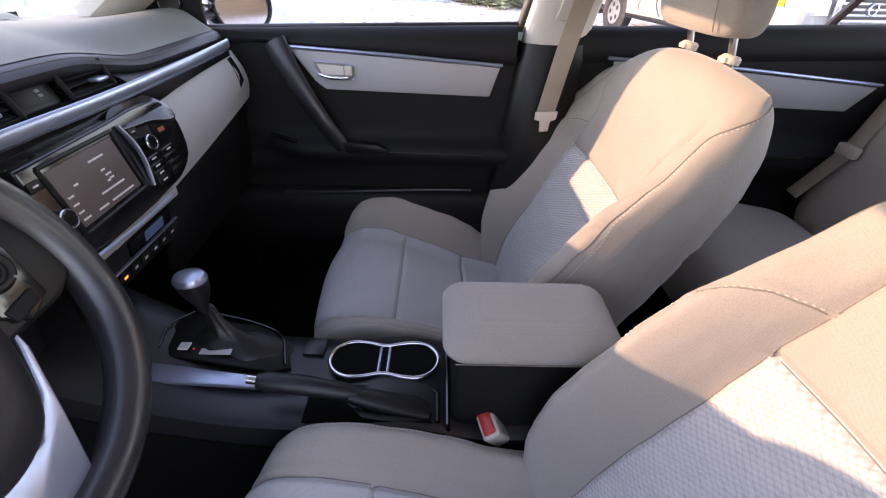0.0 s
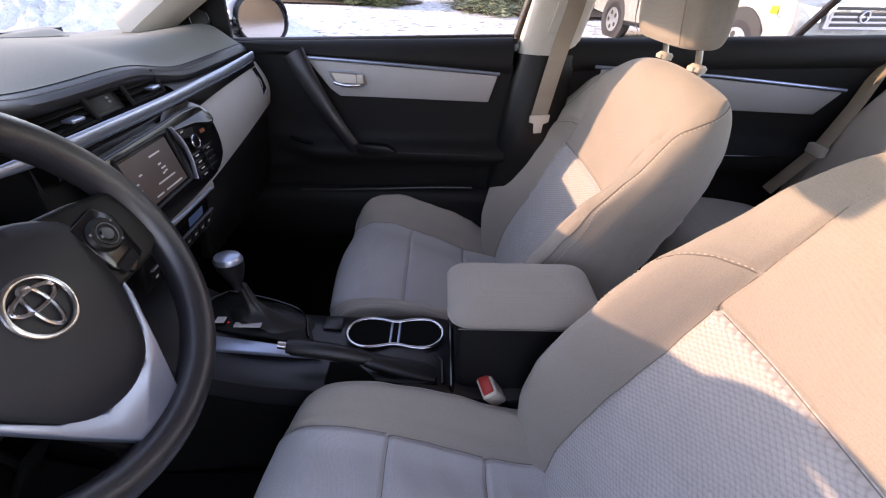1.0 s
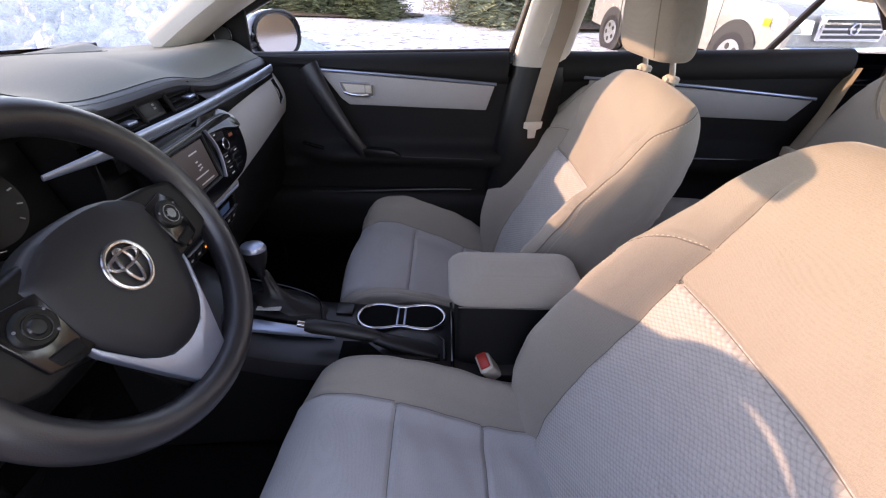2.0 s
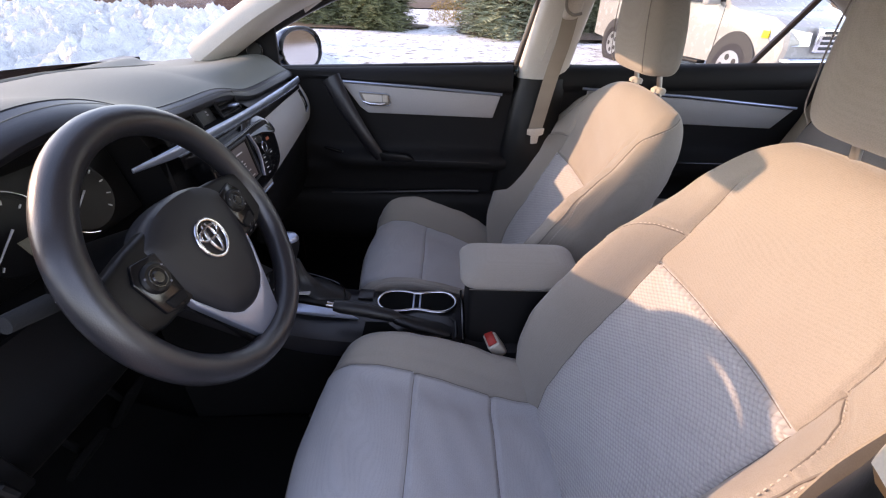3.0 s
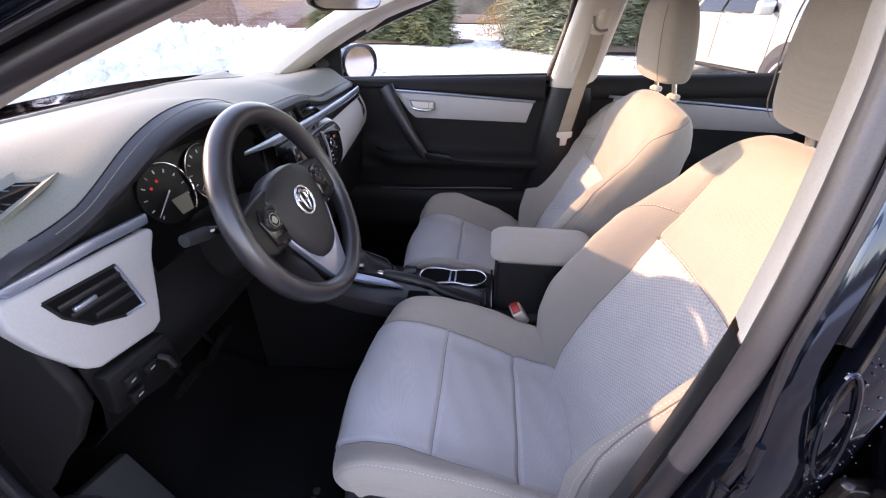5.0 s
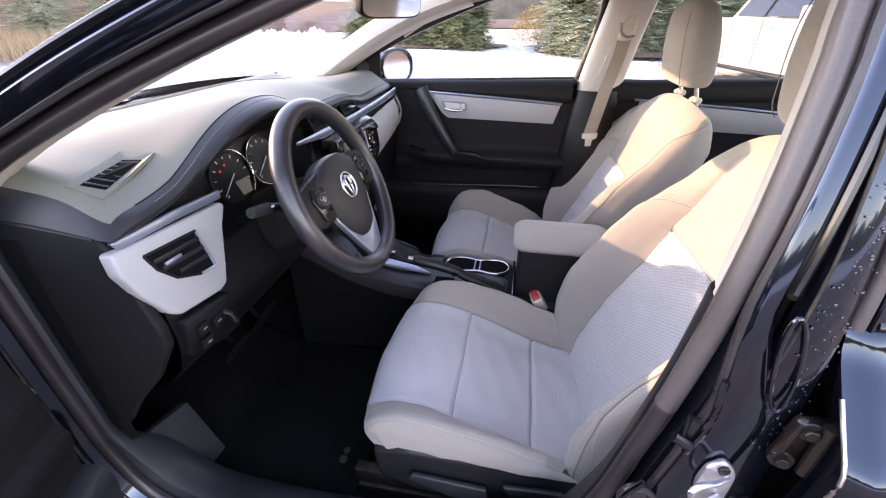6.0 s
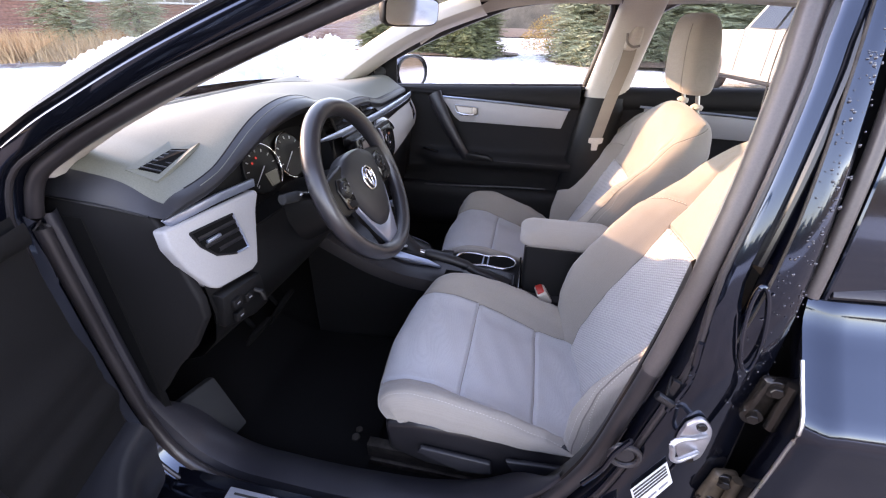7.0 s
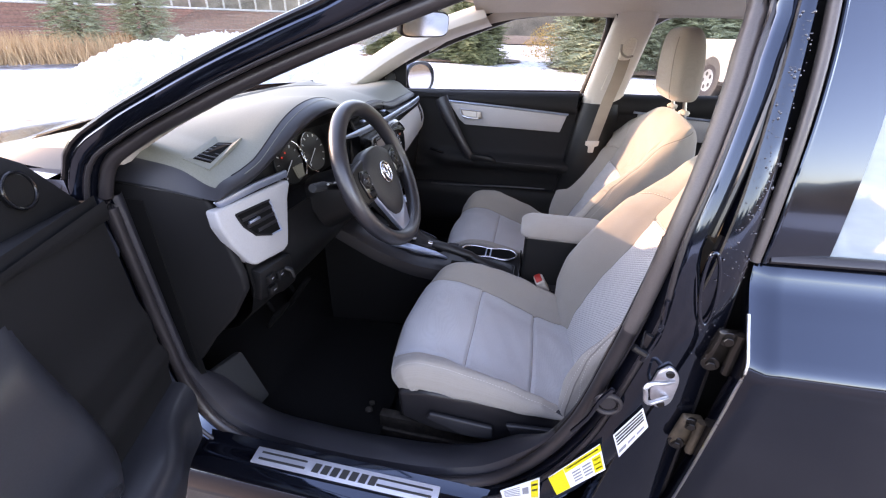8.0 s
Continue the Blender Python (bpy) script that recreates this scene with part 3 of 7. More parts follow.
    for y in (-0.19, 0.19):
        rail = part("rail", joined(rbox(-0.32, 0.3, y - 0.022, y + 0.022, 0.195, 0.225, 0.004), rbox(-0.25, 0.26, y - 0.014, y + 0.014, 0.225, 0.27, 0.003)), DIRTY_STEEL, seat, "steel seat rail")
        part("rail_bolt", joined(disc((-0.30, y + 0.03, 0.232), (0, 0, 1), 0.011, 0.01), disc((-0.30, y + 0.055, 0.232), (0, 0, 1), 0.009, 0.01)), DIRTY_STEEL, rail)
    return seat


driver_seat = front_seat(True)
DRIVER_Y = -0.375
driver_seat.location = (0, DRIVER_Y, 0)
tagged(driver_seat, "taupe and grey cloth driver's seat beside the open door", group="front seats")
passenger_seat = front_seat(False)
passenger_seat.matrix_basis = pose(-0.008, DRIVER_Y + 0.758, -0.055) @ Matrix.Diagonal((1, -1.07, 1, 1))
for ob in driver_seat.children:
    if ob.name.startswith("headrest"):
        ob.location.z -= 0.062
        ob.location.x -= 0.012
for ob in passenger_seat.children:
    if ob.name.startswith("headrest") and "post" not in ob.name:
        ob.location.z -= 0.028
tagged(passenger_seat, "taupe and grey cloth passenger seat, upright, in sun", group="front seats")


# ---- dashboard ----
dash = thing("dashboard", "charcoal soft-touch dashboard with silver strips and grey panels", "dashboard", (-0.7, 0, 0.5))


def bump_over(y, c, w):
    return math.exp(-((y - c) / w) ** 4)


def brow(y):
    """Rear edge of the dash top: x and z."""
    b = bump_over(y, -0.325, 0.230)
    b = 0.5 * (b + math.exp(-((y + 0.325) / 0.195) ** 2))
    side = max(0.0, (abs(y) - 0.62) / 0.12) ** 2
    swell = math.exp(-((y - 0.07) / 0.20) ** 4)
    return -0.487 + 0.042 * b - 0.006 * swell - 0.012 * side, 0.966 + 0.097 * b + 0.030 * swell * (1 - b) - 0.006 * side


def dash_row(y):
    """The dash in section: the grey top, then the dark brow that rolls under."""
    xe, ze = brow(y)
    hood = max(0.0, ze - 0.985)
    fall = min(1.0, max(0.0, (abs(y) - 0.668) / 0.049)) ** 2.0
    line = [(-1.08, 0.985), (-0.98, 1.012), (-0.86, 1.031), (-0.74, 1.036 + 0.1 * hood), (-0.64, 1.028 + 0.45 * hood), (-0.57, 1.012 + 0.80 * hood), (xe - 0.025, ze + 0.010), (xe, ze), (xe + 0.007, ze - 0.008), (xe + 0.004, ze - 0.018), (xe - 0.03, ze - 0.026)]
    c = curve_through([(p[0], p[1]) for p in line], 600)
    far = 0.071 + 0.028 * hood / 0.078
    d = np.r_[0, np.cumsum(np.linalg.norm(np.diff(c, axis=0), axis=1))]
    t = np.r_[np.linspace(0, d[-1] - far, CUT, endpoint=False), np.linspace(d[-1] - far, d[-1], 12)]
    sag = 0.036 * step(0.10, 0.60, y)          # the top sinks towards the passenger's end
    return [(x, y, z - sag * step(-0.56, -0.74, x) * step(-1.06, -0.94, x) - fall * max(0.0, z - 0.948 - 0.08 * (-0.5 - x))) for x, z in zip(np.interp(t, d, c[:, 0]), np.interp(t, d, c[:, 1]))]


CUT = 60
rows = np.array([dash_row(y) for y in np.linspace(-0.717, 0.717, 130)])
part("dash_top", grid(rows[2:, :CUT + 1]), DASH_SOFT, dash, "charcoal soft-touch dash top")
# Dark skin here puts in the shade where the top curves down.
part("dash_end", grid(rows[:3, :67]), BROW, dash, "rolled end of the dash, its shade painted dark")
part("dash_brow", grid(rows[2:, CUT:]), BROW, dash, "dark rolled edge of the dash top")
part("dash_seam", tube(rows[6:-6, CUT], 0.0013, 6), BLACK_HARD, dash)
part("brow_stitch", tube(rows[8:-8, CUT + 2], 0.0007, 6), DASH_SOFT, dash, "thin pale seam line")
# front body of the dash below the top, and the part towards the firewall
body = []
for y in np.linspace(-0.69, 0.69, 120):
    xe, ze = brow(y)
    mid = math.exp(-((y - 0.05) / 0.17) ** 4)
    knee = 0.0 if y < -0.12 else 1.0
    low = 0.60 if y > -0.1 else 0.66
    well = -0.105 if -0.53 < y < -0.10 else 0.0
    face = [(-1.05, 0.97), (xe - 0.05, ze - 0.022), (-0.505 + well, 0.945), (-0.495 + 0.02 * mid + well, 0.85), (-0.50 + 0.05 * mid, 0.80), (-0.53 + 0.05 * mid, 0.70), (-0.60, low), (-0.75, low - 0.05), (-1.05, low - 0.05)]
    body.append([(p[0], y, p[1]) for p in face])
part("dash_body", grid(np.array(body), wrap=True, caps=True), BLACK_SOFT, dash, "black dash body")
# small side-window vent let into the top, driver's side
def dash_z(x, y):
    r = np.array(dash_row(y))[:65]
    return float(np.interp(x, r[:, 0], r[:, 2]))


def on_dash(x, y, o=0.0):
    return (x, y, dash_z(x, y) + o)


# windscreen demister slot
slot = part("demister_grille", grid(np.array([[on_dash(x, y, o) for x, o in ((-0.889, -0.004), (-0.888, 0.0012), (-0.884, 0.0016), (-0.856, 0.0016), (-0.852, 0.0012), (-0.851, -0.004))] for y in np.linspace(-0.50, 0.52, 50)])), BLACK_HARD, dash, "black demister slot at the windscreen")
for x in (-0.879, -0.869, -0.860):
    part("demister_rib", tube([on_dash(x, y, 0.0020) for y in np.linspace(-0.49, 0.51, 36)], 0.0016, 6), DASH_SOFT, slot)
vo, vi = [(-0.572, -0.680), (-0.592, -0.558), (-0.540, -0.543), (-0.530, -0.668)], [(-0.562, -0.667), (-0.576, -0.573), (-0.550, -0.562), (-0.540, -0.650)]
vent = part("side_vent", joined(*[slab([on_dash(*vo[i], 0.003), on_dash(*vo[(i + 1) % 4], 0.003), on_dash(*vi[(i + 1) % 4], 0.001), on_dash(*vi[i], 0.001)], 0.006) for i in range(4)]), DASH_SOFT, dash, "small slotted side-window vent", smooth=False)
part("vent_well", slab([on_dash(*q, 0.0016) for q in vi], 0.001), VOID, vent)
for i in range(6):
    t = (i + 0.5) / 6
    p, q = [vi[0][k] + (vi[1][k] - vi[0][k]) * t for k in (0, 1)], [vi[3][k] + (vi[2][k] - vi[3][k]) * t for k in (0, 1)]
    part("vane", tube([on_dash(*p, 0.002), on_dash(*q, 0.002)], 0.0024, 6, flat=0.6), BROW, vent)
# driver's end cap, seen beside the door opening
outline = [(-0.735, 0.966), (-0.62, 0.960), (-0.515, 0.947), (-0.507, 0.928), (-0.496, 0.870), (-0.484, 0.812), (-0.474, 0.780), (-0.476, 0.740), (-0.530, 0.655), (-0.60, 0.580), (-0.66, 0.500), (-0.75, 0.44), (-0.78, 0.60), (-0.77, 0.90)]
cap = part("end_cap", slab([(x, -0.714 + 0.03 * max(0.0, 0.75 - z), z) for x, z in outline], 0.022, 0.007, 3, face=(0, -1, 0)), BLACK_SOFT, dash, "black end cap beside the door opening")
part("cap_seam", tube([(-0.73, -0.716, 0.968), (-0.62, -0.718, 0.962), (-0.515, -0.718, 0.949)], 0.0018, 6), BLACK_HARD, cap)
# silver strip and grey vent panel, driver's side
part("silver_strip", slab([(-0.491, -0.716, 0.9435), (-0.479, -0.60, 0.9475), (-0.468, -0.502, 0.9455), (-0.466, -0.506, 0.9295), (-0.477, -0.60, 0.9315), (-0.489, -0.706, 0.9285)], 0.010, 0.003, 3), SILVER, dash, "satin silver strip")


def panel_x(y, z, o=0.0):
    """Plane of the driver's vent panel."""
    return -0.486 + 0.105 * (y + 0.72) + 0.12 * (0.93 - z) + o


edge_ = [(-0.726, 0.930), (-0.62, 0.9275), (-0.510, 0.9245), (-0.507, 0.915), (-0.527, 0.885), (-0.553, 0.815), (-0.566, 0.784), (-0.585, 0.777), (-0.672, 0.786), (-0.688, 0.799), (-0.712, 0.845), (-0.728, 0.895)]
bez = part("vent_panel", slab([(panel_x(y, z), y, z) for y, z in edge_][::-1], 0.03, 0.006, 3), LIGHT_TRIM, dash, "light grey vent panel")
hole = [(panel_x(y, z, 0.0012), y, z) for y, z in ((-0.686, 0.907), (-0.588, 0.903), (-0.578, 0.828), (-0.610, 0.830), (-0.652, 0.848), (-0.676, 0.878))]
part("vent_well", slab(hole[::-1], 0.010), VOID, bez)
for i in range(6):
    part("vent_frame", tube([hole[i], hole[(i + 1) % 6]], 0.0024, 8), SILVER if i in (1, 2) else BLACK_SOFT, bez, "thin vent edge")
for i in range(3):
    z = 0.891 - 0.018 * i
    y0 = (-0.676, -0.668, -0.644)[i]
    part("vane", tube([(panel_x(y0, z, 0.002), y0, z), (panel_x(-0.588, z, 0.002), -0.588 + 0.002 * i, z - 0.002)], 0.0042, 8, flat=0.3, up=(1, 0, 0)), SKIRT, bez)
part("vent_tab", slab([(panel_x(y, z, 0.007), y, z) for y, z in ((-0.664, 0.884), (-0.632, 0.8845), (-0.632, 0.8785), (-0.664, 0.878))], 0.006, 0.0015), SILVER, bez)
# switch block and knee panel under it
knee = part("knee_panel", grid(np.array([[(x + 0.02 * math.cos((y + 0.35) * 4) - 0.02, y, min(z, 0.845 if -0.525 < y < -0.105 else 1)) for x, z in ((-0.475, 0.93), (-0.468, 0.86), (-0.462, 0.79), (-0.458, 0.73), (-0.475, 0.67), (-0.52, 0.62), (-0.60, 0.585), (-0.70, 0.58))] for y in np.linspace(-0.69, -0.10, 60)])), BLACK_HARD, dash, "black knee panel under the wheel")
block = part("switch_block", slab([(-0.452, -0.685, 0.775), (-0.446, -0.575, 0.765), (-0.452, -0.56, 0.68), (-0.462, -0.60, 0.672), (-0.464, -0.685, 0.70)][::-1], 0.03, 0.006), BLACK_HARD, dash, "black switch block")
for y, z in ((-0.655, 0.745), (-0.655, 0.715), (-0.62, 0.735)):
    sw = part("switch", rbox(-0.458, -0.4465, y - 0.012, y + 0.012, z - 0.010, z + 0.010, 0.002), BLACK_HARD, block)
    part("marking", rbox(-0.4475, -0.4461, y - 0.0045, y + 0.0045, z - 0.0012, z + 0.0012, 0), INK_GREY, sw)
part("release_lever", tube([(-0.45, -0.60, 0.74), (-0.437, -0.598, 0.735), (-0.434, -0.596, 0.715)], 0.006, 8), BLACK_HARD, block)
# instrument cluster under the hood
part("cluster_well", slab([(-0.575, -0.515, 0.985), (-0.575, -0.12, 0.985), (-0.545, -0.115, 0.84), (-0.545, -0.52, 0.84)][::-1], 0.02, 0.004), BLACK_HARD, dash, "dark instrument panel")
part("hood_lining", grid(np.array([[(x, y, brow(y)[1] - 0.028 - d) for x, d in ((brow(y)[0] - 0.03, 0.0), (-0.55, 0.004), (-0.60, 0.02))] for y in np.linspace(-0.56, -0.02, 40)])), BLACK_SOFT, dash)
for nm, cy in (("speedometer", -0.235), ("rev_counter", -0.365)):
    nrm = Vector((1, -0.1, 0.28)).normalized()
    c = Vector((-0.545, cy, 0.914))
    g = part(nm, disc(c, nrm, 0.056, 0.012, 48), BLACK_HARD, dash, "round dark gauge")
    a = Vector((0, 1, 0))
    a = (a - nrm * a.dot(nrm)).normalized()
    b = nrm.cross(a)
    for w0, w1 in (((-50, 100),) if nm == "rev_counter" else ((80, 255),)):
        arc = [c + nrm * 0.006 + (a * math.cos(radians(w)) + b * math.sin(radians(w))) * 0.060 for w in np.linspace(w0, w1, 24)]
        part("gauge_ring", tube(arc, 0.0022 if nm == "rev_counter" else 0.0014, 8), CHROME, g, "chrome arc beside the gauge")
    marks = [rbox(-0.001, 0.001, -0.0032, 0.0032, -0.0009, 0.0009, 0) for i in range(11)]
    for i, mk in enumerate(marks):
        w = radians(225 - 27 * i)
        d = a * math.cos(w) + b * math.sin(w)
        moved(mk, Matrix.Translation(c + nrm * 0.0015 + d * 0.046) @ Matrix((nrm, d, nrm.cross(d))).transposed().to_4x4())
    part("scale_marks", joined(*marks), WHITE_MARK, g)
    w = radians(215)
    d = a * math.cos(w) + b * math.sin(w)
    part("needle", tube([c + nrm * 0.004 - d * 0.01, c + nrm * 0.004 + d * 0.05], [0.0016, 0.0008], 6), WHITE_MARK, g)
    if nm == "rev_counter":
        for dy, dz in ((-0.022, 0.022), (-0.004, 0.030)):
            part("warning_lamp", disc(c + nrm * 0.003 + a * dy + b * dz, nrm, 0.0028, 0.002, 12), RED_LAMP, g, "lit red warning lamp")
        part("lcd", slab([c + nrm * 0.004 + a * u + b * v for u, v in ((0.002, -0.012), (0.044, -0.012), (0.036, -0.045), (0.008, -0.045))], 0.003), LCD, g, "grey-green display")
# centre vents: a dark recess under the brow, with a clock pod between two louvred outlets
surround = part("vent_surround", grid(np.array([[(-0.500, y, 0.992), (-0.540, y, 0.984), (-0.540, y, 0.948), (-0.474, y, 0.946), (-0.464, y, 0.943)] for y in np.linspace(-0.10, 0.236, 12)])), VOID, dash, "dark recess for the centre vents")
for y0, y1 in ((-0.085, 0.040), (0.130, 0.225)):
    v = part("centre_vent", joined(tube([(-0.492, y0, 0.986), (-0.476, y0, 0.947)], 0.004, 8), tube([(-0.492, y1, 0.986), (-0.476, y1, 0.947)], 0.004, 8), tube([(-0.478, y0, 0.9475), (-0.478, y1, 0.9475)], 0.003, 8)), BLACK_SOFT, dash, "black centre air vent")
    for i in range(4):
        z = 0.952 + 0.0092 * i
        part("vane", slab([(-0.480 - 0.004 * i, y0 + 0.004, z), (-0.480 - 0.004 * i, y1 - 0.004, z), (-0.508, y1 - 0.004, z + 0.007), (-0.508, y0 + 0.004, z + 0.007)], 0.0022, 0.0008), BLACK_SOFT, v)
    ym = 0.5 * (y0 + y1)
    for k in (-0.3, 0.0, 0.3):
        part("fin", slab([(-0.506, ym + k * (y1 - y0), 0.938), (-0.528, ym + k * (y1 - y0), 0.938), (-0.528, ym + k * (y1 - y0), 0.980), (-0.506, ym + k * (y1 - y0), 0.980)], 0.002), BLACK_HARD, v)
    part("vent_tab", rbox(-0.486, -0.468, ym + 0.004, ym + 0.030, 0.9595, 0.965, 0.002), SILVER, v, "silver vent tab")
clock = part("hazard_clock", slab([(-0.506, 0.045, 0.990), (-0.506, 0.126, 0.990), (-0.484, 0.123, 0.9435), (-0.484, 0.048, 0.9435)], 0.03, 0.006, 3), BLACK_HARD, dash, "clock and hazard switch between the vents")
part("clock_face", slab([(-0.5010, 0.056, 0.982), (-0.5010, 0.116, 0.982), (-0.4875, 0.113, 0.952), (-0.4875, 0.059, 0.952)], 0.003, 0.001), BLACK_HARD, clock)
for z in (0.962, 0.968):
    part("marking", slab([(-0.4935 + (0.966 - z) * 0.46, 0.092, z + 0.002), (-0.4935 + (0.966 - z) * 0.46, 0.099, z + 0.002), (-0.4918 + (0.966 - z) * 0.46, 0.099, z - 0.0015), (-0.4918 + (0.966 - z) * 0.46, 0.092, z - 0.0015)], 0.001), INK_GREY, clock)
# long silver strip to the passenger's side
strip = curve_through([(-0.461, -0.215, 0.951), (-0.457, -0.10, 0.944), (-0.454, 0.03, 0.942), (-0.451, 0.16, 0.941), (-0.448, 0.33, 0.944), (-0.447, 0.48, 0.947), (-0.452, 0.615, 0.950)], 60)
part("silver_strip", tube(strip, np.r_[np.linspace(0.004, 0.0105, 10), np.full(50, 0.0105)], 12, flat=0.4, up=(1, 0, 0)), SILVER, dash, "long satin silver strip")
# light grey panel in front of the passenger
top = [(p[0] - 0.004, p[1], p[2] - 0.016 - 0.014 * (1 - step(0.20, 0.52, p[1]))) for p in curve_through([(-0.449, 0.20, 0.927), (-0.445, 0.33, 0.934), (-0.446, 0.48, 0.943), (-0.452, 0.63, 0.948)], 20)]
low = [(-0.425 - 0.02 * t, 0.02 + 0.63 * t, 0.752 + 0.062 * t ** 1.4) for t in np.linspace(0, 1, 20)]
Vp = np.zeros((14, 20, 3))
for i in range(14):
    f = i / 13
    for j in range(20):
        a, b = np.array(top[j]), np.array(low[j])
        Vp[i, j] = a * (1 - f) + b * f + np.array((0.016 * math.sin(math.pi * f), 0, 0))
below = [(y, float(np.interp(y, strip[:, 1], strip[:, 0])), float(np.interp(y, strip[:, 1], strip[:, 2]))) for y in np.linspace(-0.10, 0.60, 40)]
part("gloss_band", grid(np.array([[(x - 0.004, y, z - 0.006), (x + 0.004, y, z - 0.011), (x + 0.005, y, z - 0.024 - 0.012 * (1 - step(0.2, 0.5, y))), (x - 0.02, y, z - 0.034 - 0.018 * (1 - step(0.2, 0.5, y)))] for y, x, z in below])), BLACK_GLOSS, dash, "piano-black band under the silver strip")
panel = part("passenger_panel", grid(Vp), LIGHT_TRIM, dash, "light grey panel above the glovebox")
part("panel_edge", grid(np.array([[tuple(p), (p[0] - 0.05, p[1], p[2] - 0.004)] for p in [Vp[i, 19] for i in range(14)] + [Vp[13, j] for j in range(19, -1, -1)]])), LIGHT_TRIM, panel)
vent_line = [(Vp[i, j][0] + 0.0025, Vp[i, j][1], Vp[i, j][2]) for i, j in ((1, 17), (1, 18), (4, 18), (7, 18), (8, 17), (5, 17))]
# The vent slot is a flat plate, with its shade as black colour.
part("end_vent", slab(vent_line, 0.004, face=(1, 0, 0)), VOID, panel, "narrow black vent slot")
part("end_vent_rim", tube([vent_line[k] for k in (1, 2, 3, 4)], 0.0022, 8), SILVER, panel, "silver vent rim")
part("brow_facing", grid(np.array([[(brow(y)[0] - 0.022, y, brow(y)[1] - 0.020), (-0.474, y, 0.5 * (brow(y)[1] + 0.925)), (-0.458, y, float(np.interp(y, strip[:, 1], strip[:, 2])) + 0.002)] for y in np.linspace(0.236, 0.60, 24)])), BROW, dash, "charcoal facing between brow and strip")
# glovebox below
part("glovebox", slab([(-0.445, 0.20, 0.742), (-0.452, 0.63, 0.80), (-0.47, 0.64, 0.63), (-0.49, 0.60, 0.56), (-0.48, 0.20, 0.56)], 0.03, 0.01), BLACK_HARD, dash, "black glovebox lid")
# radio unit: a sloping glossy face that swells out on the passenger's side
def face_x(z, out=0.0):
    return -0.4285 + 0.165 * (0.919 - z) + out


def face_plate(pts, out, thick, r=0.0, seg=2):
    return slab([(face_x(z, out), y, z) for y, z in pts], thick, r, seg, face=(1, 0, 0.16))


edge = curve_through([(-0.058, 0.917), (0.10, 0.920), (0.20, 0.922), (0.248, 0.914), (0.268, 0.885), (0.270, 0.850), (0.258, 0.815), (0.225, 0.795), (0.15, 0.785), (0.05, 0.781), (-0.058, 0.781)], 40)
stack = part("radio_unit", face_plate([tuple(p) for p in edge], 0.0, 0.045, 0.004, 3), BLACK_GLOSS, dash, "piano-black radio unit")
cap = curve_through([(0.115, 0.916), (0.145, 0.928), (0.20, 0.932), (0.245, 0.924), (0.262, 0.902), (0.258, 0.893), (0.19, 0.897), (0.125, 0.902)], 30)
part("radio_cap", slab([(face_x(z, 0.010) - 0.75 * (z - 0.893), y, z) for y, z in cap], 0.010, 0.003, 3, face=(1, 0, 0.8)), BLACK_GLOSS, stack, "glossy rounded cap")
scr = part("screen", face_plate([(-0.026, 0.902), (0.100, 0.902), (0.106, 0.822), (-0.022, 0.820)], 0.0015, 0.004, 0.001), SCREEN_ON, stack, "lit touch screen")
part("screen_bezel", joined(*[tube([(face_x(z0, 0.001), y0, z0), (face_x(z1, 0.001), y1, z1)], 0.003, 6) for y0, z0, y1, z1 in ((-0.032, 0.909, 0.108, 0.909), (0.108, 0.909, 0.113, 0.816), (0.113, 0.816, -0.028, 0.813), (-0.028, 0.813, -0.032, 0.909))]), BLACK_HARD, stack)
for u, v, wd in ((0.62, 0.82, 0.03), (0.2, 0.62, 0.008), (0.62, 0.60, 0.008), (0.66, 0.50, 0.012), (0.62, 0.40, 0.006), (0.68, 0.42, 0.008), (0.62, 0.27, 0.05), (0.06, 0.50, 0.010), (0.06, 0.36, 0.010), (0.06, 0.22, 0.010), (0.08, 0.09, 0.014), (0.35, 0.08, 0.02), (0.7, 0.08, 0.05)):
    y, z = -0.022 + 0.125 * u, 0.822 + 0.080 * v
    part("screen_mark", face_plate([(y - wd / 2, z + 0.0013), (y + wd / 2, z + 0.0013), (y + wd / 2, z - 0.0013), (y - wd / 2, z - 0.0013)], 0.0019, 0.001), WHITE_MARK, scr)
part("radio_rim", tube(curve_through([(face_x(0.912, 0.004), 0.122, 0.912), (face_x(0.88, 0.007), 0.132, 0.88), (face_x(0.85, 0.006), 0.134, 0.85), (face_x(0.81, 0.002), 0.128, 0.81)], 20), 0.0042, 8, flat=0.6, up=(0, 1, 0)), SILVER, stack, "silver edge beside the screen")
for y, z, r in ((-0.043, 0.846, 0.012), (0.166, 0.870, 0.012)):
    kn = part("radio_knob", disc((face_x(z, 0.012), y, z), (1, 0, 0.16), r, 0.014, 28, 0.003), BLACK_GLOSS, stack, "round radio knob")
    part("knob_ring", ring((face_x(z, 0.0105), y, z), (1, 0, 0.16), r, 0.0017, 32, 6), CHROME, kn)
for i in range(4):
    for y in (0.160, 0.205):
        z = 0.844 - 0.0125 * i
        b = part("radio_button", face_plate([(y - 0.017, z + 0.0048), (y + 0.017, z + 0.0048), (y + 0.017, z - 0.0048), (y - 0.017, z - 0.0048)], 0.003, 0.004, 0.0012), BLACK_GLOSS, stack)
        if y < 0.2 or i == 0:
            part("marking", face_plate([(y - 0.006, z + 0.001), (y + 0.006, z + 0.001), (y + 0.006, z - 0.001), (y - 0.006, z - 0.001)], 0.0034, 0.001), WHITE_MARK, b)
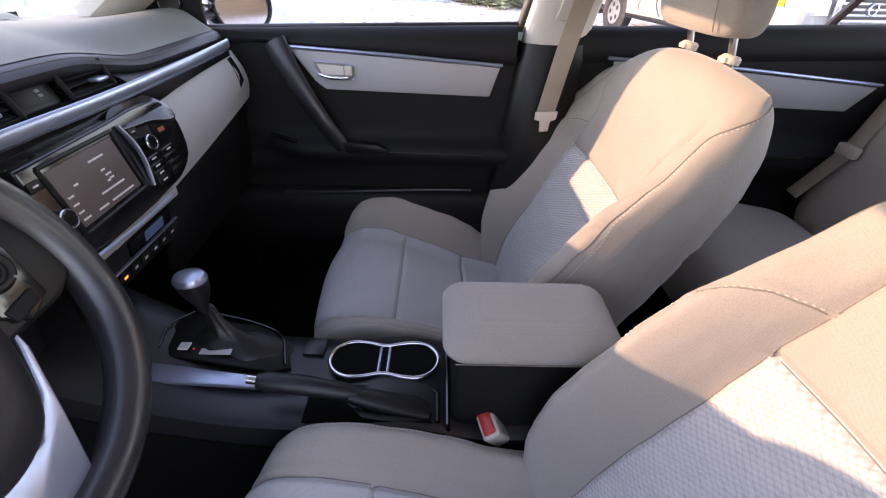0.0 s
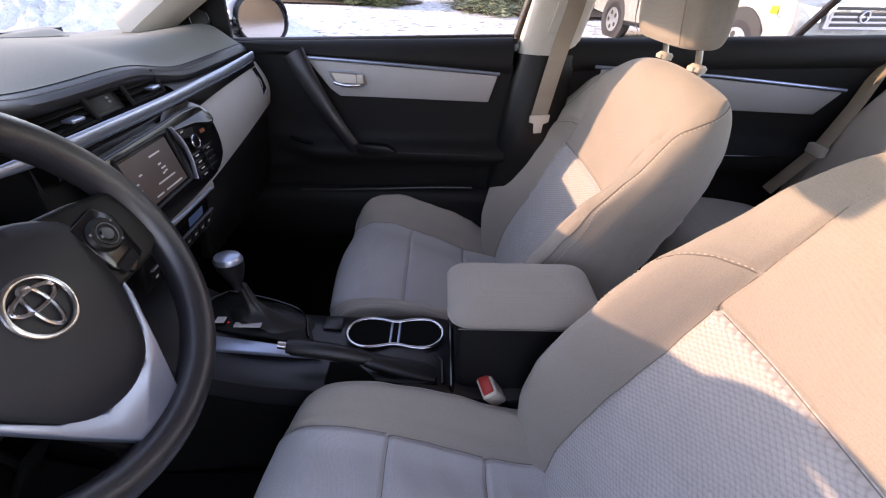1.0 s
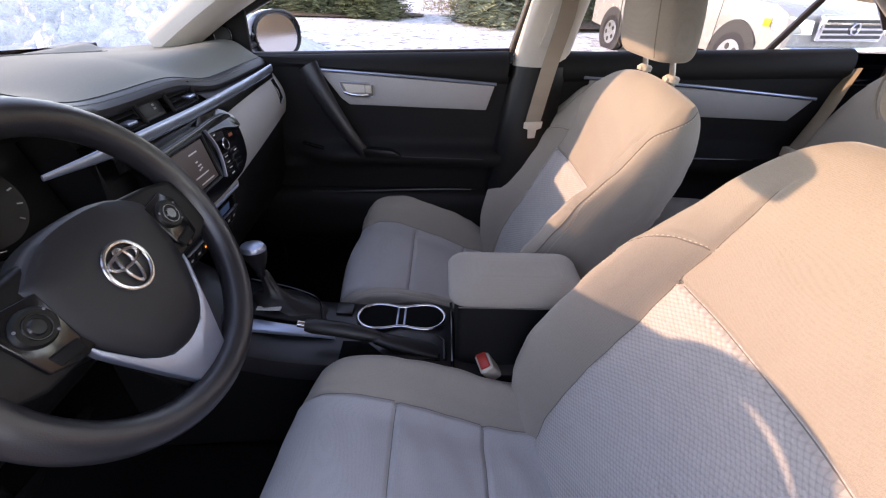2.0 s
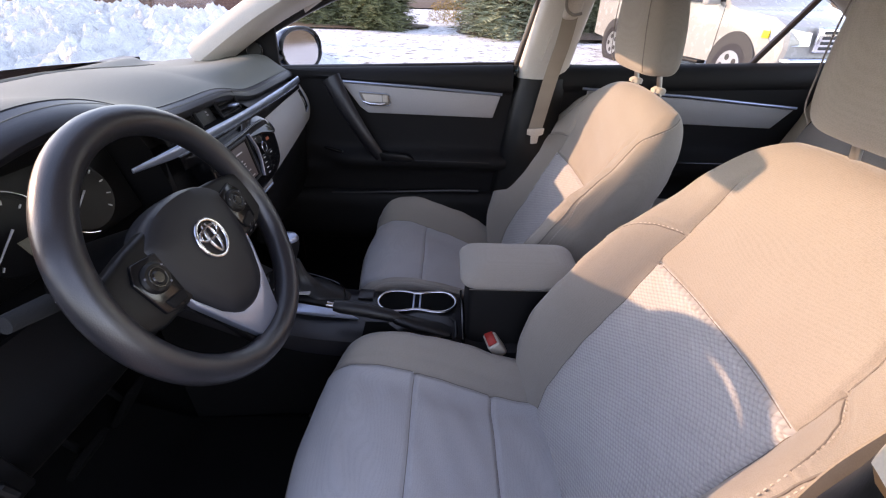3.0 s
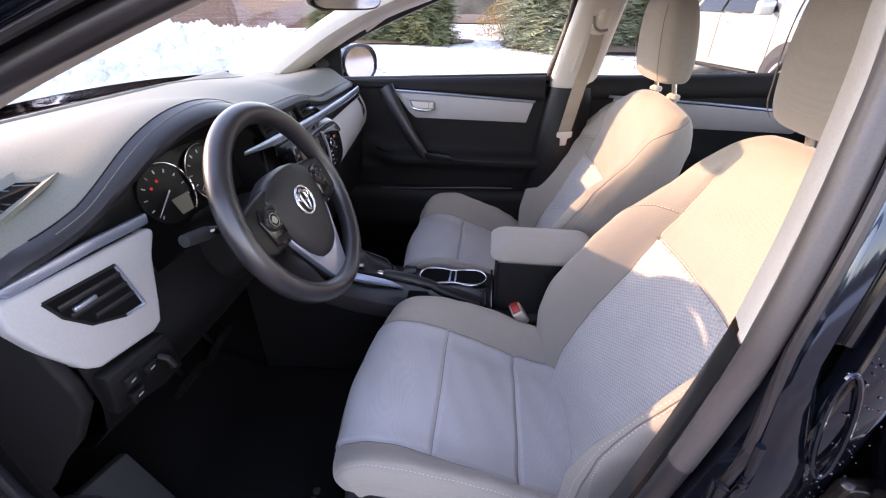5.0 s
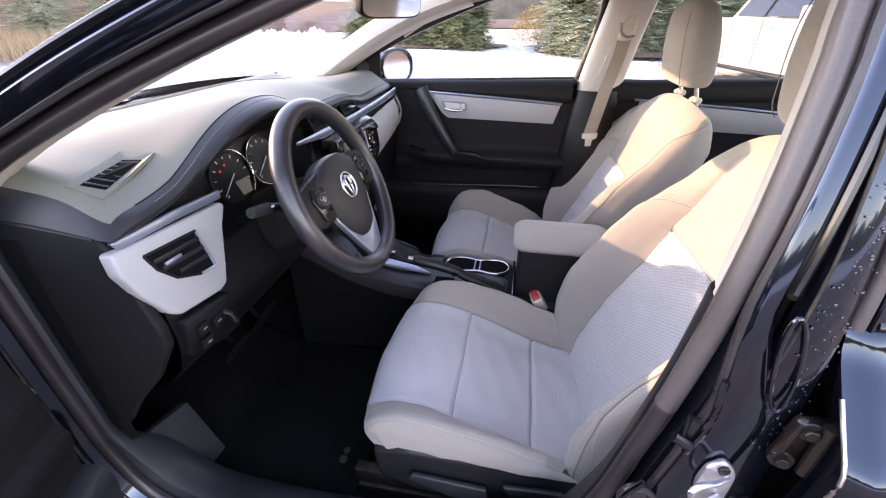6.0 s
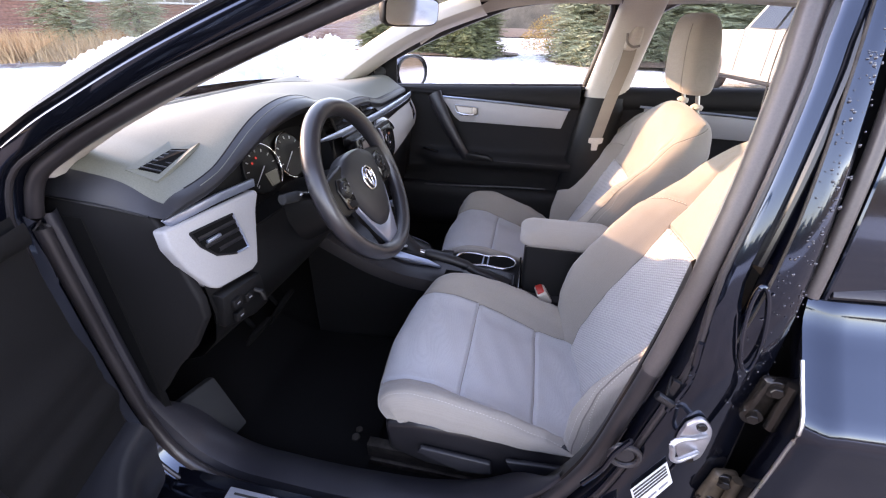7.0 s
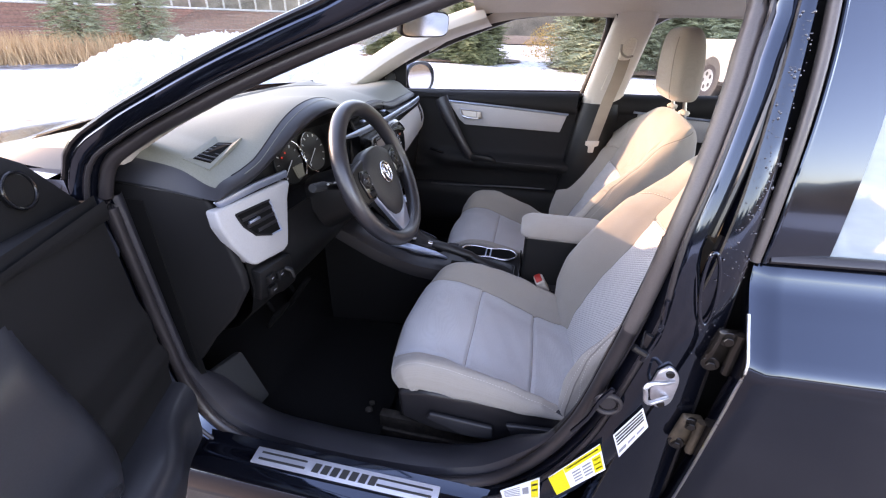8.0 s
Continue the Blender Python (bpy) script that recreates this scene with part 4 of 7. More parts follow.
for y in (-0.047, 0.148):
    b = part("radio_button", face_plate([(y - 0.010, 0.900), (y + 0.010, 0.900), (y + 0.010, 0.887), (y - 0.010, 0.887)], 0.003, 0.004, 0.0012), BLACK_HARD, stack)
    part("marking", face_plate([(y - 0.004, 0.895), (y + 0.004, 0.895), (y + 0.004, 0.893), (y - 0.004, 0.893)], 0.0034, 0.001), WHITE_MARK, b)
disp = part("radio_display", face_plate([(0.192, 0.892), (0.240, 0.888), (0.242, 0.860), (0.192, 0.863)], 0.0015, 0.004), BLACK_GLOSS, stack)
part("marking", face_plate([(0.205, 0.880), (0.222, 0.879), (0.222, 0.872), (0.205, 0.873)], 0.002, 0.001), RUST_MARK, disp)
part("radio_strip", tube([(face_x(0.782, 0.004), -0.052, 0.783), (face_x(0.777, 0.004), 0.06, 0.777), (face_x(0.777, 0.004), 0.15, 0.779)], 0.0026, 8), SILVER, stack)
part("light_fascia", slab([(-0.418, -0.07, 0.772), (-0.420, 0.20, 0.772), (-0.424, 0.205, 0.752), (-0.424, -0.07, 0.752)], 0.02, 0.004), LIGHT_TRIM, dash, "light grey band under the radio")
ac = part("climate_panel", slab([(-0.425, -0.06, 0.752), (-0.428, 0.185, 0.752), (-0.438, 0.197, 0.70), (-0.445, 0.18, 0.672), (-0.443, -0.06, 0.672)], 0.02, 0.006), BLACK_HARD, dash, "black climate control panel")
part("climate_display", slab([(-0.4235, 0.045, 0.747), (-0.4245, 0.165, 0.747), (-0.4295, 0.165, 0.720), (-0.4285, 0.045, 0.720)], 0.004), BLACK_GLOSS, ac, "dark climate display")
part("lit_digits", slab([(-0.4236, 0.085, 0.743), (-0.4242, 0.140, 0.743), (-0.4282, 0.140, 0.724), (-0.4276, 0.085, 0.724)], 0.003, face=(1, 0, 0.15)), SCREEN_BLUE, ac, "blue lit climate display")
part("climate_bar", rbox(-0.440, -0.4295, -0.045, 0.185, 0.7115, 0.7155, 0.0015), SILVER, ac)
for i in range(8):
    y = -0.035 + 0.028 * i
    b = part("climate_button", slab([(-0.4305, y - 0.012, 0.708), (-0.4305, y + 0.012, 0.708), (-0.4365, y + 0.012, 0.684), (-0.4365, y - 0.012, 0.684)], 0.006, 0.0015), BLACK_SOFT, ac)
    part("marking", slab([(-0.4325, y - 0.004, 0.699), (-0.4325, y + 0.004, 0.699), (-0.4337, y + 0.004, 0.694), (-0.4337, y - 0.004, 0.694)], 0.0015, face=(1, 0, 0.2)), WHITE_MARK if i != 2 else AMBER_LAMP, b)

# ---- steering wheel and column ----
HUB = Vector((-0.288, -0.350, 0.907))
AX = Vector((math.cos(radians(25)), 0, math.sin(radians(25))))       # towards the driver
UPW = Vector((-math.sin(radians(25)), 0, math.cos(radians(25))))
RT = Vector((0, 1, 0))


def on_wheel(u, v, w=0.0):
    return HUB + RT * u + UPW * v + AX * w


wheel = thing("steering_wheel", "dark leather three-spoke steering wheel with silver lower spokes", "steering wheel", tuple(HUB))
pts = [on_wheel(0.1750 * math.cos(t), 0.1750 * math.sin(t), -0.012 + 0.006 * math.sin(t) ** 2) for t in np.linspace(0, 2 * math.pi, 96, endpoint=False)]
part("rim", tube(pts, 0.0192, 20, closed=True, up=tuple(AX), flat=1.05), LEATHER, wheel, "grained leather rim")


def wheel_plate(outline, w0, thick, r=0.004):
    return slab([on_wheel(u, v, w0) for u, v in outline], thick, r, 3)


hub = []
shape = [(-0.090, 0.042), (-0.06, 0.062), (0.0, 0.072), (0.06, 0.062), (0.090, 0.042), (0.088, -0.01), (0.068, -0.065), (0.042, -0.103), (0.0, -0.116), (-0.042, -0.103), (-0.068, -0.065), (-0.088, -0.01)]
sm = curve_through(shape + shape[:1], 72)[:-1]
loops = [[on_wheel(u * k, v * k - 0.0, w) for u, v in sm] for k, w in ((0.98, -0.035), (1.0, -0.014), (0.985, -0.005), (0.94, 0.000), (0.75, 0.004), (0.45, 0.0065), (0.15, 0.0075), (0.02, 0.0075))]
part("airbag_cover", loft(loops), HUB_SKIN, wheel, "black airbag cover")
for s in (-1, 1):
    arm = [(0.05, 0.060), (0.105, 0.054), (0.163, 0.043), (0.163, -0.026), (0.135, -0.038), (0.075, -0.040)]
    sp = part("spoke", wheel_plate([(s * u, v) for u, v in (arm if s < 0 else arm[::-1])], -0.003, 0.022, 0.006), BLACK_HARD, wheel, "black side spoke with buttons")
    pad_ = [(0.080, 0.034), (0.118, 0.040), (0.132, 0.022), (0.126, -0.026), (0.100, -0.036), (0.084, -0.020)]
    part("button_panel", wheel_plate([(s * u, v) for u, v in (pad_ if s < 0 else pad_[::-1])], 0.0015, 0.008, 0.002), BLACK_GLOSS, sp, "glossy button panel")
    part("button_pad", disc(on_wheel(s * 0.105, 0.012, 0.006), AX, 0.0205, 0.012, 28, 0.003, ry=0.0185), BLACK_HARD, sp, "round button pad")
    part("button_ring", ring(on_wheel(s * 0.105, 0.012, 0.0062), AX, 0.0115, 0.0010, 28, 6), BLACK_GLOSS, sp)
    part("button_centre", disc(on_wheel(s * 0.105, 0.012, 0.0075), AX, 0.0085, 0.004, 24, 0.002), BLACK_GLOSS, sp)
    for du, dv in ((0.0155, 0.008), (-0.0155, 0.008), (0.010, -0.013)):
        part("marking", disc(on_wheel(s * 0.105 + du, 0.012 + dv, 0.0068), AX, 0.0014, 0.001, 10, 0.0004), INK_GREY, sp)
    part("lower_button", wheel_plate([(s * u, v) for u, v in ((0.088, -0.018), (0.118, -0.014), (0.116, -0.027), (0.09, -0.031))][::s and (1 if s < 0 else -1)], 0.004, 0.008, 0.002), BLACK_SOFT, sp)
leg = [(0.0885, -0.022), (0.0835, -0.050), (0.058, -0.104), (0.031, -0.158), (-0.031, -0.158), (-0.058, -0.104), (-0.0835, -0.050), (-0.0885, -0.022), (-0.078, -0.046), (-0.058, -0.082), (-0.030, -0.108), (0.030, -0.108), (0.058, -0.082), (0.078, -0.046)]
part("silver_spoke", wheel_plate(leg[::-1], -0.004, 0.012, 0.002), SILVER, wheel, "satin silver lower spoke")
part("spoke_back", wheel_plate([(0.074, -0.06), (0.054, -0.108), (0.038, -0.165), (-0.038, -0.165), (-0.054, -0.108), (-0.074, -0.06)][::-1], -0.014, 0.014, 0.004), BLACK_HARD, wheel)
em = part("emblem", ring(on_wheel(0.002, 0.0, 0.009), AX, 0.027, 0.0028, 48, 8, squash=0.8), CHROME, wheel, "chrome oval emblem")
for ru, rv, c in ((0.0085, 0.0205, 0.0), (0.0205, 0.0085, 0.008)):
    part("emblem_loop", tube([on_wheel(0.002 + ru * math.cos(t), c + rv * math.sin(t), 0.0098) for t in np.linspace(0, 2 * math.pi, 40, endpoint=False)], 0.0024, 8, closed=True, up=tuple(AX)), CHROME, em)
col = thing("steering_column", "black column shroud with two stalks", "steering column", (-0.4, -0.347, 0.8))
shroud = []
for w, a, b in ((-0.03, 0.042, 0.045), (-0.06, 0.055, 0.058), (-0.10, 0.062, 0.066), (-0.2, 0.068, 0.075)):
    shroud.append([on_wheel(a * math.copysign(abs(math.cos(t)) ** 0.7, math.cos(t)), -0.012 + b * math.copysign(abs(math.sin(t)) ** 0.7, math.sin(t)), w) for t in np.linspace(0, 2 * math.pi, 32, endpoint=False)])
part("shroud", loft(shroud), BLACK_HARD, col, "black plastic column shroud")
for s in (-1, 1):
    lift = 0.030 if s < 0 else 0.0
    st = part("stalk", tube([on_wheel(s * 0.05, 0.01, -0.075), on_wheel(s * 0.10, 0.014 + 0.4 * lift, -0.07 - 0.4 * lift), on_wheel(s * 0.145, 0.02 + 0.8 * lift, -0.06 - 0.8 * lift)], [0.007, 0.0085, 0.0105], 12, flat=0.7, up=tuple(AX)), BLACK_HARD, col, "black control stalk")
    part("stalk_tip", tube([on_wheel(s * 0.145, 0.02 + 0.8 * lift, -0.06 - 0.8 * lift), on_wheel(s * (0.165 if s > 0 else 0.192), 0.025 + lift, -0.053 - lift)], [0.0115, 0.0100], 14), GREY_PAD if s < 0 else BLACK_SOFT, st)
    for k in (0.115, 0.145):
        part("marking", sphere(on_wheel(s * k, 0.017 + 0.2 * (k - 0.115) + 0.7 * lift, -0.051 - 0.7 * lift), 0.003, 0.005, 0.002, 8), WHITE_MARK, st)

# ---- centre console ----
con = thing("centre_console", "black centre console with shifter and two cup holders", "console", (-0.1, 0, 0.2))
prof = [(-0.60, 0.66), (-0.50, 0.60), (-0.40, 0.545), (-0.30, 0.512), (-0.16, 0.497), (0.09, 0.492), (0.095, 0.49), (0.36, 0.49)]
Vc = []
for x, z in curve_through([(a, b) for a, b in prof], 40):
    w = 0.108 if x > -0.35 else 0.108 + 0.02 * (-0.35 - x) / 0.25
    o = -0.008
    Vc.append([(x, o - w, 0.22), (x, o - w, z - 0.05), (x, o - w + 0.006, z - 0.014), (x, o - w + 0.022, z - 0.004), (x, o - 0.05, z), (x, o + 0.05, z), (x, o + w - 0.022, z - 0.004), (x, o + w - 0.006, z - 0.014), (x, o + w, z - 0.05), (x, o + w, 0.22)])
part("console_body", grid(np.array(Vc), wrap=True, caps=True), SKIRT, con, "black console body")
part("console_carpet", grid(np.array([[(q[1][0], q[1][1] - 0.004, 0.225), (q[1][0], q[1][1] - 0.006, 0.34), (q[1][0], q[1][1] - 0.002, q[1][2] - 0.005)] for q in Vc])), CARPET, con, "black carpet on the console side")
rim = []
for t in np.linspace(0, 2 * math.pi, 90, endpoint=False):
    u, v = 0.102 * math.cos(t), 0.042 * math.sin(t)
    pinch = 1 - 0.22 * math.exp(-(u / 0.030) ** 2)
    v = math.copysign(min(abs(0.042 * math.sqrt(max(0, 1 - (max(abs(u) - 0.056, 0) / 0.046) ** 2))), 1), math.sin(t)) * pinch
    rim.append((-0.026 + u, 0.022 + v, 0.508))
cups = part("cup_holder", grid(np.array([[(x, y, 0.4975 + d) for x, y, z in rim] for d in (0.012, 0.006)] ), wrap=True), CHROME, con, "twin cup holder with a chrome rim")
part("cup_rim", tube(rim, 0.0042, 10, closed=True), CHROME, cups, "chrome rim")
well = [[((x + 0.026) * k - 0.026, (y - 0.022) * k + 0.022, z) for x, y, _ in rim] for k, z in ((0.99, 0.5065), (0.97, 0.5055), (0.2, 0.505))]
# Shallow sheet under the rim; black stands for the wells' shaded depth.
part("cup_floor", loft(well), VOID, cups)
part("cup_divider", joined(rbox(-0.037, -0.032, -0.008, 0.052, 0.500, 0.5085, 0.002), rbox(-0.020, -0.015, -0.008, 0.052, 0.500, 0.5085, 0.002)), SILVER, cups, "pale divider clips")
# tray behind the hand brake
# No slot is cut: a black plate paints its shade.
part("brake_slot", slab([(-0.15, -0.052, 0.499), (0.066, -0.048, 0.4965), (0.066, -0.10, 0.4965), (-0.15, -0.104, 0.499)][::-1], 0.004), VOID, con)
part("slot_rim", tube([(-0.10, -0.036, 0.499), (0.062, -0.033, 0.498), (0.076, -0.045, 0.498), (0.077, -0.10, 0.497)], 0.004, 8), BLACK_HARD, con)
part("console_edge", tube([(0.093, 0.085, 0.497), (0.094, 0.0, 0.499), (0.094, -0.10, 0.492), (0.096, -0.112, 0.44)], 0.004, 8), BLACK_GLOSS, con)
# shifter
shift = part("shift_surround", slab([(-0.415, 0.095, 0.553), (-0.30, 0.095, 0.524), (-0.225, 0.07, 0.511), (-0.195, 0.0, 0.508), (-0.225, -0.012, 0.510), (-0.40, -0.012, 0.546), (-0.43, 0.03, 0.556)][::-1], 0.01, 0.003), BLACK_HARD, con, "black shifter surround")
part("surround_trim", tube(curve_through([(-0.40, 0.097, 0.553), (-0.35, 0.097, 0.541), (-0.29, 0.092, 0.527), (-0.24, 0.075, 0.517), (-0.205, 0.0, 0.513)], 30), 0.0026, 8), BLACK_GLOSS, shift, "thin glossy edge")
part("surround_trim", tube(curve_through([(-0.42, 0.0, 0.556), (-0.425, 0.045, 0.562), (-0.40, 0.09, 0.556)], 20), 0.0024, 8), BLACK_GLOSS, shift)
boot = []
for k, (cx, cz) in ((1.0, (-0.29, 0.526)), (0.86, (-0.295, 0.537)), (0.58, (-0.306, 0.545)), (0.36, (-0.318, 0.556)), (0.20, (-0.329, 0.580)), (0.14, (-0.337, 0.62))):
    boot.append([(cx + (0.085 * math.cos(t)) * k, 0.042 + 0.04 * k * math.sin(t) * (1 + 0.10 * math.sin(7 * t + 5 * k)), cz - 0.10 * 0.25 * k * math.cos(t)) for t in np.linspace(0, 2 * math.pi, 40, endpoint=False)])
part("shift_boot", loft(boot), BOOT, shift, "black leather boot")
knob = part("shift_knob", loft([[(-0.341 + cx + r * math.cos(t), 0.037 + r * 0.86 * math.sin(t), z) for t in np.linspace(0, 2 * math.pi, 32, endpoint=False)] for cx, r, z in ((0.0, 0.009, 0.61), (0.0, 0.011, 0.625), (0.0, 0.019, 0.645), (-0.002, 0.026, 0.665), (-0.003, 0.0275, 0.68))]), BOOT, shift, "leather shift knob")
part("knob_cap", loft([[(-0.344 + r * math.cos(t), 0.037 + r * 0.86 * math.sin(t), z) for t in np.linspace(0, 2 * math.pi, 32, endpoint=False)] for r, z in ((0.0277, 0.68), (0.0275, 0.684), (0.024, 0.691), (0.014, 0.695), (0.002, 0.696))]), SILVER, knob, "silver knob cap")
part("gear_marks", joined(rbox(-0.39, -0.372, 0.0, 0.016, 0.549, 0.5515, 0), rbox(-0.355, -0.30, 0.0, 0.012, 0.538, 0.5405, 0)), WHITE_MARK, shift)
part("gear_lamp", rbox(-0.367, -0.364, 0.005, 0.008, 0.5445, 0.5462, 0), RED_LAMP, shift)
part("silver_side", slab([(-0.412, -0.036, 0.560), (-0.215, -0.032, 0.519), (-0.165, -0.050, 0.508), (-0.40, -0.066, 0.548)][::-1], 0.012, 0.003), SILVER, con, "satin silver side plate")
part("small_switch", slab([(-0.185, 0.035, 0.5045), (-0.145, 0.035, 0.5035), (-0.145, 0.075, 0.5035), (-0.185, 0.075, 0.5045)], 0.006, 0.002), SKIRT, con)
brake = part("hand_brake", tube([(-0.215, -0.078, 0.570), (-0.20, -0.078, 0.568), (-0.14, -0.076, 0.556), (-0.08, -0.075, 0.540), (-0.06, -0.075, 0.534)], [0.013, 0.0165, 0.0165, 0.015, 0.010], 16), BOOT, con, "black hand brake lever")
part("brake_button", tube([(-0.231, -0.078, 0.5735), (-0.213, -0.078, 0.570)], 0.0075, 12), CHROME, brake, "chrome button")
part("brake_lever", tube([(-0.062, -0.075, 0.534), (0.03, -0.078, 0.505)], 0.008, 10), DIRTY_STEEL, brake)
part("brake_boot", loft([[(x + 0.0, -0.075 + w * math.cos(t), z + h * math.sin(t)) for t in np.linspace(0, 2 * math.pi, 20, endpoint=False)] for x, z, w, h in ((-0.075, 0.534, 0.014, 0.014), (-0.03, 0.516, 0.02, 0.018), (0.04, 0.50, 0.022, 0.01), (0.062, 0.495, 0.02, 0.005))]), BOOT, brake)
# armrest box
box = part("armrest_box", rbox(0.10, 0.365, -0.090, 0.066, 0.30, 0.642, 0.012, 3), BLACK_SOFT, con, "black storage box")
lid = []
for inset, z in ((0.018, 0.641), (0.008, 0.6425), (0.002, 0.646), (0.0, 0.651), (0.003, 0.657), (0.009, 0.664), (0.018, 0.670), (0.031, 0.6755), (0.048, 0.680), (0.070, 0.6825)):
    hx, hy, rc = 0.141 - inset, 0.090 - inset, max(0.036 - inset * 0.5, 0.006)
    loop_ = []
    for k, (sx, sy) in enumerate(((1, 1), (-1, 1), (-1, -1), (1, -1))):
        for w in np.linspace(0, math.pi / 2, 10):
            w += k * math.pi / 2
            loop_.append((0.222 + sx * (hx - rc) + rc * math.cos(w), -0.012 + sy * (hy - rc) + rc * math.sin(w), z))
    lid.append(loop_)
part("armrest_lid", loft(lid), CLOTH, con, "taupe cloth padded armrest lid", sharp=0)
part("lid_seam", tube([(x, -0.1015, 0.6455) for x in np.linspace(0.10, 0.345, 12)], 0.001, 6), SEAM, con)
# belt buckles
buckle = thing("belt_buckle", "beige seat-belt buckle with a red button beside the driver's seat", "seat belt buckle", (0.17, -0.105, 0.42))
part("buckle_body", moved(rbox(-0.016, 0.016, -0.027, 0.027, -0.075, 0.0, 0.006, 3), Matrix.Translation((0.158, -0.102, 0.502)) @ pose(0, 0, 0, 12, -32, 10)), BEIGE_PLASTIC, buckle)
part("release_button", moved(rbox(-0.011, 0.011, -0.021, 0.021, -0.006, 0.0035, 0.003), Matrix.Translation((0.158, -0.102, 0.502)) @ pose(0, 0, 0, 12, -32, 10)), RED, buckle, "red release button")
part("buckle_stem", tube([(0.19, -0.112, 0.44), (0.24, -0.115, 0.33)], 0.012, 8, flat=0.4, up=(1, 0, 0)), BLACK_HARD, buckle)


# ---- doors ----
def smooth_panel(name, rows, mat, parent, label=""):
    return part(name, grid(np.array(rows)), mat, parent, label)


def front_door(s, label):
    """A front door, closed, on the side s (+1 passenger's, -1 driver's); its base is the hinge."""
    door = thing("front_door", label, "car door", (-0.775, s * 0.79, 0.3), "car doors")
    X = np.linspace(-0.70, 0.262, 40)

    def belt(x):
        return 0.974 + 0.036 * (x + 0.40)

    # outer skin and frame
    skin = []
    for x in np.linspace(-0.74, 0.30, 24):
        skin.append([(x, s * y, z) for y, z in ((0.742, belt(x) - 0.012), (0.765, 0.95), (0.80, 0.90), (0.845, 0.845), (0.858, 0.75), (0.866, 0.60), (0.855, 0.45), (0.81, 0.32), (0.79, 0.32), (0.72, 0.33), (0.70, 0.60), (0.70, 0.90), (0.71, belt(x) - 0.012))])
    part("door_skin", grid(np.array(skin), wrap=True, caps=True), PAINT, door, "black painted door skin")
    # inner trim: upper pad, insert zone and lower part
    pad = []
    for x in X:
        b = belt(x)
        low = 0.955 - 0.056 * (x + 0.33)
        pad.append([(x, s * y, z) for y, z in curve_through([(0.715, b - 0.004), (0.695, b + 0.003), (0.672, b - 0.006), (0.655, b - 0.025), (0.652, low - 0.002), (0.66, low - 0.012)], 16)])
    smooth_panel("upper_pad", pad, BLACK_SOFT, door, "black soft upper door pad")
    mid = []
    for x in X:
        t = step(-0.45, -0.30, x)
        rowp = curve_through([(0.664, 0.965 - 0.05 * (x + 0.33)), (0.664, 0.90), (0.662, 0.83), (0.660, 0.77), (0.650, 0.715), (0.622 + 0.03 * (1 - t), 0.695), (0.610 + 0.04 * (1 - t), 0.682), (0.612 + 0.04 * (1 - t), 0.665), (0.640, 0.635), (0.652, 0.59), (0.655, 0.55)], 40)
        mid.append([(x, s * y, z) for y, z in rowp])
    smooth_panel("middle_panel", mid, BLACK_SOFT, door, "black vinyl door panel with armrest")
    low = []
    for x in X:
        q = (0.045 if s < 0 else 0.0) * step(-0.66, -0.50, x) * (1 - step(0.02, 0.16, x))
        rowp = curve_through([(0.66, 0.552), (0.635 - 0.5 * q, 0.548), (0.622 - q, 0.53), (0.625 - q, 0.45), (0.64 - 0.6 * q, 0.36), (0.67, 0.32), (0.71, 0.31)], 24)
        low.append([(x, s * y, z) for y, z in rowp])
    lower = smooth_panel("lower_panel", low, POCKET if s < 0 else BLACK_SOFT, door, "black plastic door pocket")
    part("pocket_lip", tube([(x, s * 0.626, 0.5435 + 0.02 * step(-0.4, 0.15, x)) for x in np.linspace(-0.39, 0.17, 20)], 0.0040, 8), SKIRT, lower)
    part("armrest_seam", tube([(x, s * 0.612, 0.682 - 0.03 * (x + 0.1) ** 2) for x in np.linspace(-0.07, 0.2, 16)], 0.0022, 6), SKIRT, door)
    # light insert with silver line
    ins = [(-0.318, 0.936), (0.225, 0.905), (0.203, 0.830), (-0.236, 0.838), (-0.262, 0.858)]
    insert = part("insert", slab([(x, s * 0.6545, z) for x, z in ins], 0.01, 0.003, face=(0, -s, 0)), LIGHT_TRIM, door, "light grey door insert")
    part("silver_line", tube([(-0.325, s * 0.6535, 0.9415), (-0.05, s * 0.6525, 0.928), (0.230, s * 0.6535, 0.9105)], 0.0045, 8), SILVER, insert, "thin silver line")
    # inner handle
    rimline = [(-0.262, 0.9055), (-0.258, 0.9085), (-0.166, 0.9035), (-0.158, 0.898), (-0.155, 0.872), (-0.160, 0.865), (-0.236, 0.866), (-0.246, 0.870), (-0.258, 0.890)]
    bez = part("handle_bezel", slab([(x, s * 0.652, z) for x, z in rimline], 0.006, 0.0015, face=(0, -s, 0)), DARK_BEIGE, door, "taupe door handle bezel")
    part("handle_cup", slab([(x, s * 0.6512, z) for x, z in ((-0.252, 0.902), (-0.184, 0.898), (-0.184, 0.876), (-0.240, 0.876))], 0.004, face=(0, -s, 0)), BEIGE_TRIM, bez)
    part("bezel_rim", tube([(x, s * 0.6515, z) for x, z in rimline], 0.0017, 8, closed=True), SILVER, bez, "thin bezel rim")
    part("door_handle", tube(curve_through([(-0.246, s * 0.648, 0.877), (-0.225, s * 0.641, 0.8725), (-0.190, s * 0.639, 0.8715), (-0.172, s * 0.642, 0.873)], 24), 0.0048, 10), CHROME, door, "chrome inner door handle")
    part("lock_knob", rbox(-0.181, -0.162, s * 0.648 - 0.005, s * 0.648 + 0.005, 0.876, 0.900, 0.003), BEIGE_PLASTIC, bez)
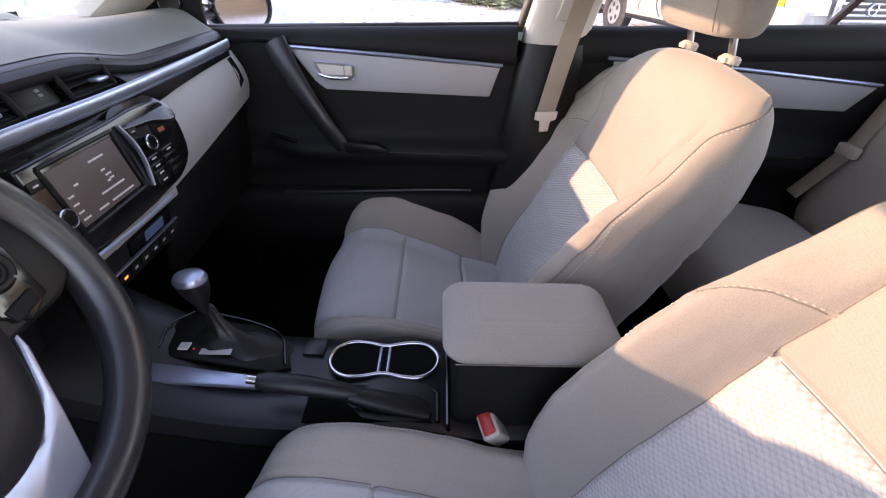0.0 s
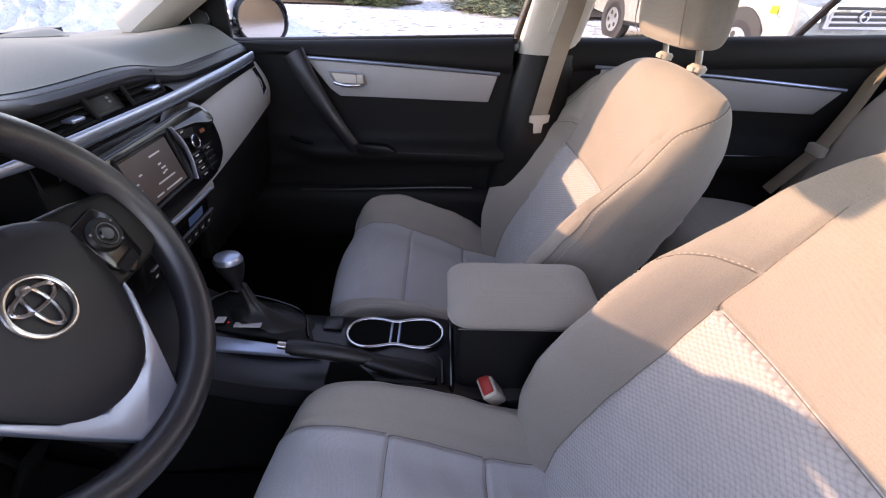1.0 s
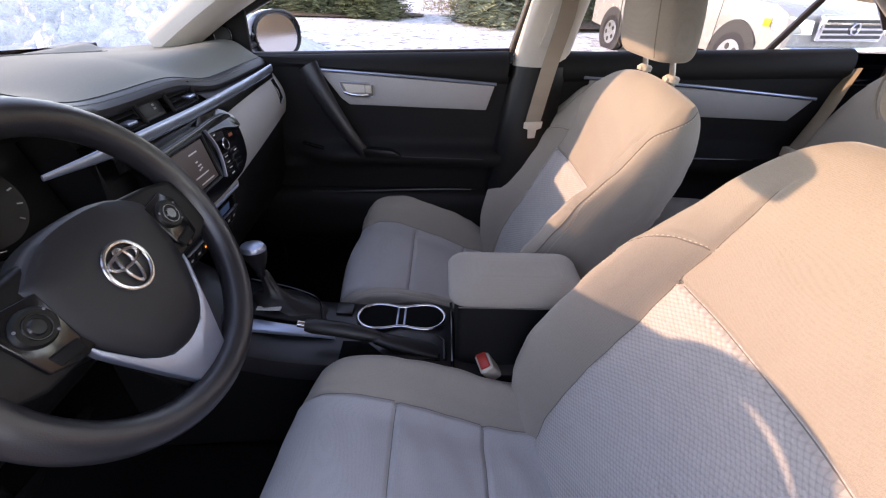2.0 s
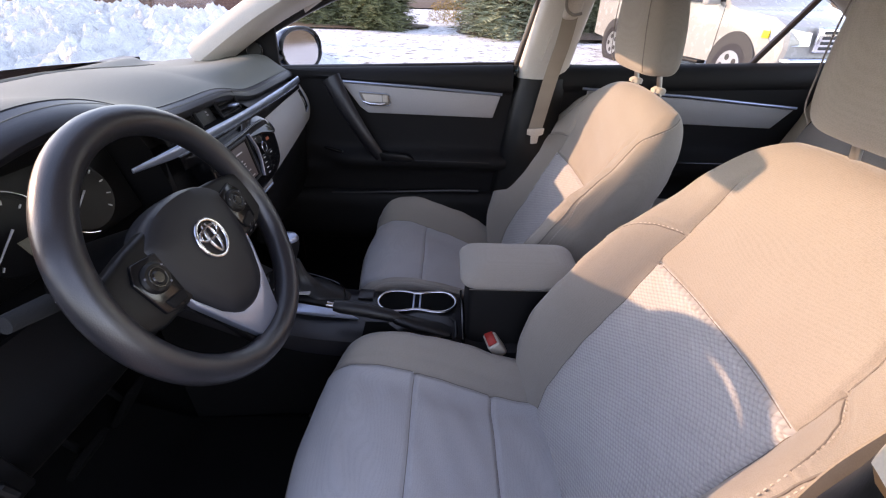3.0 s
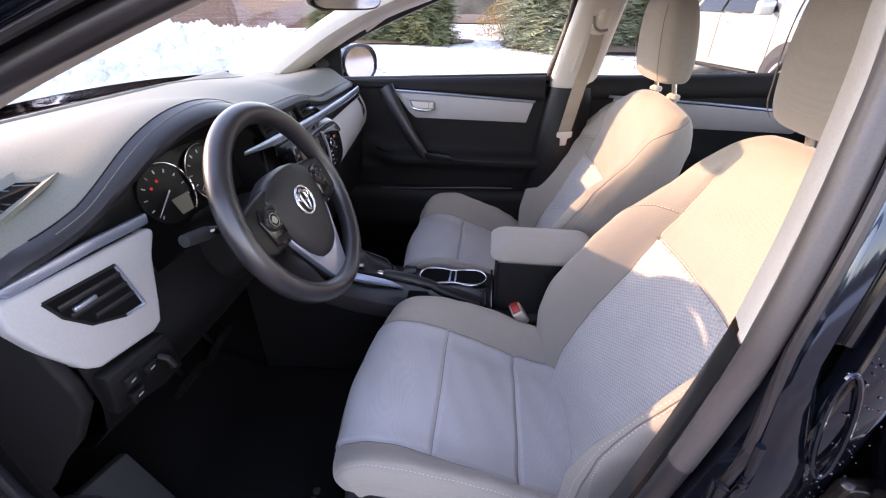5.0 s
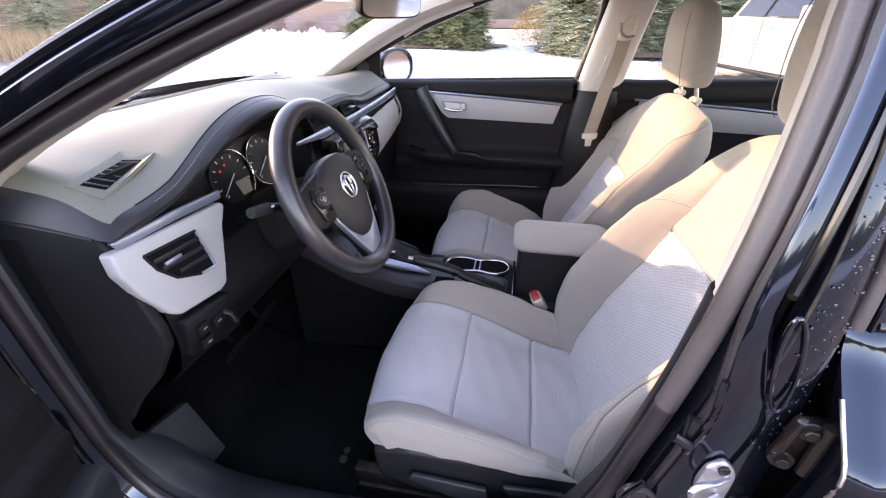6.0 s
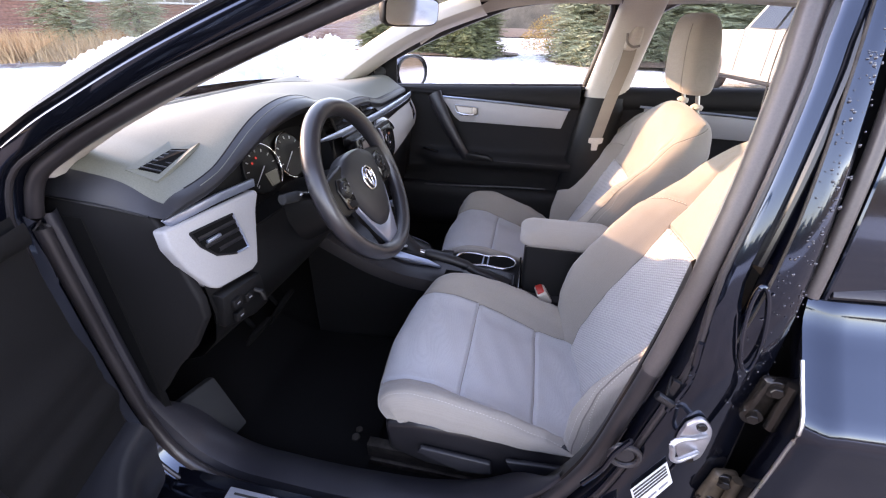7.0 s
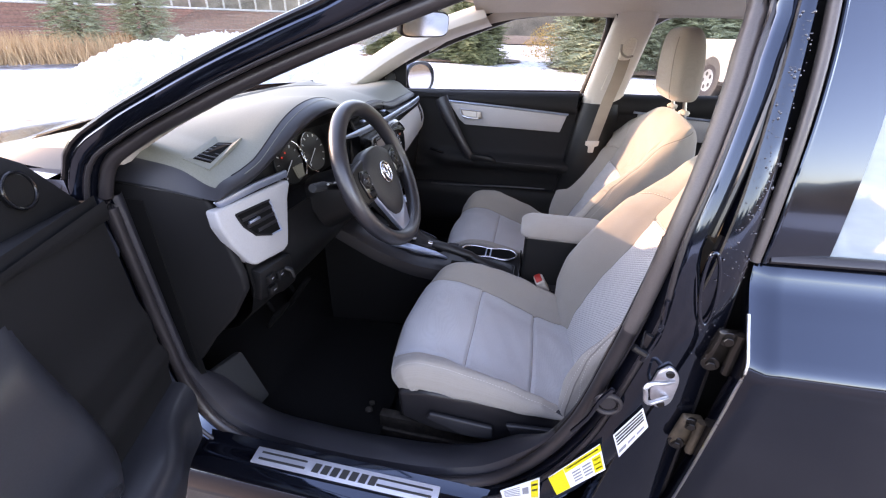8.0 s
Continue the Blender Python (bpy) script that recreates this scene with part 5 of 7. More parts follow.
    if s < 0:
        # armrest that swells out of the driver's panel
        swell_ = []
        for x in np.linspace(-0.475, -0.02, 24):
            k = math.sqrt(max(0.0, 1 - max(0.0, (-0.425 - x) / 0.05) ** 2))
            top_ = 0.90 - 0.10 * step(-0.30, -0.05, x)
            swell_.append([(x, s * (0.668 - (0.668 - y) * k), z) for y, z in curve_through([(0.668, top_), (0.645, top_ - 0.03), (0.612, top_ - 0.12), (0.592, top_ - 0.18), (0.590, 0.62), (0.612, 0.565), (0.668, 0.548)], 24)])
        part("armrest_swell", grid(np.array(swell_)), POCKET, door, "satin dark armrest panel")
    # slanting pull bar
    bar = curve_through([(-0.352, s * 0.650, 0.952), (-0.325, s * 0.634, 0.90), (-0.285, s * 0.620, 0.83), (-0.235, s * 0.612, 0.75), (-0.195, s * 0.615, 0.69)], 30)
    part("pull_bar", tube(bar, np.linspace(0.032, 0.020, 30), 16, up=(0, 1, 0), flat=0.5), SKIRT, door, "black slanting pull bar")
    part("switch_pod", slab([(x, s * 0.604, z) for x, z in ((-0.205, 0.712), (-0.10, 0.704), (-0.072, 0.690), (-0.08, 0.675), (-0.19, 0.678))], 0.03, 0.006, face=(0, -s, 0)), BLACK_HARD, door, "window switch pod")
    part("front_cup", tube([(-0.40, s * 0.64, 0.715), (-0.33, s * 0.63, 0.70)], 0.006, 8), BLACK_GLOSS, door)
    # sail corner with tweeter, mirror, window frame and glass
    sail = [(-0.735, 0.950), (-0.54, 0.950), (-0.535, 1.115), (-0.586, 1.095), (-0.648, 1.055), (-0.690, 1.005)]
    sl = part("mirror_corner", slab([(x, s * 0.705, z) for x, z in sail], 0.015, 0.004, face=(0, -s, 0)), BLACK_SOFT, door, "black corner trim with tweeter")
    part("tweeter", disc((-0.612, s * 0.697, 1.025), (0, -s, 0.1), 0.026, 0.008, 28, 0.003), BLACK_HARD, sl, "round tweeter grille")
    part("tweeter_ring", ring((-0.612, s * 0.696, 1.025), (0, -s, 0.1), 0.0265, 0.0025, 32, 8), BLACK_GLOSS, sl)
    top = [(-0.60, 1.068), (-0.45, 1.150), (-0.30, 1.222), (-0.15, 1.272), (0.0, 1.300), (0.15, 1.312), (0.30, 1.314)]
    path = [(x, s * (0.742 - 0.17 * (z - 0.98)), z) for x, z in curve_through(top, 30)]
    path += [(x, s * (0.742 - 0.17 * (z - 0.98)), z) for x, z in curve_through([(0.335, 1.30), (0.345, 1.26), (0.322, 1.15), (0.284, 0.995)], 14)]
    part("window_frame", tube(path, 0.013, 10, flat=1.3), RUBBER, door, "black window frame")
    bott = [(x, s * 0.73, belt(x) - 0.02) for x in np.linspace(0.282, -0.58, 30)]
    bm = bmesh.new()
    bm.faces.new([bm.verts.new(p) for p in path + bott])
    bmesh.ops.triangulate(bm, faces=bm.faces)
    if s > 0:
        part("window_pane", bm, GLASS, door, "clear side window", smooth=False).visible_shadow = False
    else:
        bm.free()
    part("belt_cap", grid(np.array([[(x, s * 0.698, belt(x) - 0.014), (x, s * 0.700, belt(x) - 0.001), (x, s * 0.743, belt(x) - 0.003), (x, s * 0.748, belt(x) - 0.020)] for x in np.linspace(-0.735, 0.28, 16)])), BLACK_HARD, door, "black cap along the window sill")
    part("belt_seal", tube([(x, s * 0.722, belt(x) + 0.002) for x in np.linspace(-0.55, 0.27, 16)], 0.006, 8), RUBBER, door)
    # door mirror outside
    c, turn = Vector((-0.530, 0.945, 1.002)), radians(24)
    across, back = Vector((math.sin(turn), math.cos(turn), 0)), Vector((math.cos(turn), -math.sin(turn), 0.095)).normalized()

    def oval(w, h, d):
        pts = [c + back * d + across * (w * math.copysign(abs(math.cos(t)) ** 0.85, math.cos(t))) + Vector((0, 0, h * math.copysign(abs(math.sin(t)) ** 0.9, math.sin(t)))) for t in np.linspace(0, 2 * math.pi, 40, endpoint=False)]
        return [(p.x, s * p.y, p.z) for p in pts]
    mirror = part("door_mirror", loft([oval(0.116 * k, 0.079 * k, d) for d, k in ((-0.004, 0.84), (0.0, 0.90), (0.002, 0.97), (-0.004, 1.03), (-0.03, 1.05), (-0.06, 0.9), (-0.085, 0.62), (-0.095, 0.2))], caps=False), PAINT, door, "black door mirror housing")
    part("mirror_glass", slab([(x - 0.072 * (z - c.z), y, z) for x, y, z in oval(0.100, 0.068, -0.003)], 0.003, face=(back.x, s * back.y, 0)), MIRROR, mirror, "mirror glass")
    part("mirror_rim", tube(oval(0.110, 0.075, 0.0005), 0.0062, 8, closed=True), BLACK_HARD, mirror, "black rim round the mirror glass")
    part("mirror_arm", tube([(-0.60, s * 0.75, 0.985), (-0.585, s * 0.90, 0.985)], 0.02, 10, flat=0.6), BLACK_HARD, mirror)
    return door


passenger_door = front_door(1, "closed passenger door, black with light grey insert")
driver_door = front_door(-1, "driver's door standing wide open, black inside")
driver_door.rotation_euler = (0, 0, radians(-72))

rear = thing("rear_door", "closed rear passenger-side door, black with grey insert", "car door", (0.45, 0.75, 0.3), "car doors")
X = np.linspace(0.36, 1.32, 24)
part("door_skin", grid(np.array([[(x, y, z) for y, z in ((0.742, 1.0), (0.80, 0.90), (0.845, 0.845), (0.86, 0.6), (0.81, 0.32), (0.72, 0.33), (0.70, 0.9), (0.705, 1.0))] for x in X]), wrap=True, caps=True), PAINT, rear, "black painted door skin")
part("upper_pad", grid(np.array([[(x, y, z + 0.035 * (x - 0.45)) for y, z in curve_through([(0.715, 0.998), (0.69, 1.003), (0.668, 0.995), (0.655, 0.972), (0.655, 0.935), (0.665, 0.92)], 14)] for x in X])), BLACK_SOFT, rear, "black soft upper pad")
part("middle_panel", grid(np.array([[(x, y, z) for y, z in curve_through([(0.664, 0.95), (0.664, 0.88), (0.662, 0.80), (0.65, 0.73), (0.61, 0.70), (0.61, 0.67), (0.65, 0.61), (0.64, 0.5), (0.66, 0.35), (0.71, 0.3)], 30)] for x in X])), BLACK_SOFT, rear, "black vinyl door panel")
part("insert", slab([(0.52, 0.654, 0.930), (0.86, 0.654, 0.912), (1.245, 0.654, 0.884), (1.19, 0.654, 0.818), (0.86, 0.654, 0.826), (0.52, 0.654, 0.835)], 0.01, 0.003, face=(0, -1, 0)), LIGHT_TRIM, rear, "light grey insert")
part("silver_line", tube([(0.50, 0.653, 0.937), (0.86, 0.652, 0.920), (1.25, 0.653, 0.890)], 0.0045, 8), SILVER, rear)
part("armrest_seam", tube([(0.6, 0.609, 0.70), (1.1, 0.609, 0.70)], 0.0025, 6), BLACK_GLOSS, rear)
part("quarter_post", tube([(1.075, 0.715, 1.015), (1.20, 0.69, 1.22), (1.25, 0.68, 1.28)], 0.011, 8), RUBBER, rear, "black quarter-window post")
path = [(x, 0.742 - 0.17 * (z - 0.98), z) for x, z in curve_through([(0.44, 1.0), (0.475, 1.15), (0.50, 1.27), (0.56, 1.305), (0.8, 1.31), (1.0, 1.295), (1.2, 1.24), (1.36, 1.15), (1.42, 1.09)], 40)]
part("window_frame", tube(path, 0.012, 8), RUBBER, rear)
bm = bmesh.new()
bm.faces.new([bm.verts.new(p) for p in path + [(x, 0.73, 0.99 + 0.03 * (x - 0.45)) for x in np.linspace(1.4, 0.45, 20)]])
bmesh.ops.triangulate(bm, faces=bm.faces)
part("window_pane", bm, GLASS, rear, "clear rear side window", smooth=False).visible_shadow = False


# ---- car body: floor, pillars, roof, windscreen ----
def tumble(z):
    """Half width of the side opening at a height."""
    return 0.745 - 0.075 * max(0.0, (z - 0.95) / 0.35) ** 1.3


OPENING = [(-0.700, 0.945), (-0.692, 0.80), (-0.682, 0.60), (-0.665, 0.45), (-0.62, 0.35), (-0.54, 0.298), (-0.40, 0.280), (-0.20, 0.282), (-0.03, 0.305), (0.08, 0.355), (0.155, 0.44), (0.215, 0.56), (0.258, 0.75), (0.290, 0.95), (0.317, 1.12), (0.327, 1.22), (0.325, 1.30), (0.285, 1.328), (0.15, 1.325), (0.0, 1.298), (-0.10, 1.266), (-0.20, 1.231), (-0.30, 1.193), (-0.40, 1.152), (-0.50, 1.106), (-0.60, 1.056), (-0.672, 1.008)]
N_LOOP = 160
loop = curve_through(OPENING + OPENING[:1], N_LOOP + 1)[:-1]
tan = np.roll(loop, -1, 0) - np.roll(loop, 1, 0)
tan /= np.linalg.norm(tan, axis=1)[:, None]
out = np.stack([-tan[:, 1], tan[:, 0]], 1)
if ((loop - loop.mean(0)) * out).sum() < 0:
    out = -out


def around(offsets, side=-1, sel=None):
    """Rows round the opening: (outwards, sideways) from its edge; sel picks a run of the line."""
    idx = range(N_LOOP + 1) if sel is None else sel
    rows = []
    for i in idx:
        i %= N_LOOP
        slim_ = 1 - 0.50 * step(0.80, 0.96, loop[i, 1]) * (1 - step(-0.22, 0.02, loop[i, 0]))
        up_ = step(0.84, 1.0, loop[i, 1]) if loop[i, 0] > 0.2 else 0.0
        slim_ *= 1 - 0.62 * up_
        off = [(d * slim_ if d > 0 else d, w * (1 - 0.3 * up_) if d > 0.01 else w) for d, w in offsets]
        rows.append([(loop[i, 0] + out[i, 0] * d, side * (tumble(loop[i, 1]) + w), loop[i, 1] + out[i, 1] * d) for d, w in off])
    return np.array(rows)


shell = thing("car_body", "black painted car body with door jamb and pillars", "car body", (0, 0, 0.2))
JAMB = [(0.0, -0.004), (0.014, 0.0), (0.022, 0.004), (0.028, 0.018), (0.036, 0.036), (0.05, 0.042), (0.075, 0.045), (0.088, 0.040), (0.095, 0.030)]
for side in (-1, 1):
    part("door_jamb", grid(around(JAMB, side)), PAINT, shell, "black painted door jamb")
    part("door_seal", tube(around([(0.006, 0.004)], side)[:-1, 0], 0.0125, 10, closed=True), RUBBER, shell, "black rubber door seal")
    part("seal_lip", tube(around([(0.032, 0.030)], side)[:-1, 0], 0.005, 8, closed=True), RUBBER, shell)
run = [i for i in range(N_LOOP) if loop[i, 1] > 0.80 and loop[i, 0] > 0.2 and loop[i, 1] < 1.31]
# Slightly thicker tube over the dark seal, coloured as if in sun.
part("seal_front", tube(around([(0.0055, 0.0045)], -1, run)[:, 0], 0.0132, 12), LIT_RUBBER, shell, "stretch of the door seal coloured as sunlit")
run = [i for i in run if loop[i, 1] > 0.98]
part("seal_ridge", tube(around([(0.040, 0.014)], -1, run)[:, 0], 0.0055, 8), LIT_RUBBER, shell, "second ridge of the door seal")
run = [i for i in range(N_LOOP) if loop[i, 1] > 0.965 and loop[i, 0] > 0.2]
part("b_pillar_trim", grid(around([(0.004, -0.006), (-0.002, -0.012), (0.003, -0.024), (0.014, -0.042), (0.034, -0.076), (0.07, -0.09)], -1, run)), BEIGE_TRIM, shell, "light beige upper pillar trim")
run = [i for i in range(N_LOOP) if loop[i, 1] <= 0.985 and loop[i, 0] > 0.12]
part("b_pillar_lower_trim", grid(around([(0.004, -0.003), (-0.004, -0.010), (0.0, -0.024), (0.010, -0.042), (0.030, -0.072), (0.07, -0.09)], -1, run)), BLACK_HARD, shell, "dark lower pillar trim")
run = [i for i in range(N_LOOP) if loop[i, 1] > 0.99 and loop[i, 0] < 0.27]
part("a_pillar_trim", grid(around([(0.004, -0.006), (-0.004, -0.02), (0.0, -0.06), (0.03, -0.085), (0.06, -0.08)], -1, run)), BEIGE_TRIM, shell, "light beige windscreen pillar trim")
run = [i for i in range(N_LOOP // 2) if loop[i, 0] < 0.2 and loop[i, 1] < 0.97]
wide = around([(0.004, -0.006), (-0.014, -0.018), (-0.018, -0.040), (-0.012, -0.075), (0.012, -0.105), (0.06, -0.11)], -1, run)
thin = around([(0.004, -0.004), (-0.004, -0.009), (-0.006, -0.014), (-0.004, -0.020), (0.0, -0.026), (0.006, -0.03)], -1, run)
share = np.array([step(0.52, 0.36, loop[i, 1]) for i in run])[:, None, None]
part("sill_trim", grid(thin + (wide - thin) * share), SILL_TRIM, shell, "black plastic trim round the sill")
# windscreen pillars outside, with drip edge
for side in (-1, 1):
    run = [i for i in range(N_LOOP) if loop[i, 1] > 1.0 and loop[i, 0] < 0.36]
    run = run + [N_LOOP + i for i in range(8)]
    part("a_pillar_outer", grid(around([(0.075, 0.046), (0.10, 0.040), (0.118, 0.022), (0.124, 0.0), (0.128, -0.03), (0.115, -0.06), (0.06, -0.075)], side, run)), PAINT, shell, "black painted windscreen pillar")
    part("drip_strip", tube(around([(0.100, 0.043)], side, run)[:, 0], 0.005, 8), BLACK_GLOSS, shell)
# hinge pillar and front wing behind the open door
part("hinge_pillar", grid(np.array([[(x, y, z) for x, y in ((-0.73, -0.79), (-0.80, -0.795), (-0.83, -0.81), (-0.85, -0.84), (-0.98, -0.86), (-1.3, -0.86))] for z in np.linspace(0.28, 0.99, 12)])), PAINT, shell)
for z in (0.45, 0.80):
    part("door_hinge", joined(rbox(-0.80, -0.755, -0.815, -0.79, z - 0.035, z + 0.035, 0.006), tube([(-0.785, -0.822, z - 0.04), (-0.785, -0.822, z + 0.04)], 0.011, 10)), PAINT, shell)
strap = part("check_strap", joined(tube([(-0.76, -0.775, 0.655), (-0.715, -0.80, 0.668), (-0.67, -0.86, 0.672)], 0.005, 8), rbox(-0.775, -0.745, -0.80, -0.765, 0.63, 0.68, 0.006)), PAINT, shell, "black door check arm")
part("check_clip", joined(disc((-0.700, -0.797, 0.676), (0.5, -1, 0.3), 0.012, 0.012, 14, 0.003), disc((-0.712, -0.792, 0.690), (0.6, -1, 0.5), 0.009, 0.010, 10, 0.002), rbox(-0.716, -0.694, -0.80, -0.785, 0.655, 0.672, 0.003)), ZINC, strap, "shiny zinc clip")
# sill outside and sill plate
part("sill_outer", grid(np.array([[(x, y, z) for y, z in curve_through([(-0.76, 0.325), (-0.775, 0.312), (-0.815, 0.308), (-0.845, 0.295), (-0.858, 0.255), (-0.85, 0.20), (-0.80, 0.17)], 24)] for x in np.linspace(-0.75, 0.42, 16)])), PAINT, shell, "black painted sill")
plate = thing("sill_plate", "brushed silver sill plate with dark marks on the door sill", "sill plate", (-0.26, -0.795, 0.31))
part("plate", slab([(-0.492, -0.772, 0.3165), (-0.492, -0.812, 0.3125), (-0.030, -0.812, 0.3125), (-0.030, -0.772, 0.3165)], 0.004, 0.0015), PLATE, plate, "brushed silver plate")
for x0, x1 in ((-0.475, -0.355), (-0.175, -0.045)):
    for y in (-0.784, -0.800):
        part("plate_line", rbox(x0, x1, y - 0.0022, y + 0.0022, 0.3135, 0.3166, 0), INK, plate)


# the name on the plate, as slanting bars
for i in range(7):
    x = -0.337 + 0.0235 * i
    part("plate_mark", slab([(x, -0.804, 0.3152), (x + 0.017, -0.804, 0.3152), (x + 0.021, -0.783, 0.3172), (x + 0.004, -0.783, 0.3172)], 0.002), INK, plate)
# rear jamb: striker, hinges, bolts, labels
jam = thing("door_striker", "zinc door striker bolted to the black pillar", "striker", (0.33, -0.785, 0.71))
plate_line = curve_through([(0.318, 0.772), (0.334, 0.788), (0.348, 0.775), (0.353, 0.740), (0.347, 0.708), (0.334, 0.700), (0.323, 0.712), (0.315, 0.742), (0.318, 0.772)], 29)[:-1]
part("striker_plate", slab([(x, -0.798, z) for x, z in plate_line], 0.008, 0.0025, face=(0, -1, 0)), ZINC, jam, "zinc plate")
part("striker_loop", tube(curve_through([(0.343, -0.800, 0.764), (0.325, -0.811, 0.767), (0.304, -0.820, 0.769), (0.298, -0.822, 0.763), (0.301, -0.822, 0.748), (0.304, -0.822, 0.735), (0.310, -0.820, 0.730), (0.326, -0.811, 0.729), (0.343, -0.800, 0.728)], 30), 0.0038, 10), ZINC, jam, "zinc loop")
for x, z in ((0.335, 0.776), (0.336, 0.712)):
    part("bolt", disc((x, -0.802, z), (0, -1, 0), 0.0065, 0.005, 12), GRIME, jam)
# rubber plug, bracket and catch in the channel
plug = solo("rubber_plug", joined(disc((0.262, -0.789, 0.680), (0, -1, 0), 0.017, 0.01, 24, 0.004), ring((0.262, -0.789, 0.680), (0, -1, 0), 0.020, 0.0045, 28, 8)), RUBBER, "round black rubber plug in the door jamb", "plug")
solo("jamb_bracket", joined(slab([(0.285, -0.792, 0.842), (0.300, -0.792, 0.835), (0.302, -0.792, 0.795), (0.285, -0.792, 0.80)], 0.012, 0.003, face=(0, -1, 0)), tube([(0.272, -0.794, 0.815), (0.292, -0.797, 0.805)], 0.006, 8)), BLACK_GLOSS, "small black plastic bracket in the door jamb", "bracket")
part("jamb_rib", tube(curve_through([(0.300, -0.791, 0.905), (0.302, -0.793, 0.84), (0.291, -0.793, 0.79)], 16), 0.004, 8), PAINT, shell)
part("jamb_rib", tube(curve_through([(0.215, -0.791, 0.600), (0.237, -0.793, 0.650), (0.247, -0.793, 0.69), (0.262, -0.793, 0.72)], 16), 0.004, 8), PAINT, shell)


# long oval pressing above the hinge
for k, r in ((1.0, 0.0026),):
    part("jamb_pressing", tube([(0.349 - 0.0075 * math.sin(t) + 0.011 * k * math.cos(t), -0.7875 + 0.005 * math.sin(t), 0.930 + 0.056 * (0.35 + 0.65 * k) * math.sin(t)) for t in np.linspace(0, 2 * math.pi, 40, endpoint=False)], r, 8, closed=True, up=(0, 1, 0)), PAINT, shell)


# stickers on the jamb
def sticker(name, quad, label, bars):
    """A flat sticker on the jamb; bars are (u0, u1, v0, v1, material) over its quad."""
    q = [Vector((x, -0.7945, z)) for x, z in quad]

    def at(u, v, o):
        p = (q[0] * (1 - u) + q[1] * u) * (1 - v) + (q[3] * (1 - u) + q[2] * u) * v
        return p + Vector((0, o, 0))
    st = thing(name, label, "sticker", tuple(q[0]), "jamb stickers")
    part("sheet", slab([at(0, 0, 0), at(1, 0, 0), at(1, 1, 0), at(0, 1, 0)], 0.0015, face=(0, -1, 0)), LABEL_WHITE, st)
    for u0, u1, v0, v1, mat in bars:
        part("print", slab([at(u0, v0, -0.0006), at(u1, v0, -0.0006), at(u1, v1, -0.0006), at(u0, v1, -0.0006)], 0.001, face=(0, -1, 0)), mat, st)


lines = [(0.42, 0.58, 0.40 + 0.13 * i, 0.45 + 0.13 * i, INK_GREY) for i in range(4)] + [(0.62, 0.78, 0.40 + 0.13 * i, 0.45 + 0.13 * i, INK_GREY) for i in range(4)]
sticker("tyre_sticker", [(0.192, 0.459), (0.267, 0.584), (0.290, 0.518), (0.216, 0.411)], "yellow and white tyre sticker on the black jamb",
        [(0.0, 0.30, 0.02, 0.98, LABEL_YELLOW), (0.31, 1.0, 0.02, 0.25, LABEL_YELLOW), (0.36, 0.95, 0.08, 0.14, INK_GREY), (0.81, 0.97, 0.32, 0.92, LABEL_YELLOW), (0.83, 0.95, 0.40, 0.45, INK), (0.83, 0.95, 0.58, 0.63, INK), (0.83, 0.95, 0.76, 0.81, INK)] + lines)
sticker("code_sticker", [(0.284, 0.612), (0.316, 0.690), (0.334, 0.649), (0.305, 0.559)], "white sticker with dark print on the jamb",
        [(0.05, 0.95, 0.06 + 0.13 * i, 0.13 + 0.13 * i, INK) for i in range(4)] + [(0.05, 0.30, 0.74, 0.86, INK_GREY), (0.36, 0.60, 0.76, 0.84, INK_GREY), (0.66, 0.90, 0.76, 0.84, INK_GREY)])
sticker("warning_sticker", [(0.103, 0.383), (0.176, 0.453), (0.184, 0.390), (0.111, 0.358)], "white and yellow warning sticker on the jamb",
        [(0.78, 0.97, 0.05, 0.95, LABEL_YELLOW), (0.80, 0.95, 0.2, 0.32, INK), (0.80, 0.95, 0.5, 0.6, INK)] + [(0.08, 0.50, 0.15 + 0.14 * i, 0.20 + 0.14 * i, INK_GREY) for i in range(5)] + [(0.56, 0.72, 0.3, 0.7, INK_GREY)])
# rear door of the driver's side, closed
rdoor = thing("rear_door", "closed glossy black rear door with water drops, driver's side", "car door", (0.42, -0.8, 0.3), "car doors")
skin = []
for x in np.linspace(0.408, 1.5, 60):
    r = 0.012 * math.exp(-((x - 0.408) / 0.006) ** 2)
    skin.append([(x, -(y - r), z + 0.03 * (x - 0.42)) for y, z in curve_through([(0.745, 0.975), (0.762, 0.967), (0.772, 0.94), (0.798, 0.905), (0.838, 0.856), (0.8445, 0.848), (0.847, 0.842), (0.8465, 0.80), (0.841, 0.70), (0.832, 0.58), (0.82, 0.46), (0.805, 0.36), (0.79, 0.30)], 60)])
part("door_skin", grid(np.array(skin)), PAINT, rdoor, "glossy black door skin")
part("door_edge", grid(np.array([[(p[0][0], p[0][1], p[0][2]), (0.409, p[0][1] + 0.03, p[0][2]), (0.43, p[0][1] + 0.06, p[0][2])] for p in [[q] for q in skin[0]]])), PAINT, rdoor)
# Bare-steel bead stands for the glint of sun on the painted fold.
part("edge_bead", tube(np.array(skin[0])[8:], 0.0022, 8), STEEL, rdoor, "folded door edge with a painted glint")
fr = curve_through([(0.396, 0.975), (0.401, 1.065), (0.405, 1.145), (0.405, 1.227), (0.400, 1.31)], 24)
part("frame_strip", tube([(x, -(tumble(z) + 0.030), z) for x, z in fr], 0.0085, 12, flat=0.8, up=(1, 0, 0)), LIT_RUBBER, rdoor, "rubber window frame strip coloured as sunlit")
part("frame_edge", tube([(x + 0.011, -(tumble(z) + 0.033), z) for x, z in fr], 0.0028, 8), PAINT, rdoor)
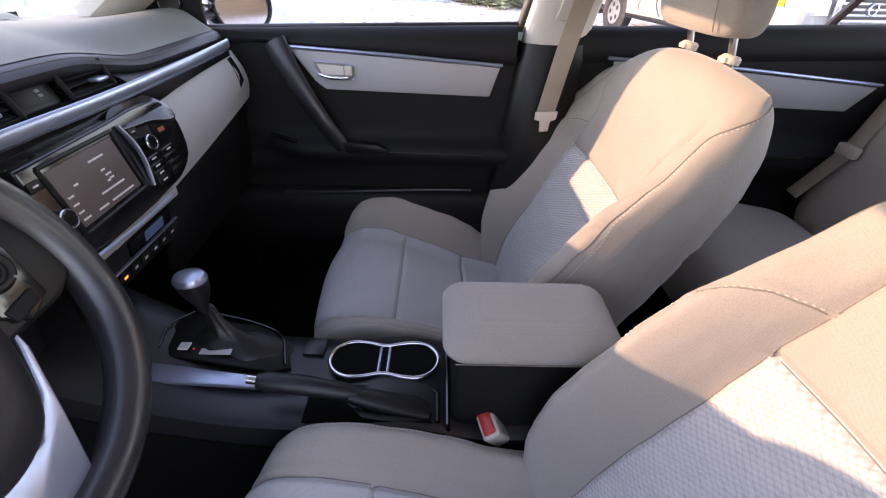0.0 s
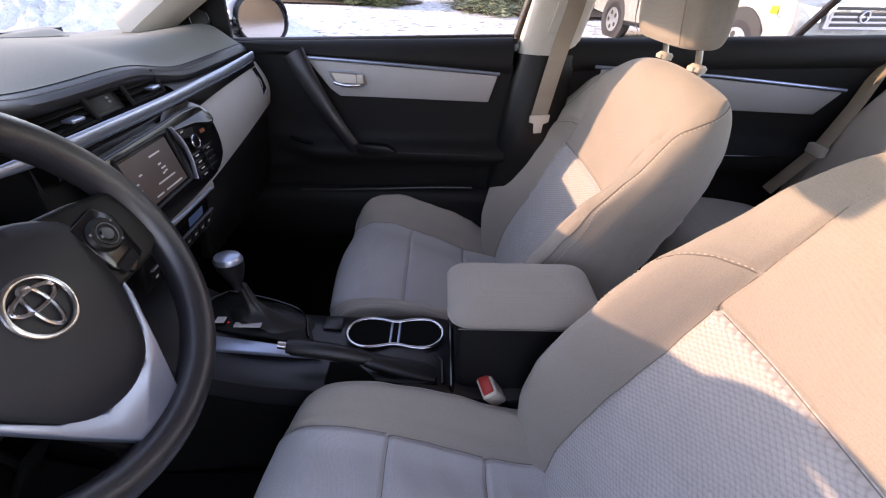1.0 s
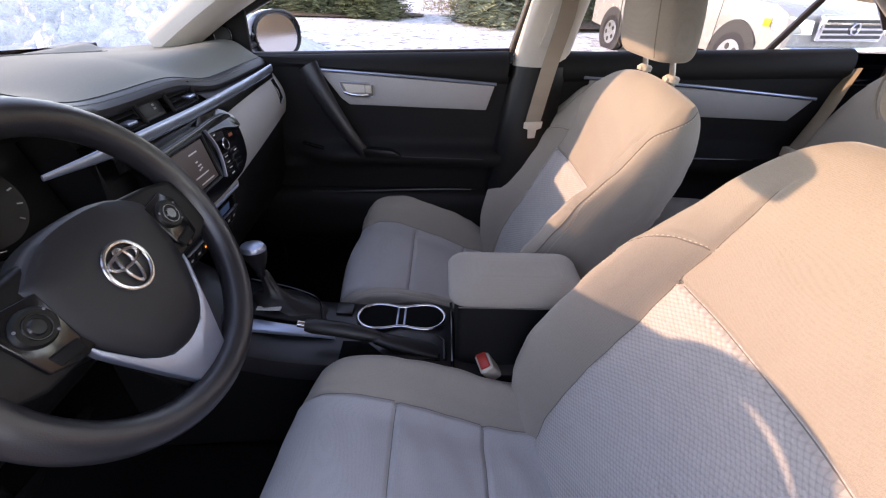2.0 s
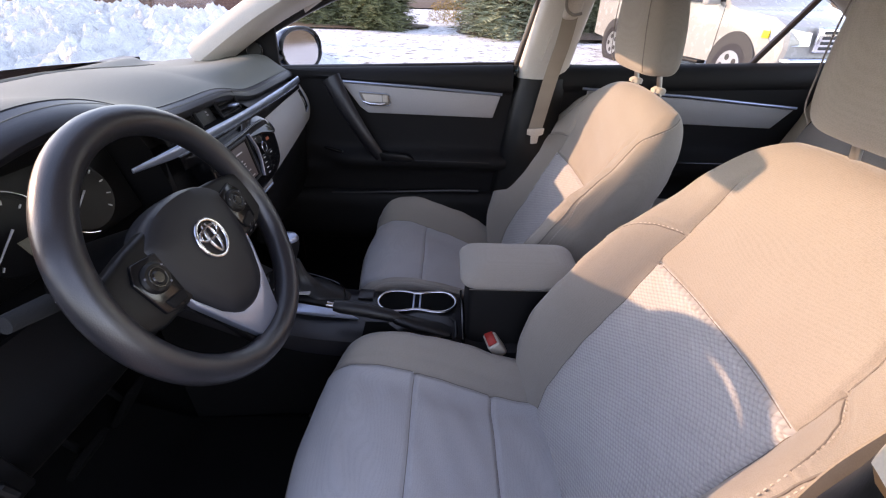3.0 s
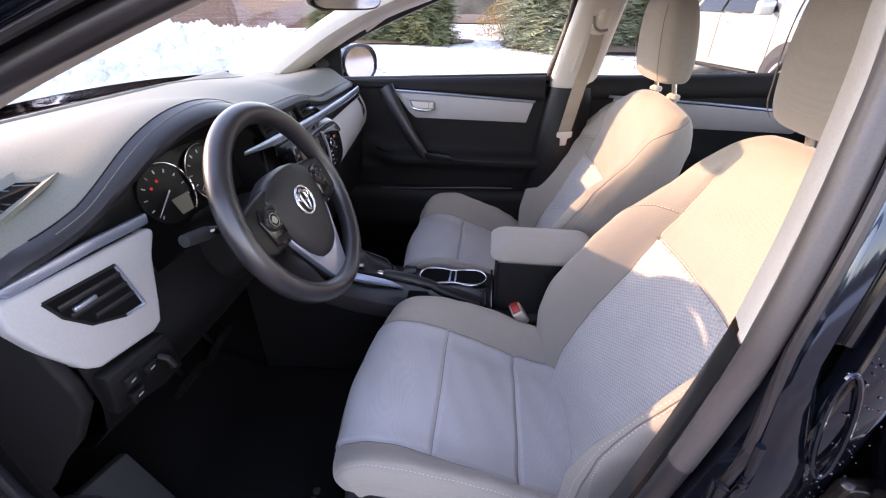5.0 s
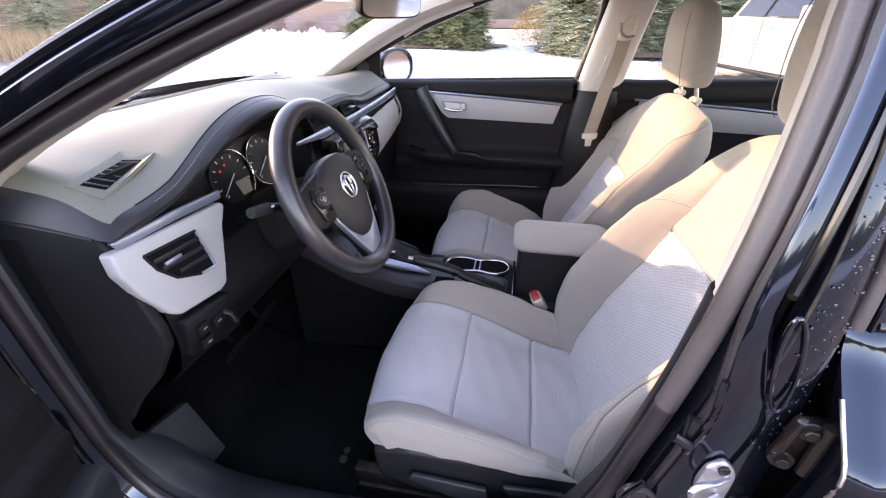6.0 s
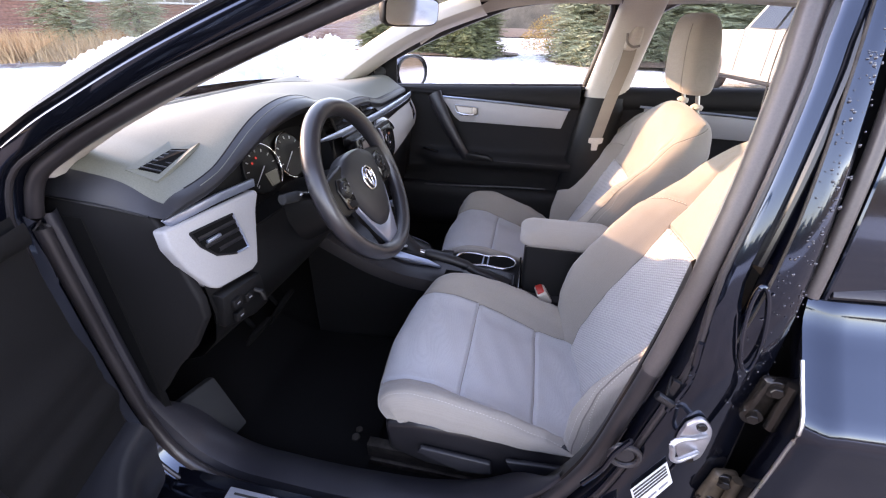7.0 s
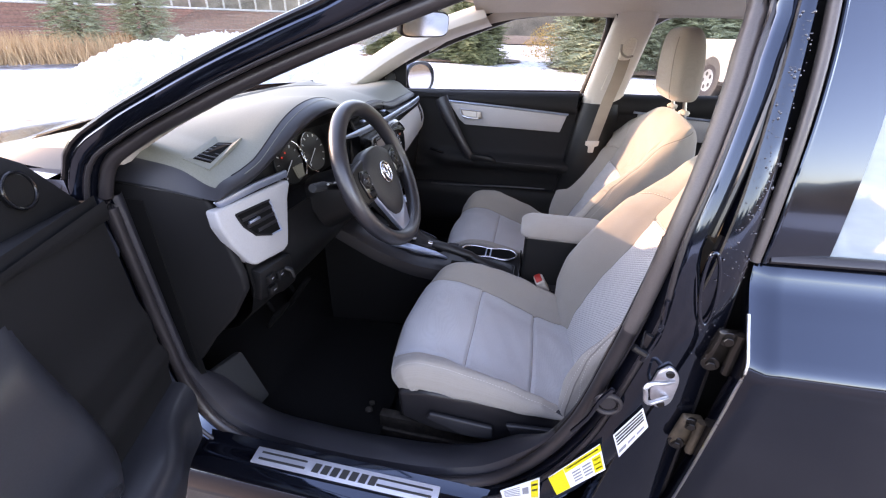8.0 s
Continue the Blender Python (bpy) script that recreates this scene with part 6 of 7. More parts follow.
part("frame_garnish", grid(np.array([[(x + 0.012 + d * w, -(tumble(z) + 0.031 - 0.012 * d), z) for d in (0.0, 0.1, 0.5, 0.9, 1.0)] for (x, z), w in zip(fr, np.linspace(0.080, 0.074, 24))])), PAINT, rdoor, "black pillar garnish")
part("belt_strip", tube([(0.415, -0.764, 0.978), (0.5, -0.762, 0.981), (1.0, -0.75, 0.996), (1.4, -0.745, 1.005)], 0.0105, 10, flat=0.7), RUBBER, rdoor, "black belt strip")
bm = bmesh.new()
glass = [(x + 0.011 + w, -(tumble(z) + 0.016), z) for (x, z), w in zip(fr, np.linspace(0.080, 0.074, 24))] + [(1.3, -0.68, 1.30), (1.4, -0.735, 1.0)]
bm.faces.new([bm.verts.new(p) for p in glass])
bmesh.ops.triangulate(bm, faces=bm.faces)
part("window_pane", bm, FILM_GLASS, rdoor, "rear side window", smooth=False).visible_shadow = False
# outer face of the middle pillar, between the seal and the rear door
pill = []
for x, z in curve_through([(0.255, 0.22), (0.275, 0.40), (0.300, 0.60), (0.320, 0.78), (0.342, 0.95), (0.354, 1.06), (0.359, 1.16), (0.361, 1.22), (0.362, 1.31)], 40):
    e = np.interp(z, [0.2, 0.6, 0.95, 1.1, 1.3], [0.43, 0.41, 0.392, 0.392, 0.387])
    pill.append([(x + (e - x) * f, -(tumble(z) + 0.040 - w), z) for f, w in ((0, 0.02), (0.08, 0.004), (0.3, 0.0), (0.7, 0.0), (0.9, 0.006), (1.0, 0.03))])
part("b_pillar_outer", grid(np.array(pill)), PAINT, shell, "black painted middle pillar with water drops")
# Thin steel tube puts the sun's highlight along the pillar edge.
part("pillar_edge", tube([e[1] for e in pill], 0.0016, 8), DIRTY_STEEL, shell, "pillar edge with a painted highlight")
# Added black sheet fills the slit as if it lay in shade.
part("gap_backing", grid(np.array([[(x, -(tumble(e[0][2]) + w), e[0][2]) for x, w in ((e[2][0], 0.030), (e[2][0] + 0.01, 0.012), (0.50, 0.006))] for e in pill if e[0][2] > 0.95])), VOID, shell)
part("pillar_gap", tube([(e[-1][0] + 0.002, e[-1][1], e[-1][2]) for e in pill], 0.006, 6), RUBBER, shell)
for zc, mat in ((0.835, GRIME), (0.655, RUSTY)):
    h = part("door_hinge", moved(rbox(-0.018, 0.018, -0.007, 0.007, -0.034, 0.034, 0.0065, 3), Matrix.Translation((0.392, -0.790, zc)) @ pose(0, 0, 0, 0, 8, 12)), mat, shell, "grimy rear-door hinge")
    part("hinge_pin", tube([(0.404, -0.803, zc - 0.036), (0.404, -0.803, zc + 0.036)], 0.007, 10), mat, h)
    for dx, dz in ((0.004, 0.022), (-0.006, -0.026)):
        part("hinge_bolt", joined(disc((0.388 + dx, -0.800, zc + dz), (-0.2, -1, 0), 0.0125, 0.005, 20), disc((0.387 + dx, -0.806, zc + dz), (-0.2, -1, 0), 0.0075, 0.010, 6)), GRIME, h, "dark hinge bolt")
# water drops on the painted pillar and the rear door
rnd = random.Random(8)
drops = bmesh.new()
for i in range(230):
    z = rnd.uniform(0.80, 1.29)
    lo_, hi_ = np.interp(z, [0.6, 0.78, 0.95, 1.1, 1.22, 1.30], [0.300, 0.320, 0.342, 0.356, 0.361, 0.362]), np.interp(z, [0.2, 0.6, 0.95, 1.1, 1.3], [0.43, 0.41, 0.392, 0.392, 0.387])
    f = rnd.uniform(0.15, 0.88)
    r = 0.0006 + 0.0011 * rnd.random() ** 3
    d = sphere((lo_ + (hi_ - lo_) * f, -(tumble(z) + 0.0402), z), r, r * 0.5, r * rnd.uniform(1.0, 1.5), 8)
    me = bpy.data.meshes.new("tmp")
    d.to_mesh(me)
    d.free()
    drops.from_mesh(me)
    bpy.data.meshes.remove(me)
solo("water_drops", drops, DROP, "small clear water drops on the black paint", "drops", kind="stuff")
# roof, headliner, windscreen, floor, rear
roofz = lambda x, y: 1.345 + 0.085 * (1 - (y / 0.62) ** 2) - 0.11 * max(0.0, (-x) / 0.3) ** 1.6 * 0.2 - 0.05 * max(0, (x - 0.7) / 0.7) ** 2
xs = np.linspace(-0.20, 1.45, 34)
def screen_top(y):
    """Upper edge of the windscreen."""
    return -0.23 - 0.065 * (1 - (y / 0.70) ** 2)


def roof_rows(ys, drop, crown, power, reach, low):
    """Rows from the windscreen's upper edge back over the cabin."""
    rows = []
    for f in (1.0, 0.85, 0.6, 0.3):
        rows.append([(-0.20 + (screen_top(y) + reach + 0.20) * f, y, (roofz(-0.20, y) + drop - 0.012 * abs(y / crown) ** power) * (1 - f) + low * f + 0.012 * math.sin(math.pi * f)) for y in ys])
    return np.array(rows + [[(x, y, roofz(x, y) + drop - 0.012 * abs(y / crown) ** power) for y in ys] for x in xs])


solo("ceiling", grid(roof_rows(np.linspace(-0.61, 0.61, 30), -0.03, 0.60, 6, 0.035, 1.340)), HEADLINER, "beige cloth headliner", "ceiling", kind="structure")
solo("roof", grid(roof_rows(np.linspace(-0.66, 0.66, 30), 0.012, 0.62, 8, -0.004, 1.366)), PAINT, "black painted car roof", "roof", kind="structure")
header = solo("trim_header", tube([(screen_top(y) + 0.022, y, 1.346) for y in np.linspace(-0.62, 0.62, 30)], 0.014, 10, up=(0, 0, 1), flat=0.8), HEADLINER, "beige windscreen header trim", "trim", kind="structure")
ws = []
for f in np.linspace(0, 1, 16):
    ws.append([(-1.02 + 0.79 * f + 0.10 * (1 - f) * 0 - 0.13 * (1 - (y / 0.70) ** 2) * (1 - 0.5 * f), y * (1 - 0.07 * f), 1.0 + 0.36 * f + 0.02 * math.sin(math.pi * f)) for y in np.linspace(-0.70, 0.70, 24)])
wscreen = solo("window_1", grid(np.array(ws)), SCREEN_GLASS, "clear curved windscreen", "windscreen", kind="structure")
wscreen.visible_shadow = False
# far windscreen pillar trim
apil = []
for f in np.linspace(0, 1, 24):
    cx, cz = -0.775 + 0.615 * f, 1.005 + 0.292 * f + 0.035 * math.sin(math.pi * f)
    cy = 0.60 - 0.03 * f
    w = 0.042 - 0.004 * f
    d = Vector((-0.43, 0, 0.9)).normalized()
    apil.append([(cx + d.x * u * w, cy + v, cz + d.z * u * w) for u, v in ((-1.3, 0.09), (-1.1, 0.045), (-0.9, 0.02), (-0.4, 0.0), (0.3, -0.002), (0.85, 0.012), (1.05, 0.04), (1.1, 0.09))])
part("a_pillar_trim", grid(np.array(apil)), BEIGE_TRIM, shell, "light beige windscreen pillar trim")
# far roof side rail over both windows
rail = []
for x, z in curve_through([(-0.42, 1.165), (-0.30, 1.232), (-0.15, 1.284), (0.0, 1.312), (0.15, 1.320), (0.40, 1.318), (0.8, 1.322), (1.0, 1.305), (1.2, 1.25), (1.40, 1.13)], 60):
    y = 0.742 - 0.17 * (z - 0.98)
    rail.append([(x, y - 0.012, z - 0.024), (x, y - 0.024, z - 0.026), (x, y - 0.036, z - 0.018), (x, y - 0.055, z + 0.008), (x, y - 0.085, z + 0.045)])
part("roof_rail_trim", grid(np.array(rail)), HEADLINER, shell, "beige roof side trim")
# far middle pillar: upper beige, lower black
up = []
for f in np.linspace(0, 1, 20):
    x0, x1, z = 0.283 + 0.075 * f, 0.440 + 0.065 * f, 0.955 + 0.36 * f
    y = 0.665 - 0.075 * f ** 1.3
    up.append([(x, yy, z) for x, yy in ((x0 - 0.005, y + 0.06), (x0, y + 0.015), (x0 + 0.012, y), (x0 + 0.05, y - 0.012), (x1 - 0.05, y - 0.012), (x1 - 0.012, y), (x1, y + 0.015), (x1 + 0.005, y + 0.06))])
bp = part("b_pillar_trim", grid(np.array(up)), BEIGE_TRIM, shell, "light beige upper pillar trim")
part("slider_panel", slab([(0.345, 0.634, 1.02), (0.385, 0.618, 1.19), (0.425, 0.618, 1.19), (0.40, 0.634, 1.02)][::-1], 0.008, 0.003), BEIGE_TRIM, bp)
lo = []
for f in np.linspace(0, 1, 20):
    z = 0.965 - 0.68 * f
    x0, x1 = 0.278 - 0.10 * f, 0.442 - 0.05 * f
    y = 0.650 - 0.03 * math.sin(math.pi * min(1, f * 1.2))
    lo.append([(x, yy, z) for x, yy in ((x0 - 0.005, y + 0.07), (x0, y + 0.015), (x0 + 0.015, y), (x0 + 0.05, y - 0.014), (x1 - 0.05, y - 0.014), (x1 - 0.015, y), (x1, y + 0.015), (x1 + 0.005, y + 0.07))])
part("b_pillar_lower_trim", grid(np.array(lo)), BLACK_HARD, shell, "black lower pillar trim")
# passenger's belt
belt = thing("seat_belt", "taupe seat belt hanging down the passenger-side pillar", "seat belt", (0.36, 0.6, 0.8))
web = curve_through([(0.412, 0.612, 1.185), (0.400, 0.600, 1.10), (0.372, 0.588, 0.98), (0.348, 0.574, 0.86), (0.336, 0.566, 0.80)], 30)
part("webbing", grid(np.array([[(p[0] - 0.022 + d, p[1] - 0.1 * (0.022 - abs(d - 0.022)) + e, p[2] - 0.004 * d) for d, e in ((0, 0), (0.022, 0), (0.046, 0), (0.046, 0.0016), (0.022, 0.0016), (0, 0.0016))] for p in web]), wrap=True), BELT, belt, "taupe webbing")
guide = []
for k, wx, wy in ((-1.0, 0.45, 0.5), (-0.93, 0.78, 0.8), (-0.7, 0.95, 1.0), (-0.2, 1.0, 1.0), (0.3, 0.92, 1.0), (0.7, 0.80, 0.9), (0.93, 0.60, 0.7), (1.0, 0.35, 0.4)):
    guide.append([(0.414 + 0.010 * k + 0.027 * wx * math.cos(t), 0.601 + 0.013 * wy * math.sin(t), 1.182 + 0.040 * k) for t in np.linspace(0, 2 * math.pi, 20, endpoint=False)])
loop_ = part("belt_loop", loft(guide), BEIGE_PLASTIC, belt, "rounded beige belt guide", sub=1, sharp=0)
# A tube laid on the guide; darker beige gives the slot's shade.
part("slot", tube(curve_through([(0.386, 0.594, 1.200), (0.392, 0.588, 1.168), (0.412, 0.587, 1.156), (0.436, 0.589, 1.160)], 20), 0.0045, 8), DARK_BEIGE, loop_, "dark slot of the guide")
part("latch_plate", slab([(0.312, 0.560, 0.822), (0.368, 0.560, 0.826), (0.366, 0.560, 0.806), (0.352, 0.560, 0.80), (0.35, 0.560, 0.775), (0.328, 0.560, 0.773), (0.326, 0.560, 0.80), (0.312, 0.560, 0.804)], 0.008, 0.002), BEIGE_PLASTIC, belt, "pale latch plate")
# driver's belt beside the pillar
dbelt = thing("seat_belt", "taupe seat belt hanging beside the driver's seat", "seat belt", (0.375, -0.625, 0.75))
web = curve_through([(0.47, -0.615, 1.06), (0.40, -0.655, 0.97), (0.362, -0.662, 0.90), (0.352, -0.664, 0.84), (0.350, -0.662, 0.76), (0.352, -0.655, 0.66), (0.33, -0.65, 0.48)], 40)
part("webbing", grid(np.array([[(p[0] + d, p[1] - 0.3 * d + e, p[2]) for d, e in ((-0.023, 0), (0.0, 0.001), (0.023, 0), (0.023, 0.0016), (0, 0.0026), (-0.023, 0.0016))] for p in web]), wrap=True), BELT, dbelt, "taupe webbing")
part("latch_plate", slab([(0.322, -0.668, 0.843), (0.374, -0.680, 0.846), (0.374, -0.680, 0.828), (0.350, -0.675, 0.822), (0.322, -0.668, 0.828)], 0.008, 0.003, face=(0, -1, 0)), BEIGE_PLASTIC, dbelt, "beige latch plate")
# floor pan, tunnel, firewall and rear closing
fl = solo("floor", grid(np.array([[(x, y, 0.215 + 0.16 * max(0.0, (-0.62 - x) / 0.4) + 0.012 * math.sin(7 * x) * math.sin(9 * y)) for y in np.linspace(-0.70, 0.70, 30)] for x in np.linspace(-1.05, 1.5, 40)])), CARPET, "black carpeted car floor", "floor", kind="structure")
solo("wall_firewall", rbox(-1.10, -1.04, -0.74, 0.74, 0.15, 0.99, 0.0), BLACK_HARD, "dark front bulkhead", "wall", kind="structure")
solo("wall_kick", rbox(-1.04, -0.66, -0.715, -0.70, 0.18, 0.93, 0.0), BLACK_HARD, "dark kick panel", "wall", kind="structure")
solo("wall_far_side", rbox(-0.55, 1.5, 0.672, 0.70, 0.15, 0.93, 0.0), BLACK_HARD, "dark inner side wall", "wall", kind="structure")
solo("wall_far_kick", rbox(-1.04, -0.55, 0.66, 0.72, 0.15, 0.98, 0.0), BLACK_HARD, "dark kick panel", "wall", kind="structure")
solo("wall_rear_side", rbox(0.36, 1.5, -0.735, -0.70, 0.18, 0.975, 0.0), BLACK_HARD, "dark inner side wall", "wall", kind="structure")
solo("wall_rear", rbox(1.5, 1.55, -0.74, 0.74, 0.18, 1.02, 0.0), BLACK_HARD, "dark rear bulkhead", "wall", kind="structure")
solo("wall_underbody", rbox(-1.10, 1.55, -0.80, 0.80, 0.13, 0.18, 0.0), BLACK_HARD, "dark underbody", "wall", kind="structure")
foot = thing("footrest", "black footrest pad on the carpet", "footrest", (-0.75, -0.60, 0.25))
part("pad", slab([(-0.675, -0.685, 0.43), (-0.655, -0.575, 0.42), (-0.595, -0.575, 0.26), (-0.605, -0.685, 0.26)][::-1], 0.03, 0.008), GREY_PAD, foot)
for nm, y, w in (("brake_pedal", -0.33, 0.045), ("accelerator_pedal", -0.20, 0.026)):
    pd = thing(nm, "black rubber " + nm.replace("_", " "), "pedal", (-0.70, y, 0.3))
    # Pad and arm take near-black carpet colour, standing in for footwell shade.
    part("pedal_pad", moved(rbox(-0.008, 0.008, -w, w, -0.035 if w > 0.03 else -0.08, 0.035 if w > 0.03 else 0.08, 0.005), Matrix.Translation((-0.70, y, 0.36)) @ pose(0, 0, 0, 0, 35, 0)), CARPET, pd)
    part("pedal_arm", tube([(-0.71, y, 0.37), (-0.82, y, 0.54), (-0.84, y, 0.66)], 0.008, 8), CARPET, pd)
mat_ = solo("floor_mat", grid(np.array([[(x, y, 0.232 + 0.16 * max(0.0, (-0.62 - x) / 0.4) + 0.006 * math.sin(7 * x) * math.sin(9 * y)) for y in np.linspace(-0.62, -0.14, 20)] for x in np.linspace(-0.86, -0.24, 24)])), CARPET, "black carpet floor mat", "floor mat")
# rear seat
rs = thing("bench_seat", "taupe cloth rear bench seat", "seat", (1.0, 0, 0.3))
part("bench", loft([[(x, y, z) for x, z in ((0.72, 0.33), (0.68, 0.45), (0.70, 0.545), (0.76, 0.585), (0.95, 0.575), (1.15, 0.55), (1.2, 0.4), (1.1, 0.32))] for y in np.linspace(-0.63, 0.63, 12)]), CLOTH, rs, "taupe cloth bench", sub=2, sharp=0)
part("rear_backrest", loft([[(x, y, z) for x, z in ((1.10, 0.5), (1.13, 0.62), (1.22, 0.80), (1.32, 0.98), (1.38, 1.02), (1.45, 0.98), (1.4, 0.6), (1.25, 0.48))] for y in np.linspace(-0.62, 0.62, 12)]), CLOTH, rs, "taupe cloth backrest", sub=2, sharp=0)
rb = thing("rear_seat_belt", "taupe rear seat belt with beige latch", "seat belt", (1.22, 0.58, 0.7))
part("webbing", tube([(1.33, 0.66, 0.98), (1.27, 0.62, 0.86), (1.18, 0.565, 0.745), (1.10, 0.58, 0.60)], 0.024, 8, flat=0.1, up=(1, 0, -0.5)), BELT, rb)
part("latch_plate", rbox(1.165, 1.185, 0.535, 0.595, 0.725, 0.755, 0.004), BEIGE_PLASTIC, rb)
# closing shell ahead of the windscreen and behind the cabin, on four wheels
def over_arch(x, z):
    """Lifts a point of the side above the wheel arches."""
    for ax in (-1.15, 1.78):
        if abs(x - ax) < 0.365:
            z = max(z, 0.33 + math.sqrt(0.365 ** 2 - (x - ax) ** 2))
    return z


def side_run(xs, shoulder, side, flare):
    rows = []
    for x in xs:
        zs = shoulder(x)
        k = flare(x)
        prof = curve_through([(0.70 * k, zs + 0.015), (0.775 * k, zs), (0.83 * k, zs - 0.05), (0.860 * k, zs - 0.16), (0.862 * k, 0.60), (0.85 * k, 0.42), (0.82 * k, 0.24)], 30)
        rows.append([(x, side * y, over_arch(x, z)) for y, z in prof])
    return rows


nose = lambda x: 0.965 - 0.16 * max(0.0, (-1.06 - x) / 0.9) ** 0.9 - 0.10 * max(0.0, (-1.75 - x) / 0.25) ** 2
tail = lambda x: 1.005 - 0.03 * max(0.0, (x - 1.8) / 0.6) ** 2
slim = lambda x: 1 - 0.16 * max(0.0, (-1.45 - x) / 0.55) ** 2
slim_rear = lambda x: 1 - 0.10 * max(0.0, (x - 2.0) / 0.45) ** 2
for side in (-1, 1):
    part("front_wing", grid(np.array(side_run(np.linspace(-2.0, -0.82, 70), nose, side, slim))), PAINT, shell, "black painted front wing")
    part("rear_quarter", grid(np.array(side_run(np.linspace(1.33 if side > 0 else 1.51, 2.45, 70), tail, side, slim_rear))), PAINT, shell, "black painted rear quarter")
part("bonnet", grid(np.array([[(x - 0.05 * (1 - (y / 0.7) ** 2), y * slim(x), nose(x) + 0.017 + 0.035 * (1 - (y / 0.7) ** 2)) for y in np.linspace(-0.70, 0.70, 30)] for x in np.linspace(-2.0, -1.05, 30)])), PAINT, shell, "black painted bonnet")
part("front_bumper", grid(np.array([[(-2.0 - d - 0.10 * (1 - (y / 0.74) ** 2), y, z) for d, z in ((0.0, 0.77), (0.03, 0.68), (0.05, 0.55), (0.05, 0.40), (0.0, 0.22))] for y in np.linspace(-0.74, 0.74, 30)])), PAINT, shell, "black painted front bumper")
part("boot_lid", grid(np.array([[(x + 0.04 * (1 - (y / 0.7) ** 2), y * slim_rear(x), tail(x) + 0.017 + 0.02 * (1 - (y / 0.7) ** 2)) for y in np.linspace(-0.70, 0.70, 30)] for x in np.linspace(1.80, 2.45, 20)])), PAINT, shell, "black painted boot lid")
part("rear_bumper", grid(np.array([[(2.45 + d + 0.07 * (1 - (y / 0.78) ** 2), y, z) for d, z in ((0.0, 0.99), (0.02, 0.80), (0.05, 0.60), (0.05, 0.40), (-0.02, 0.22))] for y in np.linspace(-0.78, 0.78, 30)])), PAINT, shell, "black painted rear bumper")
for side in (-1, 1):
    part("c_pillar_outer", grid(np.array([[(1.40 + 0.45 * f, side * (0.66 + 0.04 * f), 1.335 - 0.31 * f), (1.36 + 0.40 * f, side * (0.69 + 0.06 * f), 1.29 - 0.28 * f), (1.30 + 0.35 * f, side * (0.70 + 0.06 * f), 1.22 - 0.22 * f)] for f in np.linspace(0, 1, 10)])), PAINT, shell, "black painted rear pillar")
    for ax in (-1.15, 1.78):
        w = part("wheel", disc((ax, side * 0.855, 0.345), (0, side, 0), 0.315, 0.20, 48, 0.03), RUBBER, shell, "black tyre")
        rim = part("rim", disc((ax, side * 0.858, 0.345), (0, side, 0), 0.205, 0.03, 40, 0.008), SILVER, w, "silver wheel rim")
        part("wheel_arch", tube([(ax + 0.36 * math.cos(t), side * 0.70, 0.33 + 0.36 * math.sin(t)) for t in np.linspace(0, math.pi, 20)], 0.06, 8), VOID, shell)
rw = solo("window_2", grid(np.array([[(1.44 + 0.42 * f + 0.05 * (1 - (y / 0.66) ** 2) * f, y, 1.335 + 0.06 * (1 - (y / 0.62) ** 2) * (1 - f) - 0.31 * f) for y in np.linspace(-0.66, 0.66, 16)] for f in np.linspace(0, 1, 10)])), GLASS, "sloping rear window", "rear window", kind="structure")
rw.visible_shadow = False
# rear-view mirror
rv = thing("rear_view_mirror", "black rear-view mirror under the headliner", "mirror", (-0.255, -0.045, 1.252))


def mirror_loop(d, k, q):
    return [(-0.255 + d, -0.045 + 0.118 * k * math.copysign(abs(math.cos(t)) ** 0.42, math.cos(t)), 1.252 + 0.034 * q * math.copysign(abs(math.sin(t)) ** 0.42, math.sin(t))) for t in np.linspace(0, 2 * math.pi, 44, endpoint=False)]


part("housing", loft([mirror_loop(*q) for q in ((0.006, 0.965, 0.90), (0.0075, 0.975, 0.93), (0.007, 1.0, 0.99), (0.003, 1.01, 1.02), (-0.010, 0.98, 0.96), (-0.024, 0.80, 0.75), (-0.030, 0.4, 0.4))]), BLACK_HARD, rv, "black mirror housing")
part("mirror_glass", slab(mirror_loop(0.0085, 0.962, 0.89), 0.003, face=(1, 0, 0)), MIRROR, rv, "mirror glass")
part("stem", tube([(-0.275, -0.035, 1.262), (-0.30, -0.025, 1.325)], 0.009, 8), BLACK_HARD, rv)
rv.rotation_euler = (0, radians(7), radians(-20))


# ---- outside ----
SNOW = surface("snow", (0.70, 0.71, 0.715), 0.85, vary=0.20, scale=6, grain=45, bump=0.9, depth=0.03, fleck=0.35)
DIRT = surface("leaf_litter", (0.12, 0.075, 0.05), 0.95, vary=0.5, scale=8, grain=90, bump=0.5, depth=0.01)


